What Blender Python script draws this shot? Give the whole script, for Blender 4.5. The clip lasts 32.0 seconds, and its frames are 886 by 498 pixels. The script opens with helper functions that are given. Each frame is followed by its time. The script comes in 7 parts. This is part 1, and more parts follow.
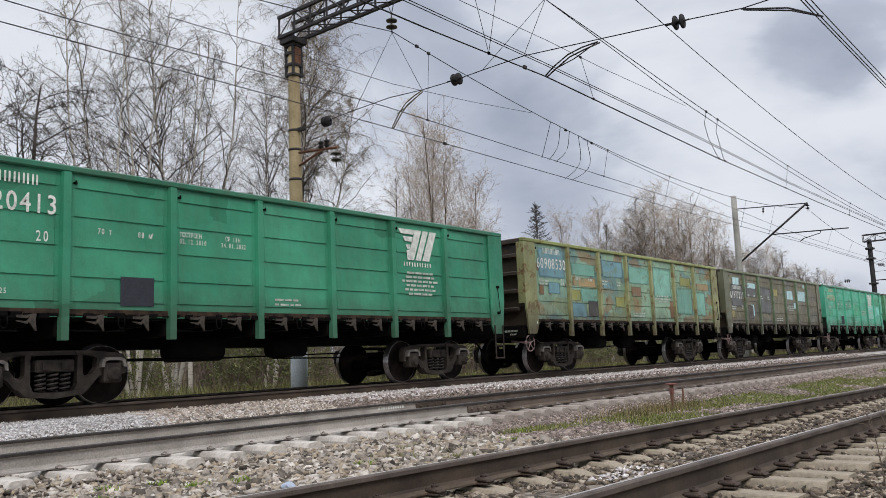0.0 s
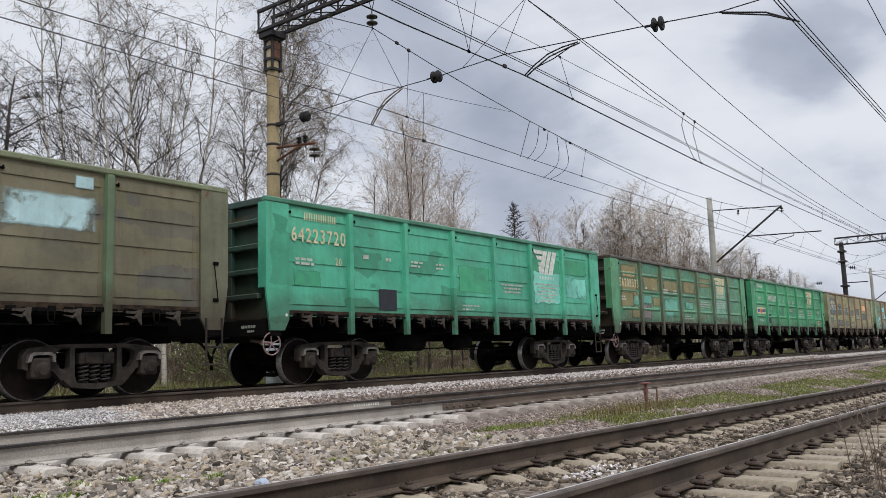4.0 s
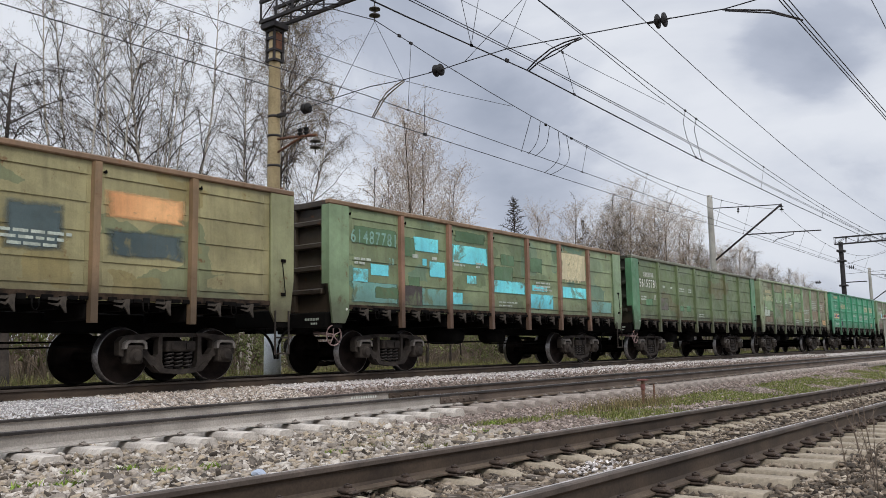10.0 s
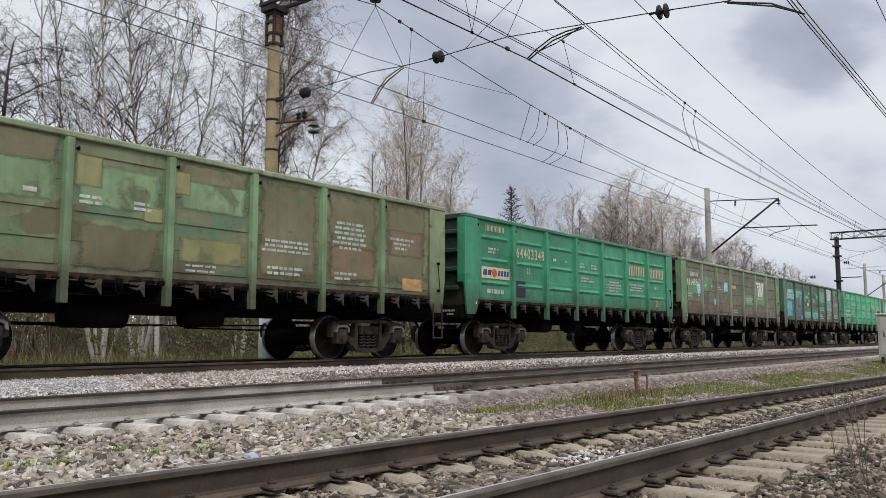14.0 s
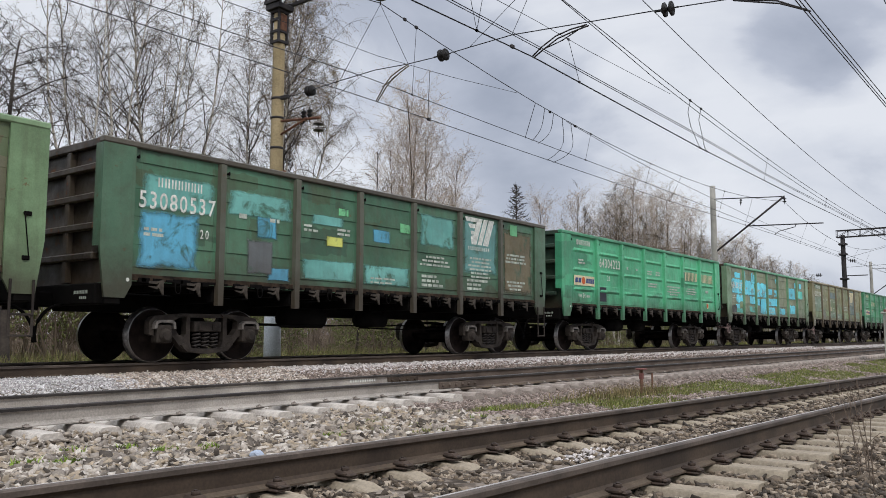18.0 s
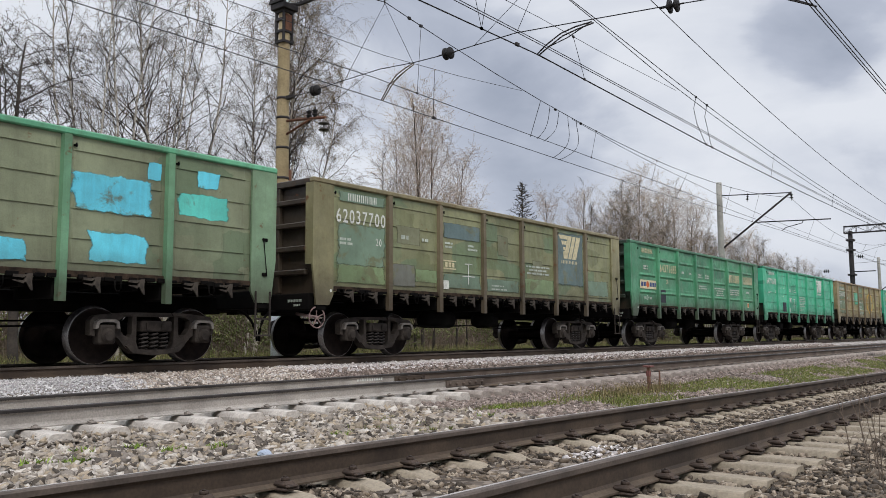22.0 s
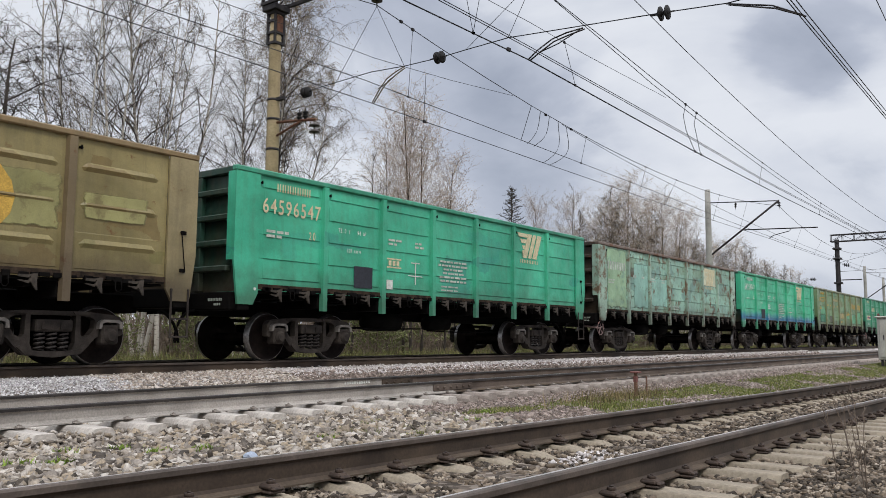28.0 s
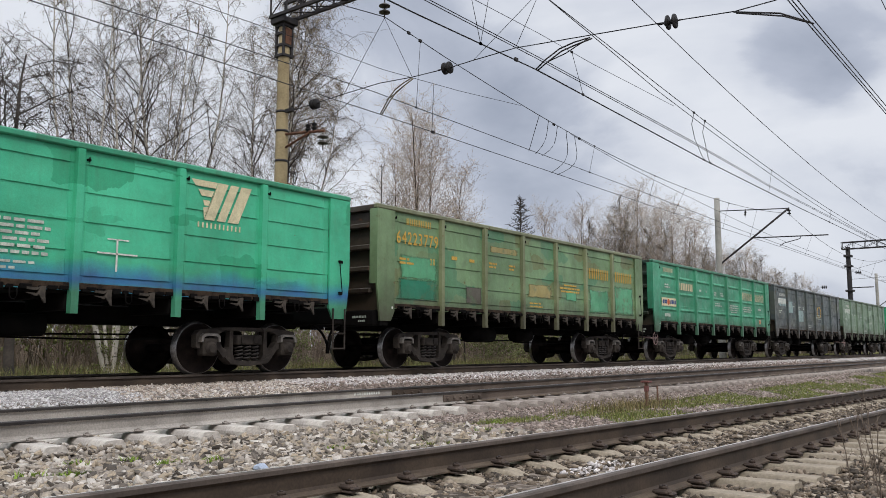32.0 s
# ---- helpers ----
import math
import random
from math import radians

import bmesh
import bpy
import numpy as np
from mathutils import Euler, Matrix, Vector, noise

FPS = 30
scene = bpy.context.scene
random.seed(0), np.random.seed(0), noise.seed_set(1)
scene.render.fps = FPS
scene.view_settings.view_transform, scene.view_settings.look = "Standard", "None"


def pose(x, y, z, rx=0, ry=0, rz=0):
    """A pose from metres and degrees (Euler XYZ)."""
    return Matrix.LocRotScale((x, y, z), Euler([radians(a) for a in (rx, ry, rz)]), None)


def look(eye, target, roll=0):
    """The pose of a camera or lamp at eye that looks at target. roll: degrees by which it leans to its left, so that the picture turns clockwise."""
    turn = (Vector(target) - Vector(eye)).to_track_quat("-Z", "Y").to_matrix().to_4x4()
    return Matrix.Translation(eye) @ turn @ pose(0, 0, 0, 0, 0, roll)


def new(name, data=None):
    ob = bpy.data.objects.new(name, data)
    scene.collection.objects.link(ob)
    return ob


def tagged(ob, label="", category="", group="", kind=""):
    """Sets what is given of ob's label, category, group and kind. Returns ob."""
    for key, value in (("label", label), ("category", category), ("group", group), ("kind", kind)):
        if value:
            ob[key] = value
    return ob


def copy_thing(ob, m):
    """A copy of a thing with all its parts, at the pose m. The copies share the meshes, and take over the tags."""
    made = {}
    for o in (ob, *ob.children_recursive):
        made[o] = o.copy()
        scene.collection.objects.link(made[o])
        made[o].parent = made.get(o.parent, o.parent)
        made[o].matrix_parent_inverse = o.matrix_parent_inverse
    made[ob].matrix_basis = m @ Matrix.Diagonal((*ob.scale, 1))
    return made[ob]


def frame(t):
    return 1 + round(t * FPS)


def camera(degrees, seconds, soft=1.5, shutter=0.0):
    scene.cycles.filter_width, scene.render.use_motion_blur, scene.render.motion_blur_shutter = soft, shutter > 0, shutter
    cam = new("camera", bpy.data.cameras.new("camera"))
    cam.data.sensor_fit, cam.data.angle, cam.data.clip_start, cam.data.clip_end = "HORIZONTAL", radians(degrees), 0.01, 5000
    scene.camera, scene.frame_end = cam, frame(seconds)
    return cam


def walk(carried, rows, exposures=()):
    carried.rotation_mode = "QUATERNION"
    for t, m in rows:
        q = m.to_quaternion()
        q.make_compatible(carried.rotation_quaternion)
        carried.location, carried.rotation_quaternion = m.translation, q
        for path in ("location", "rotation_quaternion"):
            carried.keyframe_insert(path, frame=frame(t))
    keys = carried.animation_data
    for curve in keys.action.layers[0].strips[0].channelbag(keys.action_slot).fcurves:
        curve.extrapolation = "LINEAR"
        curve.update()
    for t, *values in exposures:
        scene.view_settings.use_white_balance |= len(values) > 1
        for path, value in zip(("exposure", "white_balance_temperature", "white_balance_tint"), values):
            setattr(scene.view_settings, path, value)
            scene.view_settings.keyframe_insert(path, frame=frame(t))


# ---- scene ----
def shot():
    rows = [
        (0, 97.649, 2.383, -50.691), (0.5, 97.585, 2.275, -51.135), (1, 97.548, 2.240, -51.405), (1.5, 97.541, 2.184, -51.596),
        (2, 97.515, 2.114, -51.741), (2.5, 97.515, 2.042, -51.930), (3, 97.485, 2.000, -52.154), (3.5, 97.438, 1.915, -52.208),
        (5.5, 97.372, 1.628, -52.810), (6, 97.352, 1.590, -52.807), (6.5, 97.277, 1.503, -52.725), (7, 97.186, 1.416, -52.606),
        (7.5, 97.228, 1.339, -52.480), (8, 97.288, 1.291, -52.414), (8.5, 97.325, 1.287, -52.348), (9, 97.383, 1.251, -52.367),
        (9.5, 97.221, 1.173, -52.523), (10, 96.986, 1.031, -52.477), (10.5, 96.773, 0.860, -52.424), (11, 96.673, 0.681, -52.442),
        (11.5, 96.563, 0.520, -52.483), (12, 96.477, 0.387, -52.632), (12.5, 96.350, 0.280, -52.735), (13, 96.250, 0.188, -52.801),
        (13.5, 96.181, 0.081, -52.852), (14, 96.116, -0.049, -52.847), (14.5, 96.064, -0.160, -52.845), (16.5, 95.965, -0.338, -52.686),
        (17, 95.967, -0.292, -52.667), (17.5, 95.943, -0.208, -52.558), (18, 95.981, -0.080, -52.506), (18.5, 96.027, 0.012, -52.573),
        (19, 96.068, 0.104, -52.578), (19.5, 96.022, 0.158, -52.609), (20, 95.967, 0.194, -52.538), (20.5, 95.943, 0.247, -52.410),
        (21, 95.904, 0.246, -52.248), (21.5, 95.897, 0.257, -52.122), (22, 95.881, 0.258, -52.043), (22.5, 95.909, 0.268, -52.026),
        (23, 95.940, 0.331, -52.062), (23.5, 95.963, 0.290, -52.326), (24, 95.914, 0.267, -52.131), (24.5, 95.874, 0.185, -52.067),
        (25, 95.860, 0.072, -52.233), (25.5, 95.880, -0.021, -52.428), (27.5, 96.053, -0.378, -52.874), (28, 96.140, -0.343, -52.868),
        (28.5, 96.244, -0.302, -52.608), (29, 96.327, -0.250, -52.391), (29.5, 96.380, -0.195, -52.244), (30, 96.414, -0.163, -52.142),
        (30.5, 96.567, -0.130, -52.179), (31, 96.671, -0.107, -52.336), (31.5, 96.780, -0.027, -52.390), (32, 96.846, -0.025, -52.205),
    ]
    return [(t, pose(0, 0, 0.906, rx, ry, rz)) for t, rx, ry, rz in rows]


cam = camera(56.5, 32.0, soft=0.8)
walk(cam, shot())

# ---- world and sun ----
SUN_EL, SUN_AZ = radians(48), radians(215)


def build_world():
    w = bpy.data.worlds.new("overcast_sky")
    scene.world = w
    w.use_nodes = True
    nt = w.node_tree
    nt.nodes.clear()
    N = nt.nodes.new
    L = nt.links.new
    out = N("ShaderNodeOutputWorld")
    bg = N("ShaderNodeBackground")
    sky = N("ShaderNodeTexSky")
    sky.sky_type = "NISHITA"
    sky.sun_disc = False
    sky.sun_elevation = SUN_EL
    sky.sun_rotation = SUN_AZ
    tc = N("ShaderNodeTexCoord")
    sep = N("ShaderNodeSeparateXYZ")
    L(tc.outputs["Generated"], sep.inputs[0])
    zc = N("ShaderNodeMath"); zc.operation = "MAXIMUM"; zc.inputs[1].default_value = 0.0
    L(sep.outputs["Z"], zc.inputs[0])
    mp = N("ShaderNodeMapping")
    mp.inputs["Location"].default_value = CLOUD_SHIFT
    mp.inputs["Scale"].default_value = (1.0, 1.0, 1.9)
    L(tc.outputs["Generated"], mp.inputs[0])
    n1 = N("ShaderNodeTexNoise")
    n1.inputs["Scale"].default_value = 3.0
    n1.inputs["Detail"].default_value = 7
    n1.inputs["Roughness"].default_value = 0.55
    n1.inputs["Distortion"].default_value = 0.5
    L(mp.outputs[0], n1.inputs["Vector"])
    # smaller billows inside the large ones
    n2 = N("ShaderNodeTexNoise")
    n2.inputs["Scale"].default_value = 6.0
    n2.inputs["Detail"].default_value = 8
    n2.inputs["Roughness"].default_value = 0.5
    n2.inputs["Distortion"].default_value = 0.2
    L(mp.outputs[0], n2.inputs["Vector"])
    a1 = N("ShaderNodeMath"); a1.operation = "MULTIPLY_ADD"
    L(n1.outputs["Fac"], a1.inputs[0]); a1.inputs[1].default_value = 0.95; a1.inputs[2].default_value = -0.145
    a2 = N("ShaderNodeMath"); a2.operation = "MULTIPLY_ADD"
    L(n2.outputs["Fac"], a2.inputs[0]); a2.inputs[1].default_value = 0.40
    L(a1.outputs[0], a2.inputs[2])
    # heavier cloud masses: soft lumps about a direction, with ragged edges
    lump = a2.outputs[0]
    for (cx, cy, cz), inner, outer, depth in CLOUD_MASSES:
        off = N("ShaderNodeVectorMath"); off.operation = "DISTANCE"
        L(tc.outputs["Generated"], off.inputs[0])
        off.inputs[1].default_value = Vector((cx, cy, cz)).normalized()
        ad = N("ShaderNodeMath"); ad.operation = "MULTIPLY_ADD"
        L(n2.outputs["Fac"], ad.inputs[0])
        rag = 0.9 * radians(outer)
        ad.inputs[1].default_value = rag
        L(off.outputs["Value"], ad.inputs[2])
        mr = N("ShaderNodeMapRange"); mr.interpolation_type = "SMOOTHSTEP"
        mr.inputs["From Min"].default_value = radians(outer) + 0.5 * rag
        mr.inputs["From Max"].default_value = radians(inner) + 0.5 * rag
        mr.inputs["To Max"].default_value = depth
        L(ad.outputs[0], mr.inputs[0])
        sb = N("ShaderNodeMath"); sb.operation = "SUBTRACT"
        L(lump, sb.inputs[0])
        L(mr.outputs[0], sb.inputs[1])
        lump = sb.outputs[0]
    cr = N("ShaderNodeValToRGB")
    e = cr.color_ramp.elements
    e[0].position, e[0].color = 0.10, (0.285, 0.32, 0.40, 1)
    e[1].position, e[1].color = 0.66, (0.655, 0.68, 0.735, 1)
    m = cr.color_ramp.elements.new(0.36); m.color = (0.41, 0.445, 0.53, 1)
    m = cr.color_ramp.elements.new(0.49); m.color = (0.564, 0.594, 0.663, 1)
    L(lump, cr.inputs[0])
    # an overcast sky is brighter towards the zenith
    zr = N("ShaderNodeMapRange")
    zr.inputs["From Min"].default_value = 0.45
    zr.inputs["From Max"].default_value = 1.0
    zr.inputs["To Min"].default_value = 1.22
    zr.inputs["To Max"].default_value = 3.7
    L(zc.outputs[0], zr.inputs[0])
    mul = N("ShaderNodeVectorMath"); mul.operation = "SCALE"
    L(cr.outputs[0], mul.inputs[0])
    L(zr.outputs[0], mul.inputs["Scale"])
    sm = N("ShaderNodeVectorMath"); sm.operation = "SCALE"
    sm.inputs["Scale"].default_value = 0.06
    L(sky.outputs[0], sm.inputs[0])
    mix = N("ShaderNodeMix"); mix.data_type = "RGBA"
    mix.inputs["Factor"].default_value = 0.93
    L(sm.outputs[0], mix.inputs["A"])
    L(mul.outputs[0], mix.inputs["B"])
    bg.inputs["Strength"].default_value = WORLD_STRENGTH
    L(mix.outputs["Result"], bg.inputs["Color"])
    L(bg.outputs[0], out.inputs[0])


CLOUD_SHIFT = (3.4, 1.2, 0.0)
# direction, inner and outer radius in degrees, how much darker (below 0: a bright gap)
CLOUD_MASSES = (((0.669, 0.656, 0.349), 4.4, 12.1, 0.0825), ((0.74, 0.6, 0.32), 4.4, 11.4, 0.06), ((0.798, 0.56, 0.224), 4.4, 12.1, 0.08),
                ((0.855, 0.477, 0.204), 4.4, 11.4, 0.0975), ((0.798, 0.47, 0.376), 4.6, 12.9, 0.04), ((0.731, 0.568, 0.377), 4.6, 12.9, 0.075),
                ((0.7, 0.675, 0.215), 4.4, 11.4, -0.26), ((0.443, 0.84, 0.312), 5.5, 18.0, -0.2), ((0.886, 0.362, 0.289), 4.4, 10.1, -0.02),
                ((0.96, 0.208, 0.187), 4.4, 11.4, -0.03), ((-0.5, 0.6, 0.5), 7.4, 26.3, 0.075),
                ((0.2, -0.7, 0.5), 7.4, 26.3, 0.075), ((0.926, 0.224, 0.303), 0.8, 4.4, 0.2), ((0.941, 0.192, 0.283), 0.5, 3.4, 0.12),
                ((0.9, 0.262, 0.322), 0.5, 3.6, 0.08), ((0.966, 0.157, 0.205), 0.5, 3.0, 0.08), ((0.849, 0.413, 0.329), 0.5, 4.0, -0.08),
                ((0.899, 0.235, 0.372), 1.0, 4.5, -0.05), ((0.815, 0.506, 0.281), 1.0, 5.5, 0.08), ((0.85, 0.46, 0.245), 1.0, 4.5, 0.06))
WORLD_STRENGTH = 1.0
build_world()
sun_data = bpy.data.lights.new("sun", "SUN")
sun_data.energy, sun_data.angle, sun_data.color = 1.6, radians(14), (1.0, 0.95, 0.88)
sun = new("sun", sun_data)
sun.matrix_world = look((0, 0, 40), (0 + math.sin(SUN_AZ) * -30, 0 - math.cos(SUN_AZ) * 30, 40 - 30 * math.tan(SUN_EL)))
scene.view_settings.exposure = 0.0


# ---- materials ----
def srgb(r, g, b):
    return tuple((c / 255 / 12.92) if c / 255 < 0.04045 else ((c / 255 + 0.055) / 1.055) ** 2.4 for c in (r, g, b)) + (1.0,)


class Mat:
    """A small builder for node materials."""

    def __init__(self, name, rough=0.7, metal=0.0, spec=0.5):
        self.m = bpy.data.materials.new(name)
        self.m.use_nodes = True
        self.nt = self.m.node_tree
        self.b = self.nt.nodes["Principled BSDF"]
        self.b.inputs["Roughness"].default_value = rough
        self.b.inputs["Metallic"].default_value = metal
        self.b.inputs["Specular IOR Level"].default_value = spec
        self.coord = self.nt.nodes.new("ShaderNodeTexCoord").outputs["Object"]

    def n(self, kind, operation="", distance="", blend=""):
        node = self.nt.nodes.new(kind)
        if operation:
            node.operation = operation
        if distance:
            node.distance = distance
        if blend:
            node.data_type = "RGBA"
            node.blend_type = blend
        return node

    def link(self, a, b):
        self.nt.links.new(a, b)

    def shifted(self, scale=(1, 1, 1), loc=(0, 0, 0), src=None):
        mp = self.n("ShaderNodeMapping")
        mp.inputs["Scale"].default_value = scale
        mp.inputs["Location"].default_value = loc
        self.link(src or self.coord, mp.inputs[0])
        return mp.outputs[0]

    def noise(self, scale, detail=4, rough=0.55, vec=None, dist=0.0):
        t = self.n("ShaderNodeTexNoise")
        t.inputs["Scale"].default_value = scale
        t.inputs["Detail"].default_value = detail
        t.inputs["Roughness"].default_value = rough
        t.inputs["Distortion"].default_value = dist
        self.link(vec or self.coord, t.inputs["Vector"])
        return t

    def ramp(self, src, *stops):
        r = self.n("ShaderNodeValToRGB")
        els = r.color_ramp.elements
        for i, (p, c) in enumerate(stops):
            e = els[i] if i < 2 else els.new(p)
            e.position, e.color = p, c if len(c) == 4 else (*c, 1)
        self.link(src, r.inputs[0])
        return r.outputs[0]

    def step(self, src, lo, hi, to0=0.0, to1=1.0):
        r = self.n("ShaderNodeMapRange")
        for k, v in zip(("From Min", "From Max", "To Min", "To Max"), (lo, hi, to0, to1)):
            r.inputs[k].default_value = v
        self.link(src, r.inputs[0])
        return r.outputs[0]

    def math(self, op, a, b):
        r = self.n("ShaderNodeMath", operation=op)
        for i, v in enumerate((a, b)):
            if isinstance(v, (int, float)):
                r.inputs[i].default_value = v
            else:
                self.link(v, r.inputs[i])
        return r.outputs[0]

    def mix(self, fac, a, b, mode="MIX"):
        r = self.n("ShaderNodeMix", blend=mode)
        for key, v in (("Factor", fac), ("A", a), ("B", b)):
            sock = next(s for s in r.inputs if s.name == key and s.type == ("VALUE" if key == "Factor" else "RGBA"))
            if isinstance(v, (int, float)):
                sock.default_value = v
            elif isinstance(v, tuple):
                sock.default_value = v if len(v) == 4 else (*v, 1)
            else:
                self.link(v, sock)
        return next(s for s in r.outputs if s.type == "RGBA")

    def color(self, c):
        if isinstance(c, tuple):
            self.b.inputs["Base Color"].default_value = c if len(c) == 4 else (*c, 1)
        else:
            self.link(c, self.b.inputs["Base Color"])
        return self

    def bump(self, src, strength=0.3, dist=0.01):
        r = self.n("ShaderNodeBump")
        r.inputs["Strength"].default_value = strength
        r.inputs["Distance"].default_value = dist
        self.link(src, r.inputs["Height"])
        self.link(r.outputs[0], self.b.inputs["Normal"])
        return self

    def roughness(self, src):
        self.link(src, self.b.inputs["Roughness"])
        return self

    def island(self):
        return self.n("ShaderNodeNewGeometry").outputs["Random Per Island"]

    def each(self):
        return self.n("ShaderNodeObjectInfo").outputs["Random"]


def mottled(name, a, b, scale=3.0, rough=0.8, metal=0.0, bump=0.2, fine=40.0, dist=0.004, spec=0.4):
    """Two colours in large stains, with fine grain over them."""
    M = Mat(name, rough, metal, spec)
    big = M.noise(scale, 5)
    small = M.noise(fine, 4)
    c = M.mix(M.step(big.outputs["Fac"], 0.35, 0.68), a, b)
    g = M.step(small.outputs["Fac"], 0.3, 0.7, 0.78, 1.18)
    gg = M.n("ShaderNodeCombineXYZ")
    for i in range(3):
        M.link(g, gg.inputs[i])
    M.color(M.mix(1.0, c, gg.outputs[0], "MULTIPLY"))
    M.bump(small.outputs["Fac"], bump, dist)
    return M.m


def stones(name, stops, rough=0.9):
    M = Mat(name, rough, 0, 0.3)
    c = M.ramp(M.island(), *stops)
    fine = M.noise(60, 3)
    g = M.step(fine.outputs["Fac"], 0.3, 0.7, 0.75, 1.2)
    gg = M.n("ShaderNodeCombineXYZ")
    for i in range(3):
        M.link(g, gg.inputs[i])
    M.color(M.mix(1.0, c, gg.outputs[0], "MULTIPLY"))
    M.bump(fine.outputs["Fac"], 0.4, 0.004)
    return M.m


def wagon_paint(name, base, palette=(), amount=0.0, rust=0.15, seed=0.0, dirt=0.5, cell=1.1, below=None, soft=0.0, rag=0.34, spray=None):
    """Old wagon enamel: faded, repainted in blocks, rust-stained, with brake dust rising from the floor line."""
    M = Mat(name, 0.5, 0.0, 0.4)
    vec = M.shifted(loc=(seed * 17.3, seed * 3.1, seed * 5.7))
    # slow fading
    fade = M.noise(0.55, 5, 0.6, vec)
    light = tuple(min(1, c * 1.85 + 0.018) for c in base[:3])
    dark = tuple(c * 1.15 for c in base[:3])
    col = M.mix(M.step(fade.outputs["Fac"], 0.34, 0.68), dark, light)
    # repainted blocks
    warp = M.noise(2.6, 4, 0.6, vec)
    wv = M.n("ShaderNodeVectorMath", operation="SCALE")
    M.link(warp.outputs["Color"], wv.inputs[0])
    wv.inputs["Scale"].default_value = 0.28
    add = M.n("ShaderNodeVectorMath", operation="ADD")
    M.link(vec, add.inputs[0])
    M.link(wv.outputs[0], add.inputs[1])
    for i, pc in enumerate(palette):
        v = M.n("ShaderNodeTexVoronoi", distance="CHEBYCHEV")
        v.inputs["Scale"].default_value = 1.0
        v.inputs["Randomness"].default_value = 0.85
        M.link(M.shifted((cell * (0.9 + 0.25 * i), 0.05, cell * (1.9 + 0.3 * i)), (7.7 * i, 0, 3.3 * i), add.outputs[0]), v.inputs["Vector"])
        s = M.n("ShaderNodeSeparateColor")
        M.link(v.outputs["Color"], s.inputs[0])
        f = M.step(s.outputs[0], 1 - amount - 0.05, 1 - amount + 0.05)
        col = M.mix(M.math("MULTIPLY", f, 0.7), col, pc)
    if below:
        # worn through to the older coat
        worn = M.noise(1.9, 9, 0.68, vec, 0.6)
        # the rim of the block thins out unevenly
        gen = M.n("ShaderNodeTexCoord").outputs["Generated"]
        g3 = M.n("ShaderNodeSeparateXYZ")
        M.link(gen, g3.inputs[0])
        near = None
        for sock in (g3.outputs["X"], g3.outputs["Z"]):
            m2 = M.math("MINIMUM", sock, M.math("SUBTRACT", 1.0, sock))
            near = m2 if near is None else M.math("MINIMUM", near, m2)
        edge = M.noise(3.4, 6, 0.6, vec)
        rim = M.math("ADD", near, M.math("MULTIPLY", M.math("SUBTRACT", edge.outputs["Fac"], 0.5), rag))
        M.link(M.step(rim, 0.035, 0.075 + soft), M.b.inputs["Alpha"])
        col = M.mix(M.step(worn.outputs["Fac"], 0.54, 0.63, 0.0, 0.85), col, below)
    if spray:
        # a sprayed band along the foot, fading upwards
        sz = M.n("ShaderNodeSeparateXYZ")
        M.link(M.coord, sz.inputs[0])
        drift = M.noise(0.9, 4, 0.55, vec)
        zz = M.math("ADD", sz.outputs["Z"], M.math("MULTIPLY", M.math("SUBTRACT", drift.outputs["Fac"], 0.5), 0.5))
        col = M.mix(M.math("MULTIPLY", M.step(zz, 1.46, 1.76, 0.85, 0.0), M.step(sz.outputs["Z"], 1.26, 1.44)), col, spray)
    # grime in clouds
    gm = M.noise(2.1, 9, 0.7, vec, 0.4)
    col = M.mix(M.step(gm.outputs["Fac"], 0.42, 0.72, 0.0, 0.08 + 0.45 * dirt), col, srgb(72, 68, 52))
    # run-down streaks
    st = M.noise(1.0, 5, 0.65, M.shifted((7.0, 7.0, 0.35), (seed, 0, 0), vec))
    col = M.mix(M.step(st.outputs["Fac"], 0.48, 0.76, 0.0, 0.08 + 0.45 * dirt), col, srgb(74, 66, 50))
    # rust specks and patches
    r1 = M.noise(3.2, 8, 0.72, vec)
    col = M.mix(M.step(r1.outputs["Fac"], 0.68 - 0.2 * rust, 0.74 - 0.16 * rust, 0.0, 0.85), col, srgb(104, 66, 38))
    # brake dust low on the body
    sep = M.n("ShaderNodeSeparateXYZ")
    M.link(M.coord, sep.inputs[0])
    dn = M.noise(1.6, 5, 0.6, vec)
    h = M.math("ADD", sep.outputs["Z"], M.math("MULTIPLY", dn.outputs["Fac"], -0.9))
    col = M.mix(M.step(h, 0.72, 1.38, 0.42 + 0.52 * dirt, 0.0), col, srgb(58, 48, 38))
    fine = M.noise(55, 3)
    g = M.step(fine.outputs["Fac"], 0.3, 0.7, 0.9, 1.08)
    gg = M.n("ShaderNodeCombineXYZ")
    for i in range(3):
        M.link(g, gg.inputs[i])
    M.color(M.mix(1.0, col, gg.outputs[0], "MULTIPLY"))
    M.roughness(M.step(r1.outputs["Fac"], 0.4, 0.7, 0.36, 0.72))
    dent = M.noise(1.7, 3, 0.5, vec)
    M.bump(M.math("ADD", M.math("MULTIPLY", dent.outputs["Fac"], 1.0), M.math("MULTIPLY", fine.outputs["Fac"], 0.03)), 0.55, 0.06)
    return M.m


def plain(name, c, rough=0.6, metal=0.0, var=0.15, scale=12.0, bump=0.1):
    lo = tuple(x * (1 - var) for x in c[:3])
    hi = tuple(min(1, x * (1 + var)) for x in c[:3])
    return mottled(name, (*lo, 1), (*hi, 1), scale, rough, metal, bump, scale * 6, 0.003)


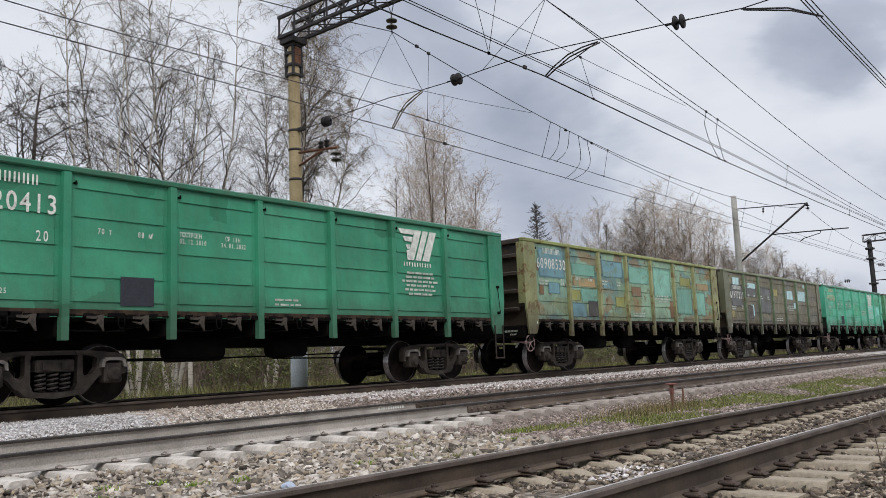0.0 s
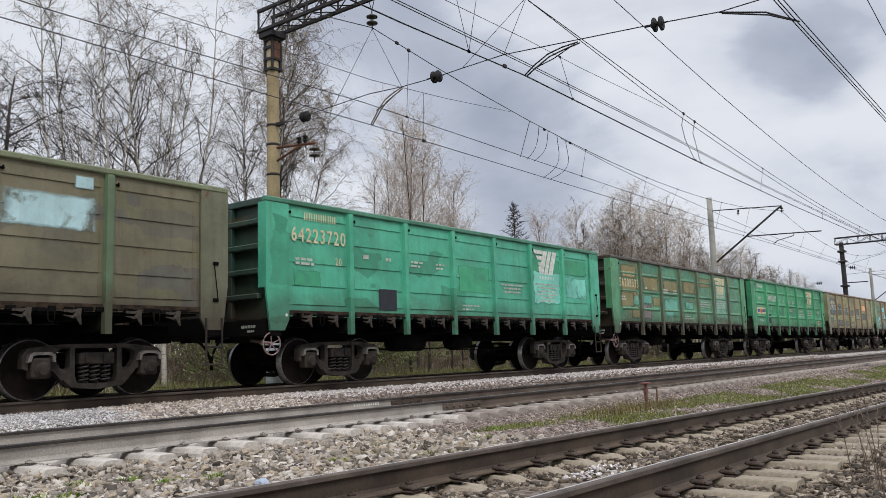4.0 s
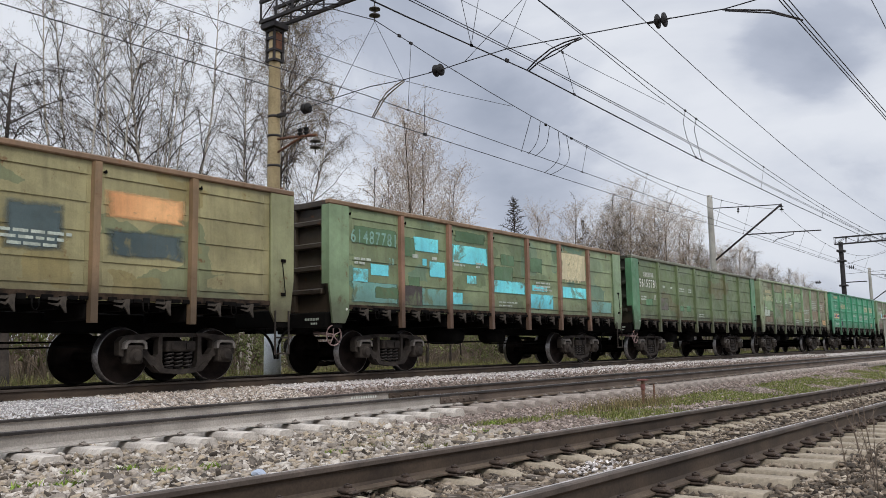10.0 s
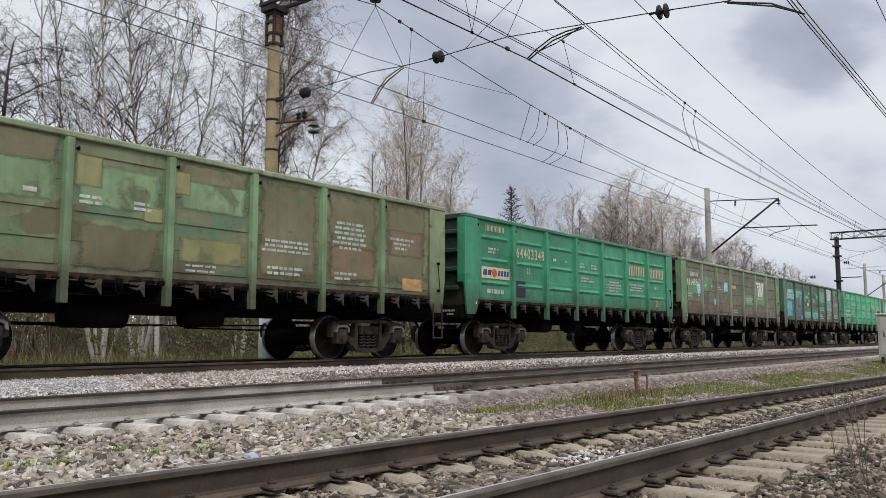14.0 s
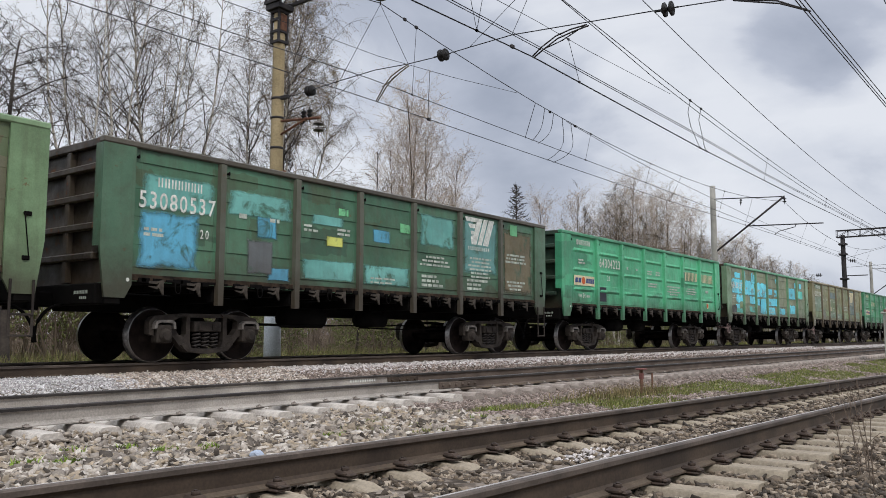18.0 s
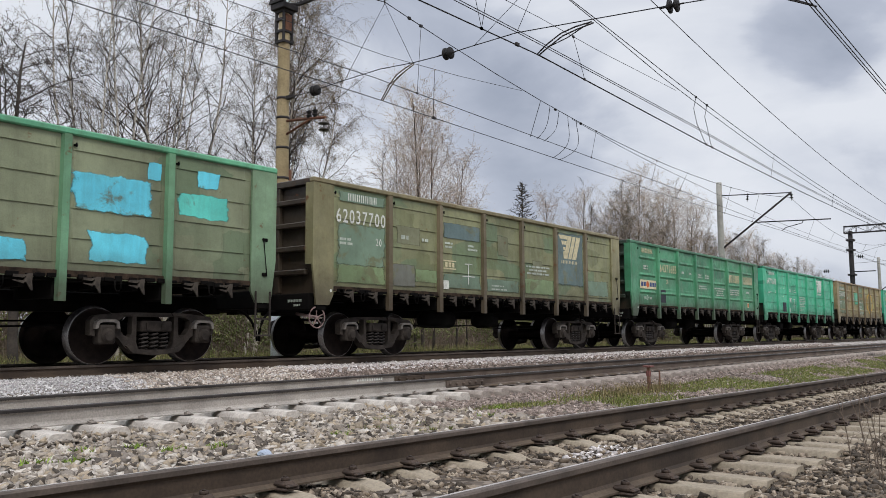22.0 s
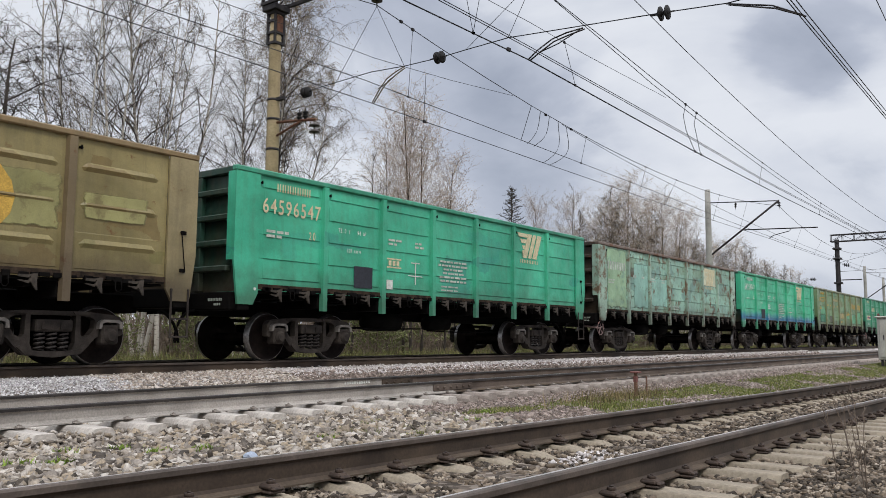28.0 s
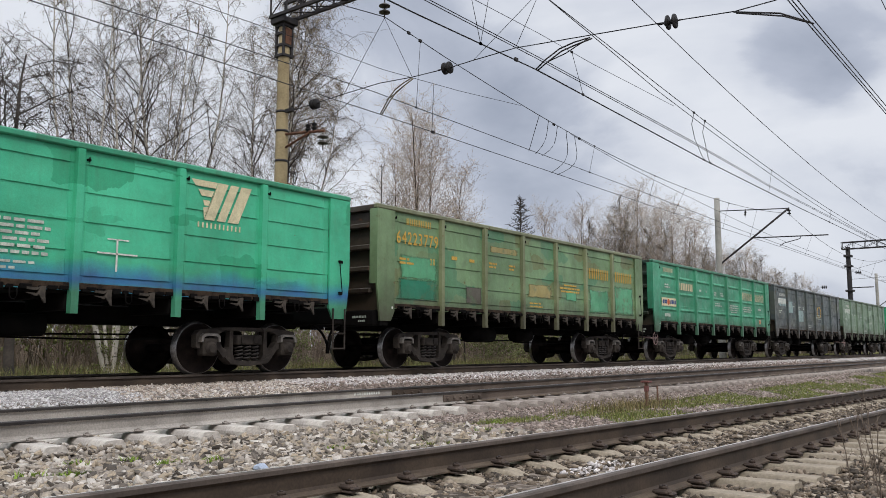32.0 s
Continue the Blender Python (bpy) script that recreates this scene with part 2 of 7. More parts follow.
# dusted steel; the black of shaded gaps under the wagons is in its colour
UNDER = mottled("dusted_steel_shade_black", srgb(9, 8, 8), srgb(19, 17, 15), 3.0, 0.95, 0.0, 0.3, 50, 0.004, 0.1)
FRAME_STEEL = mottled("greasy_grey_casting", srgb(38, 34, 32), srgb(66, 60, 55), 4.0, 0.8, 0.0, 0.3, 60, 0.004, 0.15)
WHEEL_STEEL = mottled("wheel_steel", srgb(20, 16, 15), srgb(38, 31, 28), 5.0, 0.85, 0.0, 0.15, 60, 0.004, 0.08)
TREAD = mottled("bright_tread", srgb(112, 109, 107), srgb(150, 147, 145), 20, 0.30, 0.85, 0.05, 80)
SPRING = mottled("spring_steel", srgb(40, 36, 34), srgb(66, 60, 57), 10, 0.6, 0.3, 0.2, 70)
WEARPAD = mottled("worn_pale_pad", srgb(92, 88, 84), srgb(128, 122, 116), 8, 0.6, 0.2, 0.2, 60)
SILL = mottled("coal_dusted_sill", srgb(30, 26, 23), srgb(74, 61, 50), 6.0, 0.95, 0.0, 0.4, 40, 0.006, 0.1)
HANDWHEEL = mottled("faded_pinkish_iron", srgb(112, 92, 90), srgb(150, 128, 124), 10, 0.8, 0.0, 0.2, 60)
CLIP_DUSTY = mottled("dusty_fastening", srgb(84, 78, 72), srgb(134, 125, 117), 18, 0.85, 0.0, 0.3, 90)
RAIL_FOOT = mottled("rail_foot_dust", srgb(66, 55, 45), srgb(96, 83, 69), 2.5, 0.9, 0.0, 0.25, 50)
HOOK = mottled("dusty_hook_iron", srgb(46, 41, 36), srgb(80, 72, 63), 10, 0.85, 0.0, 0.2, 60)
WHITE = plain("faded_white_lettering", srgb(212, 214, 206), 0.7, 0, 0.22, 11)
STENCIL = plain("thin_stencil_white", srgb(176, 184, 172), 0.7, 0, 0.3, 7)
GHOST = plain("ghosted_lettering", srgb(128, 164, 150), 0.7, 0, 0.3, 6)
CREAM = plain("cream_lettering", srgb(206, 196, 160), 0.7, 0, 0.14, 9)
YELLOW = plain("ochre_lettering", srgb(196, 158, 72), 0.7, 0, 0.14, 9)
REDDISH = plain("orange_lettering", srgb(196, 96, 52), 0.7, 0, 0.12, 9)
BLUEMARK = plain("blue_lettering", srgb(52, 74, 120), 0.7, 0, 0.12, 9)
DARKSQ = plain("dark_stencil_panel", srgb(44, 46, 54), 0.7, 0, 0.15, 6)
RAIL_SIDE = mottled("rail_side_rust", srgb(52, 42, 34), srgb(80, 67, 55), 2.0, 0.75, 0.1, 0.2, 50)
RAIL_SIDE_GREY = mottled("rail_side_dusty", srgb(134, 128, 121), srgb(176, 169, 161), 1.5, 0.8, 0.0, 0.2, 50)
RAIL_TOP = mottled("rail_top_polished", srgb(62, 54, 48), srgb(94, 83, 75), 3.0, 0.7, 0.1, 0.05, 70)
RAIL_SIDE_BROWN = mottled("rail_side_brown", srgb(76, 65, 57), srgb(106, 93, 83), 1.5, 0.8, 0.0, 0.2, 50)
# polished running band; its sky glint is painted as a pale, mostly diffuse colour
RAIL_SHINE = mottled("rail_band_painted_glint", srgb(148, 142, 139), srgb(184, 178, 175), 3.0, 0.45, 0.3, 0.03, 70)
RAIL_TOP_DULL = mottled("rail_top_dull", srgb(40, 36, 34), srgb(64, 58, 54), 3.0, 0.55, 0.2, 0.1, 70)
CONCRETE = mottled("sleeper_concrete", srgb(158, 151, 143), srgb(196, 188, 179), 2.5, 0.9, 0.0, 0.35, 45)
CONCRETE_TAN = mottled("sleeper_concrete_stained", srgb(122, 112, 97), srgb(160, 148, 129), 2.2, 0.9, 0.0, 0.4, 45)
CONCRETE_DUSTY = mottled("sleeper_concrete_dusty", srgb(132, 122, 114), srgb(164, 153, 144), 2.2, 0.95, 0.0, 0.4, 45)
CLIP = mottled("rusty_fastening", srgb(44, 36, 32), srgb(74, 60, 50), 18, 0.8, 0.1, 0.3, 90)
POLE_CONC = mottled("pole_concrete_yellowed", srgb(136, 121, 91), srgb(170, 153, 119), 1.2, 0.9, 0.0, 0.3, 30)
POLE_GREY = mottled("pole_concrete_grey", srgb(138, 136, 130), srgb(168, 166, 158), 1.2, 0.9, 0.0, 0.3, 30)
DARK_STEEL = mottled("dark_painted_steel", srgb(38, 36, 38), srgb(60, 56, 56), 3.0, 0.7, 0.2, 0.2, 50)
RUSTARM = mottled("rusted_bracket", srgb(92, 58, 44), srgb(120, 84, 62), 6, 0.85, 0.0, 0.3, 60)
TANARM = mottled("tan_steady_arm", srgb(104, 97, 82), srgb(132, 124, 108), 6, 0.7, 0.1, 0.2, 60)
WIRE = plain("dark_copper_wire", srgb(46, 46, 50), 0.6, 0.3, 0.2, 3)
INSUL = plain("brown_glazed_insulator", srgb(18, 15, 15), 0.7, 0.0, 0.2, 8)
INSUL_PALE = plain("pale_insulator", srgb(72, 68, 64), 0.4, 0.0, 0.1, 8)
BARK = mottled("grey_brown_bark", srgb(36, 31, 28), srgb(68, 60, 54), 3.0, 0.9, 0, 0.4, 20)
TWIG = mottled("twig_bark", srgb(96, 84, 74), srgb(138, 122, 108), 1.0, 0.9, 0, 0.0, 5)
TWIG_GREY = mottled("twig_bark_grey", srgb(68, 58, 49), srgb(110, 96, 82), 1.0, 0.9, 0, 0.0, 5)
BUD = mottled("catkin", srgb(104, 93, 70), srgb(142, 128, 100), 1.0, 0.9, 0, 0.0, 5)
NEEDLE = mottled("needles", srgb(58, 56, 54), srgb(88, 82, 76), 1.0, 0.9, 0, 0.0, 5)


def birch_bark():
    M = Mat("birch_bark", 0.85, 0, 0.3)
    bands = M.noise(1.0, 4, 0.6, M.shifted((2.0, 2.0, 9.0)))
    c = M.ramp(bands.outputs["Fac"], (0.34, srgb(62, 57, 54)), (0.46, srgb(170, 163, 153)))
    M.color(c)
    M.bump(bands.outputs["Fac"], 0.3, 0.01)
    return M.m


BIRCH = birch_bark()
GREY_STONES = stones("ballast_stones", ((0.0, srgb(58, 52, 46)), (1.0, srgb(192, 184, 174)), (0.2, srgb(106, 97, 88)), (0.4, srgb(148, 139, 129)), (0.55, srgb(160, 145, 124)), (0.7, srgb(134, 122, 106)), (0.85, srgb(170, 161, 151))))
BROWN_STONES = stones("dusty_ballast", ((0.0, srgb(52, 46, 40)), (1.0, srgb(164, 152, 136)), (0.3, srgb(82, 73, 63)), (0.6, srgb(110, 97, 83)), (0.8, srgb(132, 118, 102))))
DULL_STONES = stones("dull_brown_ballast", ((0.0, srgb(88, 78, 72)), (1.0, srgb(166, 152, 143)), (0.3, srgb(112, 100, 93)), (0.6, srgb(132, 117, 108)), (0.8, srgb(146, 132, 123))))
FINE_STONES = stones("fine_grey_chippings", ((0.0, srgb(154, 150, 150)), (1.0, srgb(226, 223, 222)), (0.5, srgb(190, 186, 185))))
TAN_STONES = stones("tan_pinkish_ballast", ((0.0, srgb(128, 118, 110)), (1.0, srgb(218, 209, 200)), (0.3, srgb(166, 153, 141)), (0.6, srgb(190, 176, 162)), (0.8, srgb(200, 192, 186))))
WHITE_STONES = stones("new_white_ballast", ((0.0, srgb(164, 157, 155)), (1.0, srgb(226, 221, 218)), (0.4, srgb(190, 183, 180)), (0.7, srgb(206, 198, 194))))


def ground_mat():
    M = Mat("gravelly_soil", 0.95, 0, 0.2)
    v = M.n("ShaderNodeTexVoronoi")
    v.inputs["Scale"].default_value = 16.0
    M.link(M.coord, v.inputs["Vector"])
    s = M.n("ShaderNodeSeparateColor")
    M.link(v.outputs["Color"], s.inputs[0])
    peb = M.ramp(s.outputs[0], (0.0, srgb(58, 51, 44)), (1.0, srgb(138, 128, 117)), (0.5, srgb(94, 84, 75)))
    sep = M.n("ShaderNodeSeparateXYZ")
    M.link(M.coord, sep.inputs[0])
    wob = M.noise(0.8, 4)
    y = M.math("ADD", sep.outputs["Y"], M.math("MULTIPLY", wob.outputs["Fac"], 1.0))
    gr = M.noise(0.6, 6, 0.6)
    litter = M.mix(M.step(gr.outputs["Fac"], 0.42, 0.6), srgb(92, 80, 52), srgb(84, 92, 44))
    c = M.mix(M.step(y, 15.6, 16.6), peb, litter)
    moss = M.noise(0.9, 5, 0.65)
    band = M.math("MULTIPLY", M.step(y, 5.0, 5.5), M.step(y, 6.9, 6.3))
    along = M.step(sep.outputs["X"], 7.0, 15.0)
    green = M.math("MULTIPLY", M.math("MULTIPLY", band, along), M.step(moss.outputs["Fac"], 0.40, 0.56))
    c = M.mix(M.math("MULTIPLY", green, 0.8), c, srgb(100, 112, 60))
    fresh = M.math("MULTIPLY", M.step(y, 11.65, 11.9), M.step(y, 13.05, 12.8))
    c = M.mix(fresh, c, M.ramp(s.outputs[1], (0.0, srgb(150, 144, 141)), (1.0, srgb(206, 201, 198))))
    M.color(c)
    M.bump(v.outputs["Distance"], 0.8, 0.03)
    return M.m


GROUND = ground_mat()
# the train's shadow on its ballast is painted into these dark stones
SHADOW_STONES = stones("shadow_dark_ballast", ((0.0, srgb(36, 32, 30)), (1.0, srgb(96, 88, 80)), (0.5, srgb(60, 54, 49))))
WEED = stones("fresh_weed", ((0.0, srgb(82, 104, 38)), (1.0, srgb(138, 158, 70)), (0.5, srgb(108, 130, 52))))
PALEBUD = mottled("pale_opening_buds", srgb(168, 154, 136), srgb(212, 198, 178), 1.0, 0.9, 0, 0.0, 5)
PINKBOUGH = mottled("reddish_bough_bark", srgb(132, 117, 106), srgb(180, 162, 147), 1.0, 0.9, 0, 0.0, 5)
ALDERBARK = mottled("dark_wet_bark", srgb(48, 43, 40), srgb(80, 72, 66), 2.0, 0.9, 0, 0.2, 15)
GRASS = stones("spring_grass", ((0.0, srgb(86, 82, 52)), (1.0, srgb(154, 146, 102)), (0.45, srgb(104, 114, 58)), (0.75, srgb(124, 130, 72))))
DRYGRASS = stones("dry_grass", ((0.0, srgb(76, 68, 47)), (1.0, srgb(148, 132, 94)), (0.5, srgb(108, 97, 66))))
YOUNGLEAF = mottled("young_leaves", srgb(88, 94, 54), srgb(126, 130, 82), 1.0, 0.9, 0, 0.0, 5)
UNDERGRASS = stones("dull_undergrowth_grass", ((0.0, srgb(66, 62, 42)), (1.0, srgb(132, 122, 84)), (0.5, srgb(94, 88, 58))))
CABINET = mottled("light_grey_enamel", srgb(158, 156, 147), srgb(180, 178, 169), 2.0, 0.55, 0.0, 0.1, 40)
RED = mottled("faded_red_paint", srgb(104, 65, 60), srgb(126, 82, 75), 10, 0.75, 0, 0.2, 60)
RUSTPOST = mottled("rusty_post", srgb(92, 66, 54), srgb(122, 92, 74), 10, 0.85, 0, 0.3, 60)
PIPE = mottled("pale_blue_grey_sleeve", srgb(186, 191, 197), srgb(212, 216, 221), 2.0, 0.6, 0, 0.1, 40)
BLUESTONE = plain("blue_painted_stone", srgb(156, 166, 182), 0.8, 0, 0.1, 20)


# ---- mesh helpers ----
def add_box(bm, x0, x1, y0, y1, z0, z1, bev=0.0, m=None, mat=0):
    r = bmesh.ops.create_cube(bm, size=1.0)
    vs = r["verts"]
    for v in vs:
        v.co = Vector(((x0 + x1) / 2 + v.co.x * (x1 - x0), (y0 + y1) / 2 + v.co.y * (y1 - y0), (z0 + z1) / 2 + v.co.z * (z1 - z0)))
    fs = {f for v in vs for f in v.link_faces}
    for f in fs:
        f.material_index = mat
    if bev:
        es = {e for v in vs for e in v.link_edges}
        r = bmesh.ops.bevel(bm, geom=list(es), offset=bev, segments=1, affect="EDGES", profile=0.5)
        vs = list({v for f in r["faces"] for v in f.verts} | {v for v in vs if v.is_valid})
    if m is not None:
        bmesh.ops.transform(bm, matrix=m, verts=vs)
    return vs


def add_tube(bm, pts, radii, sides=6, cap=True, mat=0):
    """A tube along points; one radius or one a point."""
    pts = [Vector(p) for p in pts]
    if not isinstance(radii, (list, tuple)):
        radii = [radii] * len(pts)
    rings = []
    for i, p in enumerate(pts):
        d = (pts[min(i + 1, len(pts) - 1)] - pts[max(i - 1, 0)]).normalized()
        a = d.cross(Vector((0, 0, 1)) if abs(d.z) < 0.9 else Vector((1, 0, 0))).normalized()
        b = d.cross(a)
        rings.append([bm.verts.new(p + radii[i] * (math.cos(6.2832 * k / sides) * a + math.sin(6.2832 * k / sides) * b)) for k in range(sides)])
    for r, s in zip(rings, rings[1:]):
        for k in range(sides):
            f = bm.faces.new((r[k], r[(k + 1) % sides], s[(k + 1) % sides], s[k]))
            f.material_index, f.smooth = mat, True
    if cap:
        for r in (rings[0][::-1], rings[-1]):
            bm.faces.new(r).material_index = mat
    return [v for r in rings for v in r]


def add_lathe(bm, profile, origin, axis="Y", sides=24, mats=None):
    """A turned shape: profile rows of (along, radius) round an axis through origin."""
    o = Vector(origin)
    rings = []
    for h, r in profile:
        ring = []
        for k in range(sides):
            c, s = r * math.cos(2 * math.pi * k / sides), r * math.sin(2 * math.pi * k / sides)
            ring.append(bm.verts.new(o + Vector({"Y": (c, h, s), "Z": (c, s, h), "X": (h, c, s)}[axis])))
        rings.append(ring)
    for i, (a, b) in enumerate(zip(rings, rings[1:])):
        for k in range(sides):
            f = bm.faces.new((a[k], a[(k + 1) % sides], b[(k + 1) % sides], b[k]))
            f.smooth = True
            if mats:
                f.material_index = mats[i]
    bm.faces.new(rings[0][::-1])
    bm.faces.new(rings[-1])


def add_plate(bm, outline, holes, y0, y1):
    """A flat casting in the x-z plane from y0 to y1, with holes."""
    es = []
    for loop in (outline, *holes):
        vs = [bm.verts.new((x, y0, z)) for x, z in loop]
        es += [bm.edges.new((vs[i], vs[(i + 1) % len(vs)])) for i in range(len(vs))]
    fs = [g for g in bmesh.ops.triangle_fill(bm, edges=es, use_beauty=True)["geom"] if isinstance(g, bmesh.types.BMFace)]
    r = bmesh.ops.extrude_face_region(bm, geom=fs)
    bmesh.ops.translate(bm, vec=(0, y1 - y0, 0), verts=[g for g in r["geom"] if isinstance(g, bmesh.types.BMVert)])


def mesh_of(name, bm, *mats):
    bmesh.ops.recalc_face_normals(bm, faces=bm.faces)
    me = bpy.data.meshes.new(name)
    bm.to_mesh(me)
    bm.free()
    for m in mats:
        me.materials.append(m)
    return me


def part(name, bm, material, parent, label="", at=None):
    """One mesh under a thing or a part."""
    me = bm if isinstance(bm, bpy.types.Mesh) else mesh_of(name, bm, *(material if isinstance(material, (list, tuple)) else (material,)))
    ob = new(name, me)
    ob.parent = parent
    if at is not None:
        ob.matrix_basis = at
    if label:
        tagged(ob, label)
    return ob


def empty(name, m=None):
    e = new(name)
    e.empty_display_size = 0.2
    if m is not None:
        e.matrix_basis = m
    return e


def big_mesh(name, verts, faces, mat, smooth=False):
    """A mesh from numpy arrays of vertices and triangles or quads."""
    me = bpy.data.meshes.new(name)
    k = faces.shape[1]
    me.vertices.add(len(verts))
    me.vertices.foreach_set("co", np.ascontiguousarray(verts, dtype=np.float32).ravel())
    me.loops.add(faces.size)
    me.loops.foreach_set("vertex_index", np.ascontiguousarray(faces, dtype=np.int32).ravel())
    me.polygons.add(len(faces))
    me.polygons.foreach_set("loop_start", np.arange(0, faces.size, k, dtype=np.int32))
    if smooth:
        me.polygons.foreach_set("use_smooth", np.ones(len(faces), dtype=bool))
    me.update(calc_edges=True)
    me.validate()
    me.materials.append(mat)
    return me


# ---- the ground ----
RAIL_Z = 0.45            # rail top of the train's track
TRAIN_Y = 13.05
MID_Y, MID_Z = 8.55, 0.242


def near_sink(x):
    return -0.011 * (min(max(x, -10.0), 60.0) - 4.0)


def near_y(x):
    """The nearest track's centre line, which drifts towards the camera's side."""
    return 2.96 - 0.008 * (x - 4.0)


def ground_z(x, y):
    """Cross-section of the railway's formation."""
    knots = ((-400, -0.3), (-6, -0.12), (0.6, -0.03), (1.3, -0.03), (4.4, -0.03), (5.2, -0.03), (6.6, -0.06), (7.3, -0.06), (9.9, 0.0),
             (10.9, 0.05), (11.5, 0.245), (12.1, 0.275), (14.4, 0.275), (15.6, 0.0), (18.0, -0.25), (24.0, -0.2), (400, 0.4))
    for (a, za), (b, zb) in zip(knots, knots[1:]):
        if y <= b:
            z = za + (zb - za) * (y - a) / (b - a)
            break
    else:
        z = 0.4
    w = min(max((6.4 - y) / 1.6, 0.0), 1.0)
    return z + w * near_sink(x)


def build_ground():
    xs = [-400, -200, -100, -60, -40, -30] + [-24 + 1.0 * i for i in range(150)] + [130, 150, 180, 220, 300, 420, 700, 1500, 3000]
    ys = [-3000, -800, -300, -120, -60, -30, -15, -8] + [-5 + 0.35 * i for i in range(80)] + [24, 26, 30, 36, 44, 60, 90, 150, 300, 800, 3000]
    X, Y = np.meshgrid(xs, ys)
    Z = np.array([[ground_z(min(max(x, -400), 399), min(max(y, -399), 399)) + (0.02 * noise.noise((x * 0.9, y * 0.9, 0)) if abs(x) < 130 else 0) for x in xs] for y in ys])
    V = np.stack([X, Y, Z], -1).reshape(-1, 3)
    n = len(xs)
    F = np.array([[j * n + i, j * n + i + 1, (j + 1) * n + i + 1, (j + 1) * n + i] for j in range(len(ys) - 1) for i in range(n - 1)])
    g = new("ground", big_mesh("ground", V, F, GROUND, True))
    tagged(g, "gravelly railway ground with litter and thin grass", "ground", kind="structure")


build_ground()


# ---- tracks ----
RAIL_PROFILE = ((-0.075, 0), (0.075, 0), (0.075, 0.011), (0.028, 0.027), (0.010, 0.044), (0.009, 0.125), (0.020, 0.140), (0.037, 0.146),
                (0.037, 0.172), (0.028, 0.180), (0.006, 0.181), (-0.028, 0.180), (-0.037, 0.172), (-0.037, 0.146), (-0.020, 0.140), (-0.009, 0.125), (-0.010, 0.044), (-0.028, 0.027), (-0.075, 0.011))


def rail_mesh(path, side, top):
    """A rail whose top runs along path."""
    bm = bmesh.new()
    rings = []
    for x, y, z in path:
        rings.append([bm.verts.new((x, y + a, z - 0.18 + b)) for a, b in RAIL_PROFILE])
    n = len(RAIL_PROFILE)
    for r, s in zip(rings, rings[1:]):
        for k in range(n):
            f = bm.faces.new((r[k], r[(k + 1) % n], s[(k + 1) % n], s[k]))
            f.material_index = 2 if k == 9 else 1 if k in (10, 11, 12) else 3 if k in (2, 17, 18) else 0
    bm.faces.new(rings[0])
    bm.faces.new(rings[-1][::-1])
    return mesh_of("rail", bm, side, top, RAIL_SHINE, side if side is RAIL_SIDE_GREY else RAIL_FOOT)


def sleeper_mesh(mat):
    """A prestressed concrete sleeper, dished in the middle, 2.7 m long across the track."""
    bm = bmesh.new()
    sec = ((-1.35, 0.0, 0.115, 0.088), (-0.98, 0.0, 0.120, 0.090), (-0.80, 0.0, 0.120, 0.092), (-0.55, -0.012, 0.116, 0.088), (-0.42, -0.055, 0.112, 0.084),
           (0.42, -0.055, 0.112, 0.084), (0.55, -0.012, 0.116, 0.088), (0.80, 0.0, 0.120, 0.092), (0.98, 0.0, 0.120, 0.090), (1.35, 0.0, 0.115, 0.088))
    rings = []
    for y, z, wb, wt in sec:
        rings.append([bm.verts.new(p) for p in ((-wb - 0.015, y, -0.19), (wb + 0.015, y, -0.19), (wb, y, z - 0.05), (wt, y, z - 0.008), (wt - 0.012, y, z), (-wt + 0.012, y, z), (-wt, y, z - 0.008), (-wb, y, z - 0.05))])
    for r, s in zip(rings, rings[1:]):
        for k in range(8):
            bm.faces.new((r[k], r[(k + 1) % 8], s[(k + 1) % 8], s[k]))
    bm.faces.new(rings[0])
    bm.faces.new(rings[-1][::-1])
    return mesh_of("sleeper", bm, mat)


def clip_mesh(big=True):
    """A tie plate's clamp with bolt, washer and nut, outside the rail's foot; it points to +y."""
    bm = bmesh.new()
    k = 0.84 if big else 0.62
    add_box(bm, -0.066 * k, 0.066 * k, 0.02, 0.02 + 0.10 * k, 0.0, 0.016 * k, 0.005)
    add_box(bm, -0.052 * k, 0.052 * k, -0.02, 0.02 + 0.08 * k, 0.014 * k, 0.058 * k, 0.014)
    add_box(bm, -0.05 * k, 0.05 * k, 0.02 + 0.075 * k, 0.02 + 0.11 * k, 0.018 * k, 0.040 * k, 0.008)
    add_lathe(bm, ((0.05 * k, 0.034 * k), (0.060 * k, 0.034 * k)), (0, 0.05 * k, 0), "Z", 8)
    add_lathe(bm, ((0.058 * k, 0.032 * k), (0.082 * k, 0.030 * k)), (0, 0.05 * k, 0), "Z", 6)
    add_lathe(bm, ((0.082 * k, 0.015 * k), (0.090 * k, 0.013 * k)), (0, 0.05 * k, 0), "Z", 6)
    if not big:
        for v in bm.verts:
            v.co.z *= 0.72
            v.co.x *= 1.15
    return mesh_of("rail_clip", bm, CLIP if big else CLIP_DUSTY)


SLEEPER_TAN, SLEEPER_PALE, SLEEPER_DUSTY = sleeper_mesh(CONCRETE_TAN), sleeper_mesh(CONCRETE), sleeper_mesh(CONCRETE_DUSTY)
CLIP_BIG, CLIP_SMALL = clip_mesh(True), clip_mesh(False)


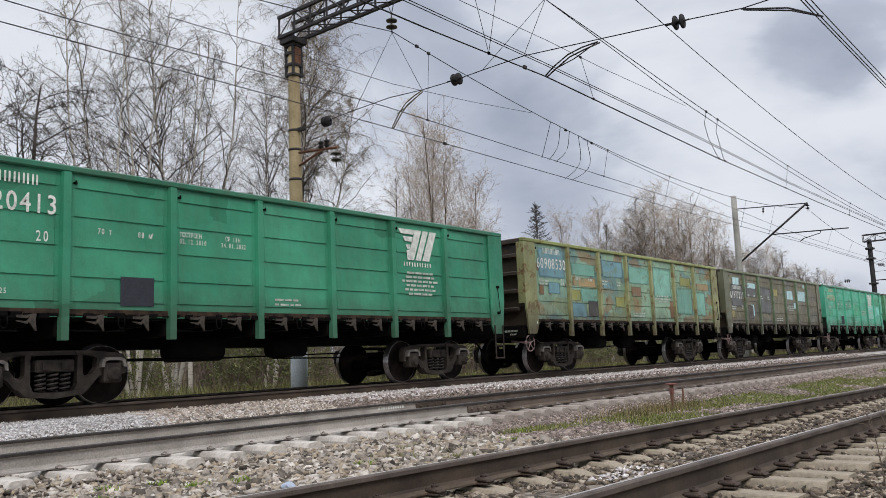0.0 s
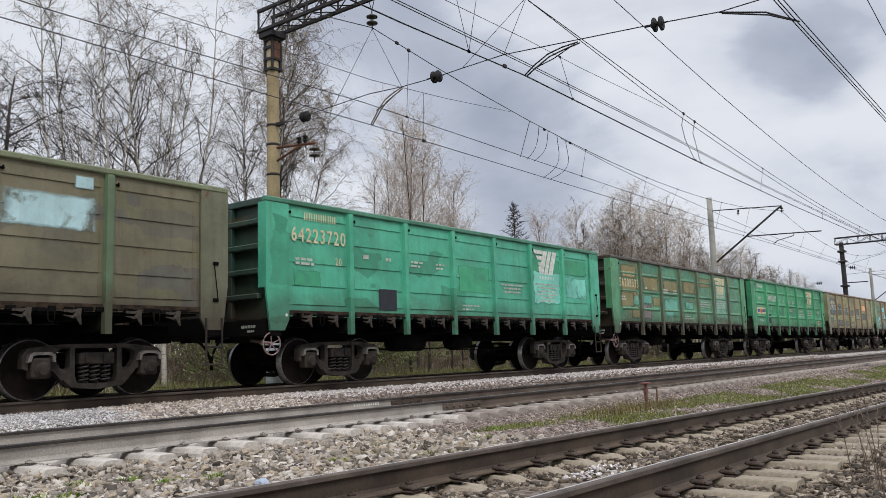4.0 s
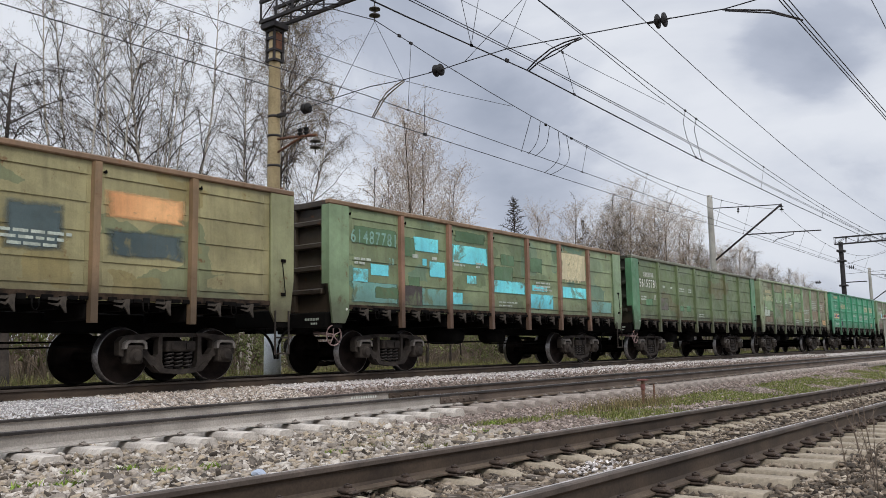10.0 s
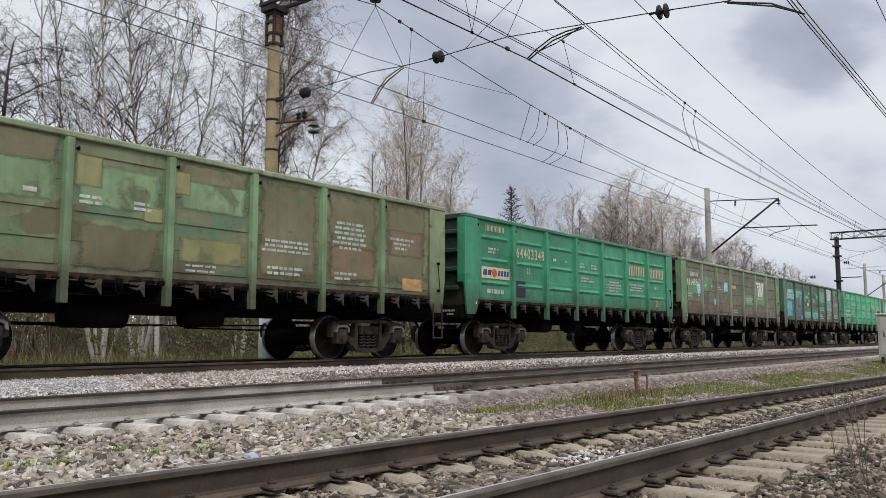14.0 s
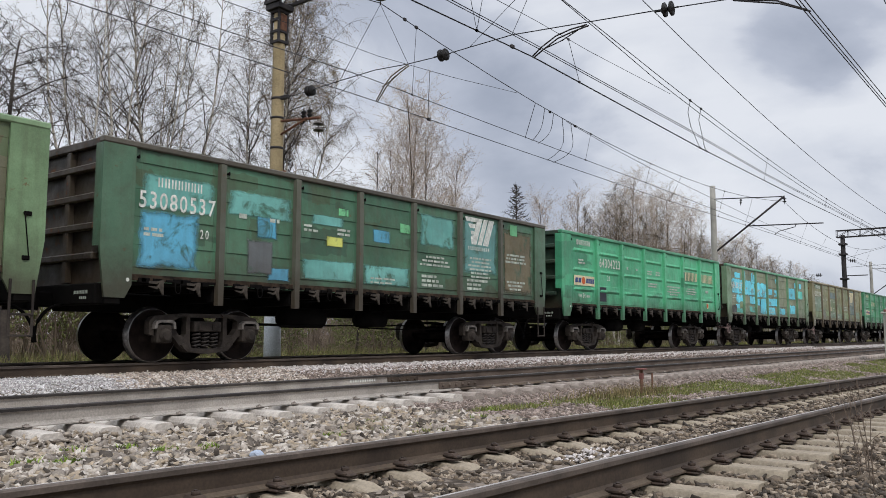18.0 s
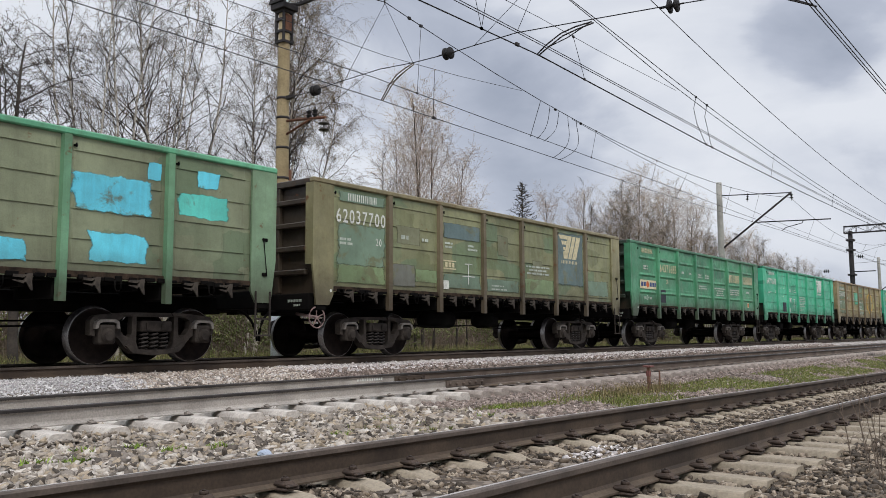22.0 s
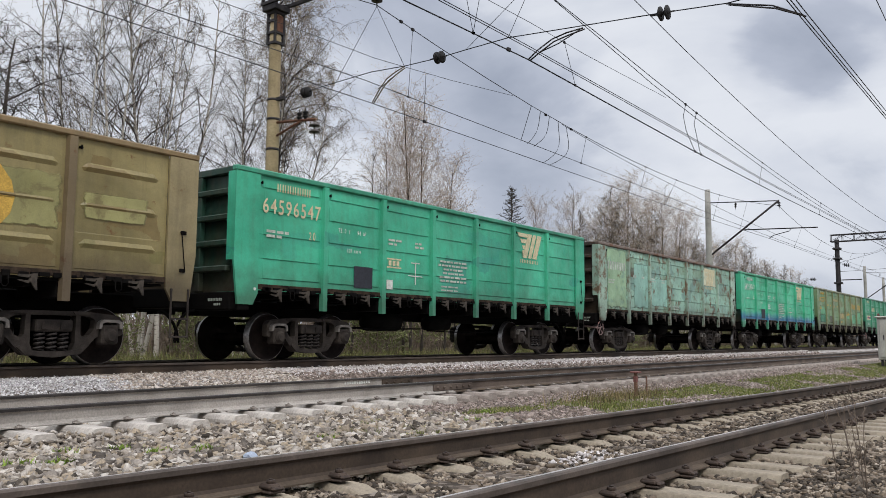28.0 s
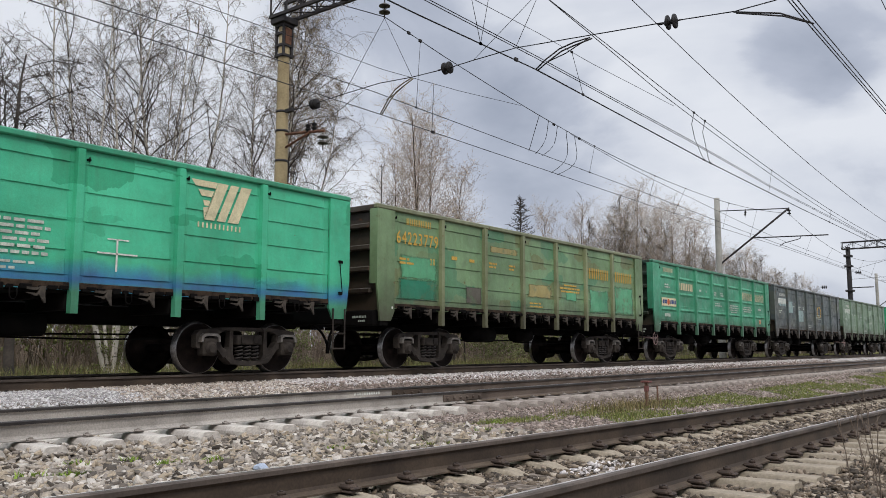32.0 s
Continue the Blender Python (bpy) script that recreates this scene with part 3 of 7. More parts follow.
def merged(name, me, poses, parent, mat, label=""):
    """Many copies of one mesh joined into one part of kind stuff."""
    n = len(me.vertices)
    V = np.empty(n * 3); me.vertices.foreach_get("co", V); V = V.reshape(-1, 3)
    tri = []
    for p in me.polygons:
        vs = list(p.vertices)
        tri += [(vs[0], vs[i], vs[i + 1]) for i in range(1, len(vs) - 1)]
    T = np.array(tri)
    allv, allf = [], []
    for i, m in enumerate(poses):
        M = np.array(m)
        allv.append(V @ M[:3, :3].T + M[:3, 3])
        allf.append(T + i * n)
    ob = part(name, big_mesh(name, np.concatenate(allv), np.concatenate(allf), mat), None, parent, label)
    return tagged(ob, kind="stuff")


def build_track(label, centre, top, xs, side, rtop, sleeper, smat, x_first, n_near, n_all, clip, jitter, x0=-30.0, x1=320.0, face=-1, pitch=0.543, joints=None):
    """A track: two rails, its sleepers one by one near the camera, and their fastenings."""
    t = tagged(empty("track"), label, "railway track", kind="structure")
    path = sorted({x0, x1, *xs})
    for s in (-0.78, 0.78):
        runs = [(path, side)]
        if joints:
            j, beyond = joints[0 if s < 0 else 1]
            runs = [([x0, j - 0.004], side), ([j + 0.004, x1], beyond)]
        for xs_run, mat in runs:
            part("rail", rail_mesh([(x, centre(x) + s, top(x)) for x in xs_run], mat, rtop), None, t, "worn steel rail with a running band coloured pale for its glint")
    rng = random.Random(int(x_first * 100) + n_all)
    rest, rest_clip = [], []
    for i in range(n_all):
        x = x_first + pitch * i
        y = centre(x)
        m = pose(x + rng.uniform(-1, 1) * jitter, y + rng.uniform(-1, 1) * jitter, top(x) - 0.19 + rng.uniform(-1, 0) * jitter * 0.3, rng.uniform(-0.5, 0.5), rng.uniform(-1, 1), rng.uniform(-1.2, 1.2))
        if i < n_near:
            part("sleeper", SLEEPER_DUSTY if joints and x > 10.2 else sleeper, None, t, at=m)
        else:
            rest.append(m)
        for s in (-0.78, 0.78):
            for d in (-1, 1):
                cm = pose(x, y + s + d * 0.055, top(x) - 0.185, 0, 0, 0 if d > 0 else 180)
                if i < n_near and d == face:
                    part("rail_clip", clip, None, t, at=cm)
                elif i < n_near * 1.5:
                    rest_clip.append(cm)
    for i in range(1, 40):
        x = x_first - pitch * i
        rest.append(pose(x, centre(x), top(x) - 0.19))
        for s in (-0.78, 0.78):
            rest_clip += [pose(x, centre(x) + s + d * 0.055, top(x) - 0.185, 0, 0, 0 if d > 0 else 180) for d in (-1, 1)]
    if rest:
        merged("far_sleepers", sleeper, rest, t, smat)
    if rest_clip:
        merged("more_clips", clip, rest_clip, t, clip.materials[0])
    return t


build_track("brown worn rails on stained concrete sleepers", near_y, lambda x: 0.21 + near_sink(x), (-10, 60), RAIL_SIDE, RAIL_TOP, SLEEPER_TAN, CONCRETE_TAN, 5.39 - 0.543 * 9, 62, 220, CLIP_BIG, 0.02)
mid_track = build_track("dusty rails on pale concrete sleepers", lambda x: MID_Y, lambda x: MID_Z, (), RAIL_SIDE_GREY, RAIL_TOP_DULL, SLEEPER_PALE, CONCRETE_DUSTY, 3.762 - 0.543 * 6, 70, 240, CLIP_SMALL, 0.015, joints=((10.5, RAIL_SIDE_BROWN), (11.0, RAIL_SIDE_BROWN)))
build_track("dark rails of the train on a raised stone bed", lambda x: TRAIN_Y, lambda x: RAIL_Z, (), RAIL_SIDE, RAIL_TOP, SLEEPER_TAN, CONCRETE_TAN, -6.0, 60, 260, CLIP_SMALL, 0.015)


def fishplate(x, y, z, length, bolts, mat, label):
    """A bolted joint bar on the web of a rail, on the camera's side."""
    bm = bmesh.new()
    add_box(bm, x - length / 2, x + length / 2, y - 0.036, y - 0.012, z - 0.145, z - 0.045, 0.006)
    for i in range(bolts):
        bx = x + length * ((i + 0.5) / bolts - 0.5)
        add_lathe(bm, ((-0.07, 0.012), (-0.05, 0.012), (-0.05, 0.026), (-0.03, 0.026)), (bx, y, z - 0.095), "Y", 6)
    part("fishplate", bm, mat, mid_track, label)


fishplate(11.0, MID_Y + 0.78, MID_Z, 0.8, 4, RAIL_SIDE, "bolted rail joint with rusty fishplate")
fishplate(10.5, MID_Y - 0.78, MID_Z, 1.0, 6, RAIL_SIDE_BROWN, "grey bolted rail joint bar")
bm = bmesh.new()
for i in range(11):
    add_box(bm, 9.70 + 0.056 * i, 9.738 + 0.056 * i, MID_Y + 0.7655, MID_Y + 0.7685, 0.150, 0.192)
tagged(part("rail_marking", bm, WHITE, mid_track, "white painted marks on the rail's web"), kind="stuff")


# ---- ballast stones ----
_IV = np.array([(x, y, z) for x in (-0.62, 0.62) for y in (-0.62, 0.62) for z in (-0.62, 0.62)])
_IF = np.array([(0, 1, 3), (0, 3, 2), (4, 6, 7), (4, 7, 5), (0, 4, 5), (0, 5, 1), (2, 3, 7), (2, 7, 6), (0, 2, 6), (0, 6, 4), (1, 5, 7), (1, 7, 3)])


def stone_bed(name, label, mat, x0, x1, y0, y1, per_m2, size, lift=0.4, seed=1, centre=None, thin_far=True, bare=None, turf=False):
    """Broken stones lying over a strip of ground."""
    rng = np.random.default_rng(seed)
    n = int((x1 - x0) * (y1 - y0) * per_m2)
    u = rng.random(n)
    x = x0 + (x1 - x0) * (u ** 1.8 if thin_far else u)
    y = y0 + (y1 - y0) * rng.random(n)
    if centre:
        y = y + np.array([centre(a) for a in x])
    if bare:
        # stones lie between the sleepers, and only few on them
        first, mid_y, reach = bare
        off = np.abs((x - first + 0.2715) % 0.543 - 0.2715)
        on = (off < 0.128) & (np.abs(y - np.array([mid_y(a) for a in x])) < reach) & (rng.random(n) > 0.10)
        x, y, u = x[~on], y[~on], u[~on]
        n = len(x)
    if turf:
        # stones are mostly grown over where the grass is
        on = np.array([a > 8.5 and 4.75 < b - 0.008 * a < 6.1 and noise.noise((a * 0.5, b * 0.8, 3.3)) > -0.2 for a, b in zip(x, y)]) & (rng.random(n) > 0.1)
        x, y, u = x[~on], y[~on], u[~on]
        n = len(x)
    s = size * (0.55 + 0.75 * rng.random(n) ** 1.6) * (1 + 0.4 * u ** 3 if thin_far else 1)
    z = np.array([ground_z(a, b) for a, b in zip(x, y)]) + s * (lift * rng.random(n) - 0.12)
    base = np.stack([_IV * (1 + 0.42 * (rng.random((8, 3)) * 2 - 1)) + 0.13 * rng.normal(size=(8, 3)) for _ in range(60)])
    V = base[rng.integers(0, 60, n)] * (s[:, None] * (0.6 + 0.6 * rng.random((n, 3))))[:, None, :]
    # most lie flat on their broad side
    V *= np.array([1.2, 0.95, 0.50])
    q = rng.normal(size=(n, 4)) * np.array([1.0, 0.22, 0.22, 1.0]); q /= np.linalg.norm(q, axis=1, keepdims=True)
    w, a, b, c = q.T
    R = np.stack([1 - 2 * (b * b + c * c), 2 * (a * b - c * w), 2 * (a * c + b * w), 2 * (a * b + c * w), 1 - 2 * (a * a + c * c), 2 * (b * c - a * w), 2 * (a * c - b * w), 2 * (b * c + a * w), 1 - 2 * (a * a + b * b)], 1).reshape(n, 3, 3)
    V = np.einsum("nij,nkj->nki", R, V)
    V += np.stack([x, y, z], 1)[:, None, :]
    F = (_IF[None] + 8 * np.arange(n)[:, None, None]).reshape(-1, 3)
    ob = new(name, big_mesh(name, V.reshape(-1, 3), F, mat))
    return tagged(ob, label, "gravel", kind="stuff")


stone_bed("gravel", "mixed grey and pinkish ballast stones between the tracks", GREY_STONES, 1.5, 8.2, 4.05, 7.5, 1000, 0.041, 0.5, 3, None, True, (3.762, lambda x: MID_Y, 1.16), True)
stone_bed("gravel", "dull brown and grey ballast stones beside the grass", DULL_STONES, 7.4, 36, 4.05, 7.5, 360, 0.034, 0.4, 33, None, True, (3.762, lambda x: MID_Y, 1.36), True)
stone_bed("gravel", "dusty brown ballast stones between the rails", BROWN_STONES, 1.2, 30, -2.4, 1.15, 560, 0.030, 0.5, 4, near_y, True, (5.39, near_y, 1.32))
stone_bed("gravel", "grey ballast stones round pale sleepers", GREY_STONES, 2.0, 9.8, 7.3, 10.6, 420, 0.036, 0.6, 5, None, True, (3.762, lambda x: MID_Y, 1.32))
stone_bed("gravel", "ballast heaped over sleeper ends", GREY_STONES, 1.5, 4.3, 7.0, 7.6, 1000, 0.034, 1.9, 38, None, False)
stone_bed("gravel", "dull brown ballast stones round dusty sleepers", DULL_STONES, 9.4, 40, 7.3, 10.6, 240, 0.036, 0.6, 35, None, True, (3.762, lambda x: MID_Y, 1.32))
stone_bed("gravel", "fresh white crushed stone on the shoulder of the bed", WHITE_STONES, 10.5, 50, 11.3, 12.35, 460, 0.034, 0.5, 6)
stone_bed("gravel", "fine grey chippings on the shoulder of the bed", FINE_STONES, 3.0, 7.2, 10.5, 12.35, 1500, 0.022, 0.5, 36, None, False)
stone_bed("gravel", "tan and pinkish crushed stone on the shoulder of the bed", TAN_STONES, 6.9, 11.0, 10.5, 12.35, 760, 0.032, 0.5, 37, None, False)
stone_bed("gravel", "dull brown ballast low on the shoulder", DULL_STONES, 10.5, 50, 10.4, 11.5, 420, 0.038, 0.5, 27)
stone_bed("gravel", "ballast stones along the tracks behind the viewpoint", GREY_STONES, -16, 2.0, 4.05, 10.6, 110, 0.040, 0.5, 13, None, False, (3.762, lambda x: MID_Y, 1.30))
stone_bed("gravel", "dusty ballast stones of the nearest track behind the viewpoint", BROWN_STONES, -16, 1.3, -2.4, 1.15, 170, 0.040, 0.7, 14, near_y, False, (5.39, near_y, 1.32))
stone_bed("gravel", "fresh crushed stone of the shoulder behind the viewpoint", WHITE_STONES, -16, 3.1, 10.55, 12.35, 150, 0.036, 0.5, 16, None, False)
stone_bed("gravel", "ballast stones under the train, coloured dark for its shadow", SHADOW_STONES, 3.0, 60, 12.15, 14.4, 110, 0.036, 0.4, 7)


# ---- gondola wagons ----
HALF = 6.53             # half the body's length
PANEL_Y = -1.470
RIBS = [1.73 * k for k in (-2.5, -1.5, -0.5, 0.5, 1.5, 2.5)]
EDGES = [-HALF + 0.55, *RIBS, HALF - 0.55]
TOP_Z, BOT_Z = 3.48, 1.40


def digit_meshes():
    """Outlines of the figures, as flat vertex and triangle lists."""
    made = {}
    for ch in "0123456789-.АЕНОПРСТкмтч/³":
        cu = bpy.data.curves.new("figure", "FONT")
        cu.body, cu.size, cu.resolution_u, cu.offset = ch, 1.0, 3, 0.012
        ob = new("figure", cu)
        dg = bpy.context.evaluated_depsgraph_get()
        me = bpy.data.meshes.new_from_object(ob.evaluated_get(dg))
        vs = [tuple(v.co) for v in me.vertices]
        made[ch] = (vs, [tuple(p.vertices) for p in me.polygons])
        bpy.data.objects.remove(ob)
        bpy.data.curves.remove(cu)
        bpy.data.meshes.remove(me)
    return made


FIGURES = digit_meshes()


def figures(text, x, z, height, width=0.76, y=PANEL_Y - 0.0240):
    """A row of stencilled figures on the side that faces the nearest track."""
    V, F = [], []
    k = height / 0.7
    for i, ch in enumerate(text):
        vs, fs = FIGURES.get(ch, ((), ()))
        o = len(V)
        V += [(x + i * 0.69 * height + a * k * width, y, z + b * k) for a, b, _ in vs]
        F += [tuple(o + j for j in f) for f in fs]
    me = bpy.data.meshes.new("number")
    me.from_pydata(V, [], F)
    return me


# words and figures that can be read on some wagons: text, panel, offset, height over rail, letter height
READABLE = {
    -1: (("70 т", 2, 0.35, 2.52, 0.085), ("88 м³", 2, 1.0, 2.52, 0.085), ("ПОСТРОЕН", 3, 0.0, 2.60, 0.075), ("02.12.2010", 3, 0.0, 2.49, 0.075), ("СР 13Н", 3, 0.88, 2.60, 0.075), ("24.01.2022", 3, 0.80, 2.49, 0.075), ("ПР", 1, 0.42, 1.70, 0.075), ("24.01.2025", 1, 0.22, 1.59, 0.075)),
    16: (("75.0 т", 2, 0.25, 2.54, 0.085), ("94 м³", 2, 0.80, 2.54, 0.085), ("120 км/ч", 2, 0.50, 2.16, 0.075), ("18.05.2025", 1, 0.05, 2.71 - 0.42, 0.08)),
    18: (("75.0 т", 2, 0.25, 2.54, 0.085), ("94 м³", 2, 0.80, 2.54, 0.085), ("120 км/ч", 2, 0.50, 2.16, 0.075)),
    20: (("75.0 т", 2, 0.25, 2.54, 0.085), ("94 м³", 2, 0.80, 2.54, 0.085), ("120 км/ч", 2, 0.50, 2.16, 0.075), ("13.04.2025", 1, 0.05, 2.71 - 0.42, 0.08)),
    4: (("ТАРА", 1, 0.30, 1.58, 0.085), ("24", 1, 0.58, 1.57, 0.14), ("12-1293", 7, 0.40, 2.12, 0.085)),
    12: (("ТАРА", 1, 0.30, 1.58, 0.085), ("24", 1, 0.58, 1.57, 0.14)),
    15: (("ТАРА", 1, 0.30, 1.58, 0.085), ("24", 1, 0.58, 1.57, 0.14), ("12-1293", 7, 0.40, 2.12, 0.085)),
}


def quads(name, rects, y, thick=0.002):
    """Thin painted shapes: lists of (x, z) corners, each with a little thickness."""
    V, F = [], []
    for loop in rects:
        o, n = len(V), len(loop)
        V += [(a, y - thick, b) for a, b in loop] + [(a, y, b) for a, b in loop]
        F.append(tuple(range(o, o + n)))
        F += [(o + i, o + n + i, o + n + (i + 1) % n, o + (i + 1) % n) for i in range(n)]
    me = bpy.data.meshes.new(name)
    me.from_pydata(V, [], F)
    return me


def rect(x, z, w, h, lean=0.0):
    return [(x, z), (x + w, z), (x + w + lean, z + h), (x + lean, z + h)]


def lines(rng, x, z, w, rows, h=0.045, gap=0.085, centred=False):
    """Small writing as rows of word-long bars."""
    out = []
    for i in range(rows):
        ww = w * rng.uniform(0.55, 1.0)
        a = x + ((w - ww) / 2 if centred else 0)
        end = a + ww
        while a < end - 0.05:
            l = min(rng.uniform(0.07, 0.24), end - a)
            out.append(rect(a, z - i * gap, l, h))
            a += l + 0.035
    return out


def panel_mesh(x0, x1, beaded):
    bm = bmesh.new()
    if beaded:
        prof = [(TOP_Z - 0.101, 0.0), (1.98, 0.0), (1.965, -0.008), (1.44, -0.008), (1.43, 0.0), (BOT_Z, 0.0)]
    else:
        prof = [(TOP_Z - 0.101, 0.0)]
        for z in (3.16, 2.74, 2.30, 1.86, 1.50):
            prof += [(z + 0.010, -0.018), (z, 0.002)]
        prof.append((BOT_Z, -0.004))
    cols = []
    for x, inset in ((x0, 1.0), (x0 + 0.12, 1.0), (x0 + 0.15, 0.0), (x1 - 0.15, 0.0), (x1 - 0.12, 1.0), (x1, 1.0)):
        cols.append([bm.verts.new((x, PANEL_Y + dy * (1 - 0.75 * inset), z)) for z, dy in prof])
    for a, b in zip(cols, cols[1:]):
        for i in range(len(prof) - 1):
            bm.faces.new((a[i], b[i], b[i + 1], a[i + 1]))
    back = [bm.verts.new(p) for p in ((x0, PANEL_Y + 0.012, TOP_Z - 0.101), (x1, PANEL_Y + 0.012, TOP_Z - 0.101), (x1, PANEL_Y + 0.012, BOT_Z), (x0, PANEL_Y + 0.012, BOT_Z))]
    bm.faces.new(back)
    return mesh_of("panel", bm, UNDER)


def bead_mesh(x0, x1, z):
    """A pressed stiffening bead: long, flat above and steep below, with pointed ends."""
    bm = bmesh.new()
    half = (x1 - x0) / 2 - 0.17
    rim = [bm.verts.new((dx, 0.0, z + dz)) for dx, dz in ((-half, 0.0), (-half + 0.10, 0.085), (half - 0.10, 0.085), (half, 0.0), (half - 0.04, -0.056), (-half + 0.04, -0.056))]
    top = [bm.verts.new((dx, -0.038, z + 0.012)) for dx in (-half + 0.09, half - 0.09)]
    a, b, d, e, f, g = rim
    for face in ((a, b, top[0]), (b, d, top[1], top[0]), (d, e, top[1]), (e, f, top[1]), (f, g, top[0], top[1]), (g, a, top[0]), (a, g, f, e, d, b)):
        bm.faces.new(face)
    return mesh_of("bead", bm, UNDER)


BEAD_Z = (2.95, 2.38, 1.80)


def bevelled(x0, x1, y0, y1, z0, z1, bev=0.01):
    bm = bmesh.new()
    add_box(bm, x0, x1, y0, y1, z0, z1, bev)
    return bm


def rib_mesh(x, beaded):
    bm = bmesh.new()
    w = 0.085 if beaded else 0.078
    sec = ((-w, PANEL_Y + 0.004), (-w * 0.72, -1.548), (w * 0.72, -1.548), (w, PANEL_Y + 0.004))
    lo = [bm.verts.new((x + a, b, 0.95)) for a, b in sec]
    hi = [bm.verts.new((x + a, b, TOP_Z - 0.10)) for a, b in sec]
    for i in range(4):
        bm.faces.new((lo[i], lo[(i + 1) % 4], hi[(i + 1) % 4], hi[i]))
    bm.faces.new(lo)
    bm.faces.new(hi[::-1])
    return mesh_of("rib", bm, UNDER)


def corner_mesh(sx, near):
    """The corner post: a plate on the side with a cut lower corner, turned round the end."""
    bm = bmesh.new()
    out, inn = sx * HALF, sx * (HALF - 0.55)
    ys = (-1.520, -1.475) if near else (1.475, 1.520)
    pts = [(inn, TOP_Z - 0.10), (out, TOP_Z - 0.10), (out, 1.78), (sx * (HALF - 0.10), 1.02), (sx * (HALF - 0.44), 1.02), (inn, 1.22)]
    add_plate(bm, pts, (), *ys)
    yy = sorted((ys[0] if near else ys[1], -1.30 if near else 1.30))
    add_box(bm, *sorted((out - sx * 0.035, out - sx * 0.002)), yy[0] + 0.002, yy[1], 1.80, TOP_Z - 0.102)
    return mesh_of("corner_post", bm, UNDER)


def hook_mesh():
    bm = bmesh.new()
    add_plate(bm, ((-0.20, 0.0), (-0.20, -0.035), (-0.06, -0.045), (0.02, 0.02), (0.07, 0.02), (0.06, -0.09), (0.075, -0.215), (0.055, -0.215), (-0.015, -0.11), (-0.06, -0.085), (-0.20, -0.075), (-0.20, -0.085), (-0.05, -0.125), (-0.02, -0.02), (-0.06, 0.0)), (), -0.015, 0.015)
    return mesh_of("hatch_hook", bm, HOOK)


def coil_mesh():
    bm = bmesh.new()
    add_tube(bm, [(0.075 * math.cos(a), 0.06 * math.sin(a), 0.25 + 0.27 * a / 25.1) for a in [0.785 * k for k in range(33)]], 0.019, 5)
    return mesh_of("coil_spring", bm, SPRING)


COIL = [coil_mesh()]
BOGIE = 0.942            # well-worn wheels: the bogie stands a little lower and shorter than new


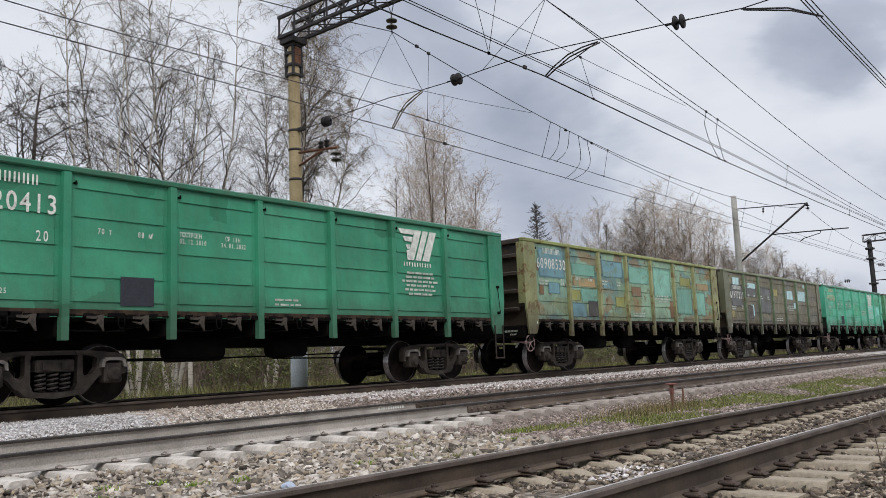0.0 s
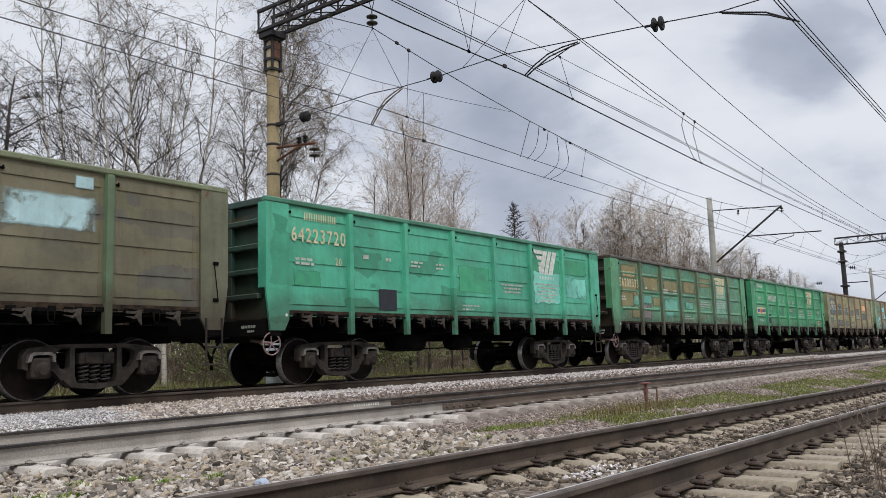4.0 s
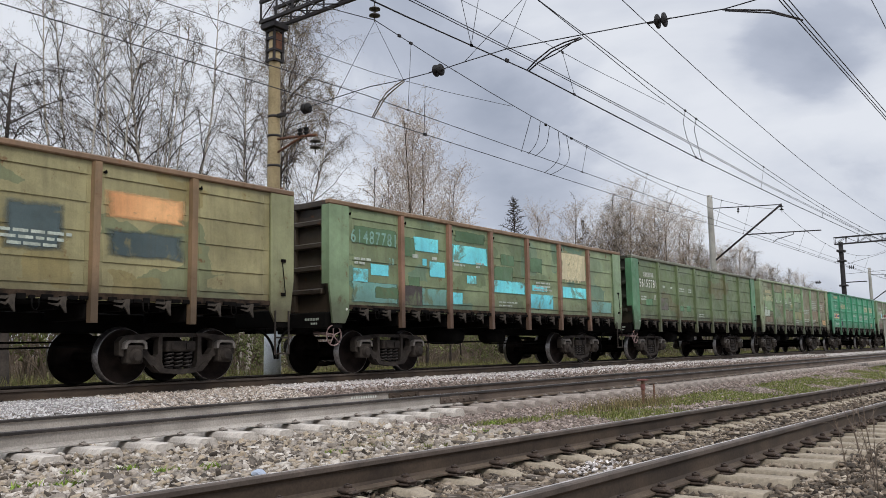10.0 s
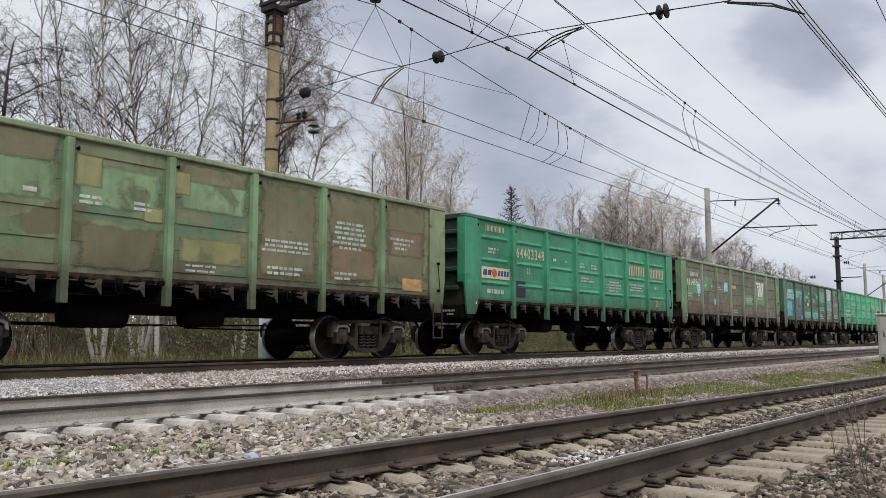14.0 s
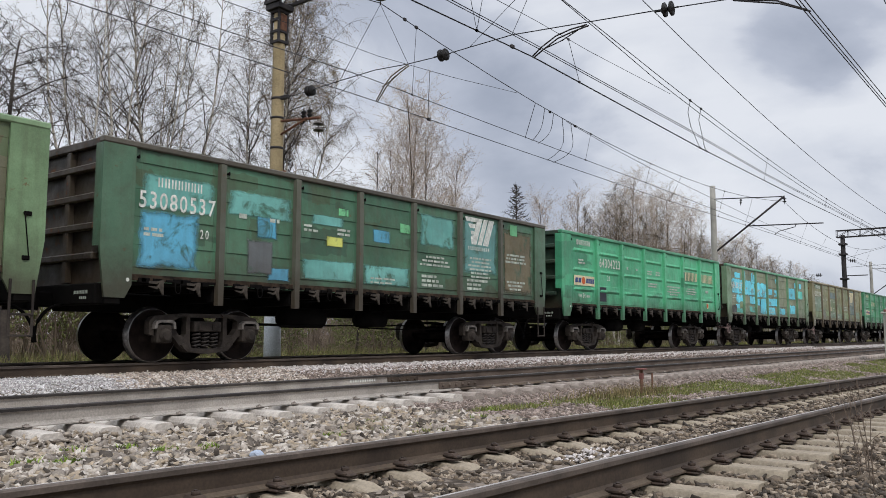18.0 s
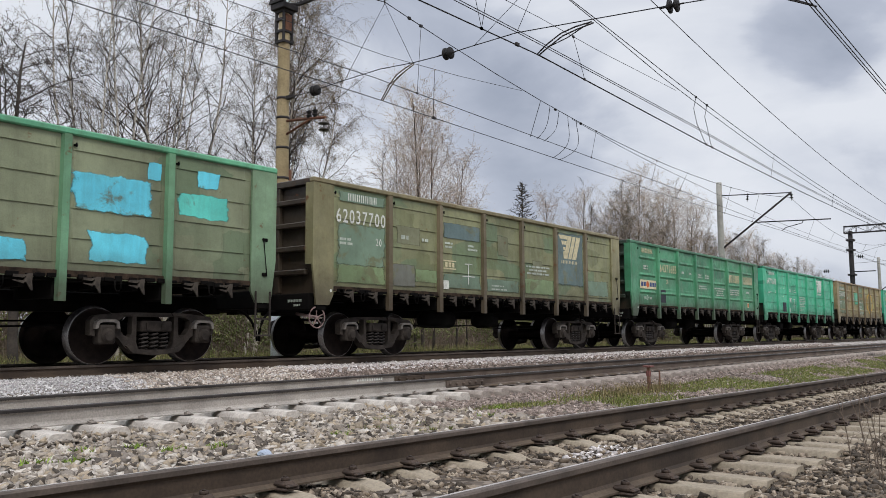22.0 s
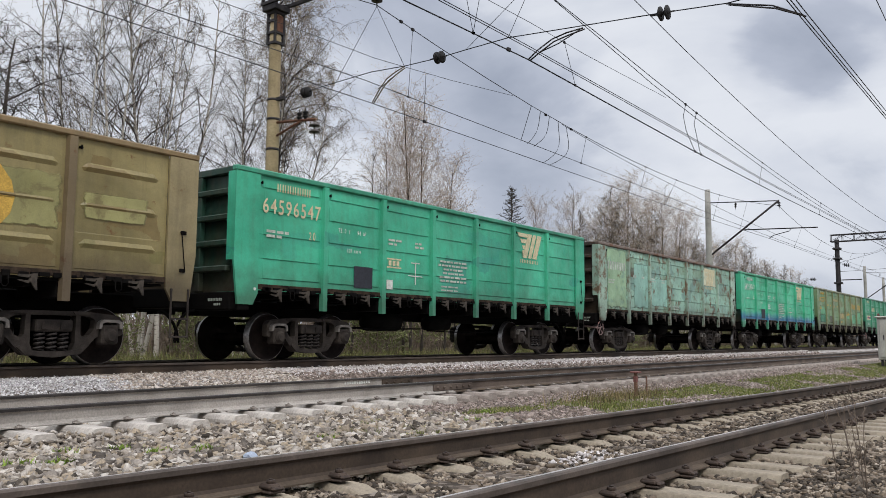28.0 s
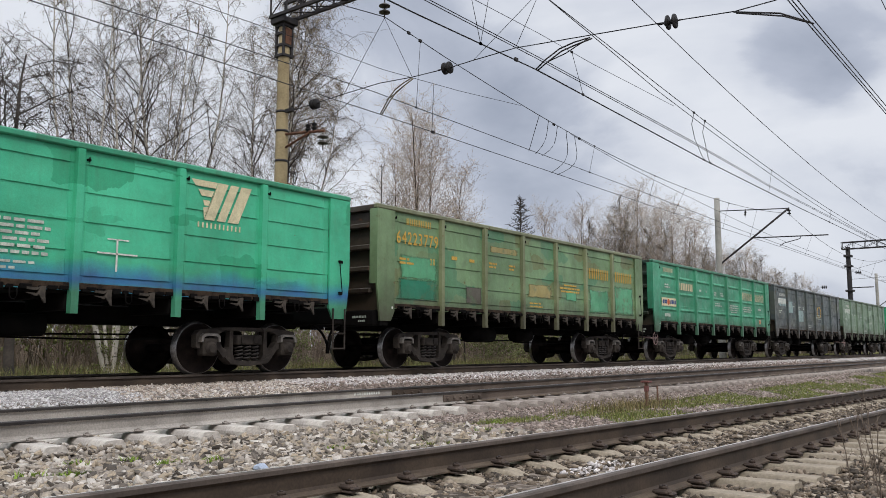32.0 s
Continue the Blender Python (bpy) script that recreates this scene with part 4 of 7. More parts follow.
def bogie(parent, x):
    """A three-piece freight bogie: side frames, spring packs, bolster and two wheelsets."""
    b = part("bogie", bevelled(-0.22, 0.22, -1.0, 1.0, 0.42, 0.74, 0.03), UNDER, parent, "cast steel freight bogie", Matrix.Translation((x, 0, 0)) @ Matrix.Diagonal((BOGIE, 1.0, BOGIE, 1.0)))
    half = [(0.0, 0.87), (0.50, 0.87), (0.74, 0.85), (1.0, 0.825), (1.12, 0.80), (1.19, 0.72), (1.19, 0.50), (1.10, 0.47), (1.09, 0.70), (0.77, 0.70), (0.76, 0.47), (0.70, 0.44), (0.58, 0.30), (0.44, 0.18), (0.0, 0.14)]
    outline = half + [(-a, z) for a, z in half[-2:0:-1]]
    win = [(0.44, 0.80), (0.60, 0.785), (0.69, 0.74), (0.68, 0.60), (0.60, 0.49), (0.50, 0.45), (0.45, 0.50)]
    mid = [(-0.31, 0.24), (0.31, 0.24), (0.36, 0.36), (0.365, 0.80), (-0.365, 0.80), (-0.36, 0.36)]
    for s in (-1, 1):
        bm = bmesh.new()
        add_plate(bm, outline, (win, [(-a, z) for a, z in win], mid), s * 1.02 - 0.07, s * 1.02 + 0.07)
        for sx in (-1, 1):
            add_plate(bm, [(sx * a, z) for a, z in ((0.30, 0.865), (0.62, 0.855), (0.68, 0.825), (0.34, 0.81))], (), s * 1.02 - 0.10, s * 1.02 + 0.10)
            add_plate(bm, [(sx * a, z) for a, z in ((0.0, 0.14), (0.44, 0.19), (0.57, 0.31), (0.50, 0.34), (0.38, 0.26), (0.0, 0.22))], (), s * 1.02 - 0.11, s * 1.02 + 0.11)
        part("side_frame", bm, FRAME_STEEL, b, "grey cast side frame")
        for i in range(3):
            part("coil_spring", COIL[0], None, b, at=pose(-0.19 + 0.19 * i, s * 1.04, 0))
        bm = bmesh.new()
        add_box(bm, -0.30, 0.30, s * 1.03 - 0.10, s * 1.03 + 0.10, 0.54, 0.73, 0.02)
        for dx in (-0.15, 0.15):
            add_box(bm, dx - 0.06, dx + 0.06, *sorted((s * 1.13, s * 1.15)), 0.58, 0.69)
        part("bolster_end", bm, FRAME_STEEL, b)
        for sx in (-1, 1):
            bm = bmesh.new()
            add_box(bm, sx * 0.925 - 0.15, sx * 0.925 + 0.15, s * 1.05 - 0.12, s * 1.05 + 0.10, 0.34, 0.66, 0.03)
            add_lathe(bm, ((s * 1.15, 0.125), (s * 1.19, 0.12), (s * 1.20, 0.085), (s * 1.235, 0.08)) if s > 0 else ((s * 1.235, 0.08), (s * 1.20, 0.085), (s * 1.19, 0.12), (s * 1.15, 0.125)), (sx * 0.925, 0, 0.478), "Y", 16)
            part("axle_box", bm, FRAME_STEEL, b)
            bm = bmesh.new()
            add_plate(bm, [(sx * (0.925 + a), z) for a, z in ((-0.21, 0.59), (-0.20, 0.70), (-0.13, 0.745), (0.13, 0.745), (0.20, 0.70), (0.22, 0.59), (0.17, 0.60), (0.15, 0.68), (0.09, 0.70), (-0.09, 0.70), (-0.15, 0.68), (-0.16, 0.60))], (), s * 1.05 - 0.13, s * 1.05 + 0.13)
            part("adapter", bm, WEARPAD, b, "pale worn bearing adapter")
    for sx in (-1, 1):
        bm = bmesh.new()
        for s in (-1, 1):
            prof = [(0.660, 0.10), (0.660, 0.17), (0.725, 0.20), (0.735, 0.40), (0.672, 0.435), (0.668, 0.505), (0.690, 0.507), (0.702, 0.482), (0.80, 0.475), (0.802, 0.462), (0.802, 0.425), (0.775, 0.405), (0.768, 0.22), (0.805, 0.16), (0.83, 0.15), (0.83, 0.09)]
            prof = [(s * h, r) for h, r in prof]
            mats = [0, 0, 0, 0, 0, 0, 1, 1, 1, 0, 0, 0, 0, 0, 0]
            add_lathe(bm, prof, (0, 0, 0), "Y", 40, mats)
        add_lathe(bm, ((-1.10, 0.075), (-0.84, 0.085), (-0.83, 0.095), (0.83, 0.095), (0.84, 0.085), (1.10, 0.075)), (0, 0, 0), "Y", 12)
        w = part("wheelset", bm, (WHEEL_STEEL, TREAD), b, "solid steel wheels on an axle, bright treads", pose(sx * 0.925, 0, 0.4785))
        WHEELS.append(w)
    bm = bmesh.new()
    for sx in (-1, 1):
        add_box(bm, sx * 0.40 - 0.05, sx * 0.40 + 0.05, -0.85, 0.85, 0.30, 0.42, 0.02)
        for s in (-1, 1):
            add_box(bm, sx * 0.43 - 0.03, sx * 0.43 + 0.05, s * 0.755 - 0.05, s * 0.755 + 0.05, 0.28, 0.58, 0.015)
    part("brake_beam", bm, UNDER, b)
    return b


WHEELS = []
BEADS = {}


def wagon_model(beaded):
    """One gondola, its nose towards -x. PAINTED parts take each wagon's own colour."""
    w = empty("gondola_wagon")
    painted = []
    for near in (True, False):
        f = pose(0, 0, 0) if near else pose(0, 0, 0, 0, 0, 180)
        for a, b in zip(EDGES, EDGES[1:]):
            pn = part("panel", panel_mesh(a + 0.004, b - 0.004, beaded), None, w, at=f)
            painted.append(pn)
            if beaded:
                for z in BEAD_Z:
                    key = (round(b - a, 3), z)
                    if key not in BEADS:
                        BEADS[key] = bead_mesh(a, b, z)
                    part("bead", BEADS[key], None, pn, at=pose((a + b) / 2, PANEL_Y - (0.006 if z < 1.95 else -0.002), 0))
        for x in RIBS:
            painted.append(part("rib", rib_mesh(x, beaded), None, w, at=f))
        bm = bmesh.new()
        add_box(bm, -HALF - 0.01, HALF + 0.01, -1.535, -1.40, TOP_Z - 0.098, TOP_Z, 0.018)
        painted.append(part("top_rail", bm, UNDER, w, "rolled top chord", at=f))
        bm = bmesh.new()
        add_box(bm, EDGES[0] - 0.02, EDGES[-1] + 0.02, -1.500, PANEL_Y + 0.03, 1.30, BOT_Z - 0.004, 0.008)
        painted.append(part("side_sill", bm, UNDER, w, "dirty bottom sill", at=f))
        for sx in (-1, 1):
            painted.append(part("corner_post", corner_mesh(sx, near), None, w))
    for sx in (-1, 1):
        bm = bmesh.new()
        x = sx * (HALF - 0.13)
        add_box(bm, *sorted((x, x - sx * 0.012)), -1.47, 1.47, 1.25, TOP_Z - 0.10)
        add_box(bm, *sorted((x + sx * 0.10, x - sx * 0.05)), -1.398, 1.398, TOP_Z - 0.13, TOP_Z - 0.001, 0.015)
        ew = part("end_wall", bm, UNDER, w, "dirty end wall with heavy cross beams, coloured dark for the gap's shade")
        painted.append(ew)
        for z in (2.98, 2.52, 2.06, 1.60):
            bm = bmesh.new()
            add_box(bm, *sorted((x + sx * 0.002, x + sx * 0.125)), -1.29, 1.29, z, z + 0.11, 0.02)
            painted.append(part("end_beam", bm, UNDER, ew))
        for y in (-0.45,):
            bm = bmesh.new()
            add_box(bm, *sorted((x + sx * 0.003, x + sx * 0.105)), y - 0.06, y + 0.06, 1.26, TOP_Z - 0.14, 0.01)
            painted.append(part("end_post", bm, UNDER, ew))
        bm = bmesh.new()
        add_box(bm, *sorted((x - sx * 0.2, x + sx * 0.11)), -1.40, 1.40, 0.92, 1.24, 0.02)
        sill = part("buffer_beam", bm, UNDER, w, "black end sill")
        if sx < 0:
            bm = bmesh.new()
            for i in range(9):
                add_box(bm, -6.5145, -6.5112, -1.20 + 0.045 * i, -1.172 + 0.045 * i, 1.08, 1.13)
            for i in range(4):
                add_box(bm, -6.5145, -6.5112, -1.16 + 0.05 * i, -1.13 + 0.05 * i, 1.0, 1.04)
            tagged(part("sill_stencil", bm, STENCIL, sill, "white stencilled marks"), kind="stuff")
        bm = bmesh.new()
        add_box(bm, *sorted((sx * 5.7, sx * 6.78)), -0.16, 0.16, 0.90, 1.14, 0.03)
        add_plate(bm, [(sx * a, z) for a, z in ((6.74, 0.84), (6.97, 0.86), (6.99, 1.05), (6.93, 1.20), (6.74, 1.20))], (), -0.19, 0.13)
        part("coupler", bm, UNDER, w, "automatic knuckle coupler")
        bm = bmesh.new()
        pts = [(sx * (6.50 + 0.46 * math.sin(math.pi / 2 * i / 8)), -0.42 - 0.1 * i / 8, 0.34 + 0.58 * math.cos(math.pi / 2 * i / 8)) for i in range(9)]
        add_tube(bm, pts, 0.026, 6)
        part("brake_hose", bm, UNDER, w, "hanging black rubber air hose")
        bm = bmesh.new()
        add_box(bm, *sorted((sx * 6.15, sx * 6.40)), -1.50, -1.40, 0.92, 1.04, 0.01)
        part("pull_bracket", bm, UNDER, w)
    bm = bmesh.new()
    for x in RIBS:
        for s in (-1, 1):
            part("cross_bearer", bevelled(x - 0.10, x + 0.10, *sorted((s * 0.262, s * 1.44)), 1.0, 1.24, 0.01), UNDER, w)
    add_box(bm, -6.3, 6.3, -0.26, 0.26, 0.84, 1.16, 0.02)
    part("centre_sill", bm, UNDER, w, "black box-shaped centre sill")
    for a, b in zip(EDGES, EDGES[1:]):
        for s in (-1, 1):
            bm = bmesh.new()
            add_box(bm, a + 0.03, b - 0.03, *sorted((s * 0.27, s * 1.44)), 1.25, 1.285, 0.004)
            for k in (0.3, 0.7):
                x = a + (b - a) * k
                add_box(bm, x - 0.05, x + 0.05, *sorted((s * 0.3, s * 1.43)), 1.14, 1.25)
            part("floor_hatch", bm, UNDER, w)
    hk = hook_mesh()
    for a, b in zip(EDGES, EDGES[1:]):
        for k in (0.30, 0.72):
            x = a + (b - a) * k
            part("hatch_hook", hk, None, w, "dusty pale hatch hook", pose(x, -1.515, 1.30))
        bm = bmesh.new()
        rng = random.Random(int(a * 100))
        for i in range(9):
            x = a + 0.12 + (b - a - 0.24) * (i + rng.uniform(-0.3, 0.3)) / 8
            add_box(bm, x - rng.uniform(0.03, 0.10), x + rng.uniform(0.03, 0.12), -1.525, -1.47, 1.285 + rng.uniform(-0.03, 0.01), 1.315 + rng.uniform(0, 0.035), 0.006)
        x = (a + b) / 2
        add_tube(bm, [(x - 0.05, -1.52, 1.28), (x - 0.05, -1.525, 1.16), (x - 0.02, -1.525, 1.12), (x + 0.02, -1.525, 1.12), (x + 0.05, -1.525, 1.16), (x + 0.05, -1.52, 1.28)], 0.011, 5)
        tagged(part("hatch_latch", bm, UNDER, w, "dark latch gear with spilled coal dust"), kind="stuff")
    bm = bmesh.new()
    add_lathe(bm, ((-0.42, 0.05), (-0.40, 0.17), (0.40, 0.17), (0.42, 0.05)), (0.5, -0.55, 0.80), "X", 16)
    part("brake_cylinder", bm, UNDER, w)
    bm = bmesh.new()
    add_lathe(bm, ((-0.55, 0.05), (-0.52, 0.20), (0.52, 0.20), (0.55, 0.05)), (-1.6, -0.60, 0.80), "X", 16)
    part("air_reservoir", bm, UNDER, w, "black air reservoir")
    for y, z, x0, x1 in ((-0.75, 0.66, -3.4, -0.4), (-0.50, 0.62, 0.2, 3.4), (0.35, 0.70, -3.4, 3.4)):
        bm = bmesh.new()
        add_tube(bm, [(x0, y, z), ((x0 + x1) / 2, y, z - 0.03), (x1, y, z)], 0.017, 6)
        part("brake_rod", bm, UNDER, w)
    bm = bmesh.new()
    pts = [(-6.36 + 0.20 * math.cos(a), -1.47, 0.78 + 0.20 * math.sin(a)) for a in [2 * math.pi * k / 20 for k in range(21)]]
    add_tube(bm, pts, 0.014, 6, cap=False)
    for k in range(5):
        a = 1.2566 * k + 0.4
        add_tube(bm, [(-6.36, -1.46, 0.78), (-6.36 + 0.20 * math.cos(a), -1.47, 0.78 + 0.20 * math.sin(a))], 0.012, 5)
    add_tube(bm, [(-6.36, -1.48, 0.78), (-6.36, -0.9, 0.86)], 0.03, 8)
    part("handbrake_wheel", bm, HANDWHEEL, w, "spoked pinkish grey handbrake wheel")
    bm = bmesh.new()
    for x in (6.08, 6.40):
        add_box(bm, x - 0.018, x + 0.018, -1.545, -1.525, 0.42, 1.22, 0.004)
    for z in (0.43, 0.72):
        add_box(bm, 6.08, 6.40, -1.56, -1.50, z, z + 0.03, 0.004)
    part("step", bm, FRAME_STEEL, w, "hanging iron foot step")
    bm = bmesh.new()
    add_tube(bm, [(6.30, -1.52, 1.50), (6.30, -1.555, 1.53), (6.22, -1.56, 2.12), (6.22, -1.52, 2.15)], 0.009, 5)
    for z in (1.52, 2.14):
        add_box(bm, 6.22, 6.32, -1.55, -1.518, z - 0.03, z + 0.03, 0.006)
    part("grab_rail", bm, UNDER, w)
    bm = bmesh.new()
    add_box(bm, -0.028, 0.028, -1.51, -1.47, 3.225, 3.255, 0.006)
    add_box(bm, -0.010, 0.010, -1.525, -1.50, 3.21, 3.275, 0.004)
    ringm = mesh_of("lashing_ring", bm, UNDER)
    for x in [EDGES[0] + 0.05] + [r + 0.14 for r in RIBS]:
        part("lashing_ring", ringm, None, w, at=pose(x, 0, 0))
    for x in (-4.245, 4.405):
        bogie(w, x)
    return w


MODELS = {}
WAGONS = []


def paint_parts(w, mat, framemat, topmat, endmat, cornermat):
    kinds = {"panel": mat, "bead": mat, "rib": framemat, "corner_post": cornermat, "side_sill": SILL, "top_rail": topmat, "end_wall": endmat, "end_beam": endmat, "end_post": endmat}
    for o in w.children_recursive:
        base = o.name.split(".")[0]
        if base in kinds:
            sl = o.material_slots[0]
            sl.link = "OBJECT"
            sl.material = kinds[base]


WING = [[(0.44, 1.0), (0.60, 1.0), (0.38, 0.0), (0.22, 0.0)], [(0.64, 1.0), (0.78, 1.0), (0.56, 0.0), (0.42, 0.0)], [(0.82, 1.0), (1.0, 1.0), (0.78, 0.0), (0.60, 0.0)],
        [(0.0, 1.0), (0.42, 1.0), (0.385, 0.84), (0.07, 0.84)], [(0.11, 0.76), (0.365, 0.76), (0.33, 0.60), (0.17, 0.60)], [(0.19, 0.50), (0.31, 0.50), (0.285, 0.36), (0.215, 0.36)],
        [(0.395, 0.83), (0.42, 0.99), (0.435, 0.99), (0.215, 0.02), (0.20, 0.30), (0.30, 0.35), (0.335, 0.58), (0.375, 0.77)]]


def add_mark(w, name, me, mat, label=""):
    me.materials.append(mat)
    return part(name, me, None, w, label)


def wing(w, u, z, width, height, mat):
    x = u - HALF
    add_mark(w, "emblem", quads("emblem", [[(x + a * width, z + b * height) for a, b in loop] for loop in WING], PANEL_Y - 0.0205), mat, "pale winged emblem of slanted stripes")
    cap = add_mark(w, "emblem_caption", quads("emblem_caption", [rect(x + width * 0.12 + i * 0.085, z - 0.14, 0.032, 0.09) for i in range(int(width * 0.8 / 0.085))], PANEL_Y - 0.0205), mat)
    tagged(cap, kind="stuff")


LIVERIES = {
    # k: beaded, body colour, repaint colours, share, rust, dirt, number, its height, letter colour
    -1: (0, (36, 112, 84), ((26, 104, 74),), 0.10, 0.0, 0.30, "64320413", 2.74, WHITE),
    0: (0, (112, 140, 116), ((126, 132, 84), (88, 126, 130), (140, 108, 66)), 0.17, 0.6, 0.5, "60908530", 2.74, WHITE),
    1: (0, (92, 87, 67), ((88, 88, 84), (112, 110, 76)), 0.15, 0.3, 0.7, "61977211", 2.38, WHITE),
    2: (0, (62, 146, 118), ((54, 132, 102),), 0.18, 0.1, 0.45, "64223720", 2.71, CREAM),
    3: (1, (72, 122, 92), ((104, 112, 72), (66, 138, 112)), 0.22, 0.25, 0.75, "56208333", 2.52, CREAM),
    4: (1, (46, 124, 84), ((34, 110, 76),), 0.12, 0.03, 0.40, "64608607", 2.56, WHITE),
    5: (0, (124, 118, 84), ((104, 116, 86), (140, 126, 80)), 0.18, 0.3, 0.6, "61792123", 2.47, WHITE),
    6: (0, (104, 116, 84), ((98, 116, 82), (84, 122, 106)), 0.18, 0.35, 0.55, "61487781", 2.68, GHOST),
    7: (0, (82, 96, 64), ((102, 96, 64), (84, 104, 68)), 0.2, 0.1, 0.5, "56155781", 2.46, WHITE),
    8: (0, (100, 106, 78), ((96, 86, 64), (92, 124, 92)), 0.2, 0.3, 0.7, "61360665", 2.50, CREAM),
    9: (1, (44, 120, 88), ((36, 122, 86),), 0.12, 0.05, 0.5, "64403348", 2.56, CREAM),
    10: (0, (86, 85, 66), ((84, 106, 72), (100, 94, 70)), 0.18, 0.2, 0.65, "61148862", 2.48, WHITE),
    11: (0, (52, 88, 66), ((48, 80, 62), (70, 84, 58)), 0.15, 0.2, 0.75, "53080537", 2.46, WHITE),
    12: (1, (62, 142, 104), ((56, 130, 98),), 0.12, 0.05, 0.5, "64304223", 2.56, WHITE),
    13: (0, (102, 108, 84), ((92, 112, 84),), 0.18, 0.25, 0.55, "61436267", 2.50, WHITE),
    14: (0, (110, 112, 80), ((98, 124, 92), (110, 114, 76)), 0.18, 0.3, 0.6, "62037700", 2.68, WHITE),
    15: (1, (58, 119, 86), ((50, 112, 83),), 0.14, 0.10, 0.68, "64371685", 2.56, CREAM),
    16: (0, (48, 144, 110), ((36, 134, 102),), 0.12, 0.0, 0.35, "64790678", 2.71, WHITE),
    17: (1, (116, 105, 67), ((118, 112, 66), (120, 100, 60)), 0.16, 0.25, 0.5, "55548853", 2.60, WHITE),
    18: (0, (50, 148, 116), ((56, 148, 130),), 0.14, 0.0, 0.35, "64596547", 2.71, CREAM),
    19: (0, (122, 158, 140), ((106, 144, 134), (118, 142, 112)), 0.18, 0.8, 0.5, "", 2.66, STENCIL),
    20: (0, (50, 148, 112), ((38, 148, 106),), 0.12, 0.0, 0.22, "64759947", 2.71, WHITE),
    21: (0, (90, 116, 80), ((72, 130, 94), (110, 112, 70)), 0.18, 0.15, 0.55, "64223779", 2.71, YELLOW),
    22: (1, (48, 122, 92), ((40, 128, 90),), 0.12, 0.05, 0.45, "", 2.56, CREAM),
    23: (0, (54, 64, 64), ((84, 90, 80), (60, 70, 74)), 0.2, 0.25, 0.65, "", 2.60, WHITE),
    24: (0, (92, 112, 92), ((80, 104, 84),), 0.2, 0.2, 0.6, "", 2.60, WHITE),
    25: (1, (48, 140, 100), ((44, 128, 90),), 0.12, 0.05, 0.4, "", 2.56, WHITE),
}
# ribs and posts, and top chords, where they differ from the panels
FRAMES = {0: (120, 122, 82), 1: (76, 94, 70), 3: (74, 88, 68), 5: (114, 92, 68), 6: (116, 86, 68), 8: (98, 122, 90), 10: (112, 122, 100), 11: (68, 70, 60), 13: (86, 126, 96), 14: (92, 82, 62), 17: (98, 84, 60), 19: (126, 150, 134), 21: (106, 112, 80)}
TOPS = {0: (112, 120, 66), 1: (98, 106, 80), 2: (58, 110, 88), 3: (60, 54, 46), 5: (106, 84, 64), 6: (110, 88, 66), 7: (80, 82, 66), 8: (112, 122, 94), 10: (104, 128, 96), 11: (62, 58, 50), 13: (76, 136, 104), 14: (110, 102, 74), 17: (110, 92, 62), 19: (86, 72, 62), 21: (100, 104, 78)}
CORNERS = {11: (62, 90, 70), 3: (66, 122, 86), 1: (92, 94, 74), 5: (118, 120, 88), 6: (104, 124, 94), 7: (72, 114, 82), 8: (112, 124, 92), 10: (90, 114, 82), 13: (96, 120, 94), 14: (112, 108, 78), 17: (128, 116, 84), 21: (92, 114, 80)}
OLD = (0, 1, 3, 5, 6, 8, 10, 11, 13, 14, 17, 19, 21, 23, 24)
NO_HANDWHEEL = (-1, 4, 5, 8, 9, 10, 11, 12, 15, 16, 17, 18, 20, 21, 23)
WORDS = {
    -1: "dark green gondola wagon with a white winged emblem, dusty underframe", 0: "weathered teal gondola wagon with olive ribs, brown and blue blocks",
    1: "brown-grey gondola wagon with pale blue paint patches", 2: "teal green gondola wagon with cream figures and emblem",
    3: "patchy green and ochre gondola wagon with pressed beads", 4: "bright green gondola wagon with pressed beads and maker's plate",
    5: "tan gondola wagon with dark blotted-out patches, rusty ribs", 6: "olive gondola wagon daubed with turquoise blocks, rust-brown ribs", 7: "plain olive green gondola wagon, lightly stained",
    8: "light olive gondola wagon with brown stains", 9: "green beaded gondola wagon with cream lettering", 10: "dull olive-brown gondola wagon with a white emblem",
    11: "dark green gondola wagon with sky-blue and grey patches", 12: "fresh green beaded gondola wagon with a white maker's plate", 13: "grey-olive gondola wagon with large sky-blue blocks",
    14: "tan-green gondola wagon with a blue-grey emblem panel", 15: "green beaded gondola wagon with large cream lettering", 16: "bright teal green gondola wagon with white lettering",
    17: "ochre beaded gondola wagon with a faded yellow ring", 18: "teal green gondola wagon with cream emblem", 19: "pale mint gondola wagon streaked with rust",
    20: "bright green gondola wagon with blue spray along its foot", 21: "patchy olive and green gondola wagon with yellow lettering", 22: "green beaded gondola wagon with block lettering",
    23: "dark grey gondola wagon with a yellow ring", 24: "grey-green gondola wagon, dusty and worn", 25: "green beaded gondola wagon, dusty and worn",
}
SKY, TEAL, SLATE, PALE = (84, 178, 200), (98, 144, 128), (82, 118, 126), (152, 180, 182)
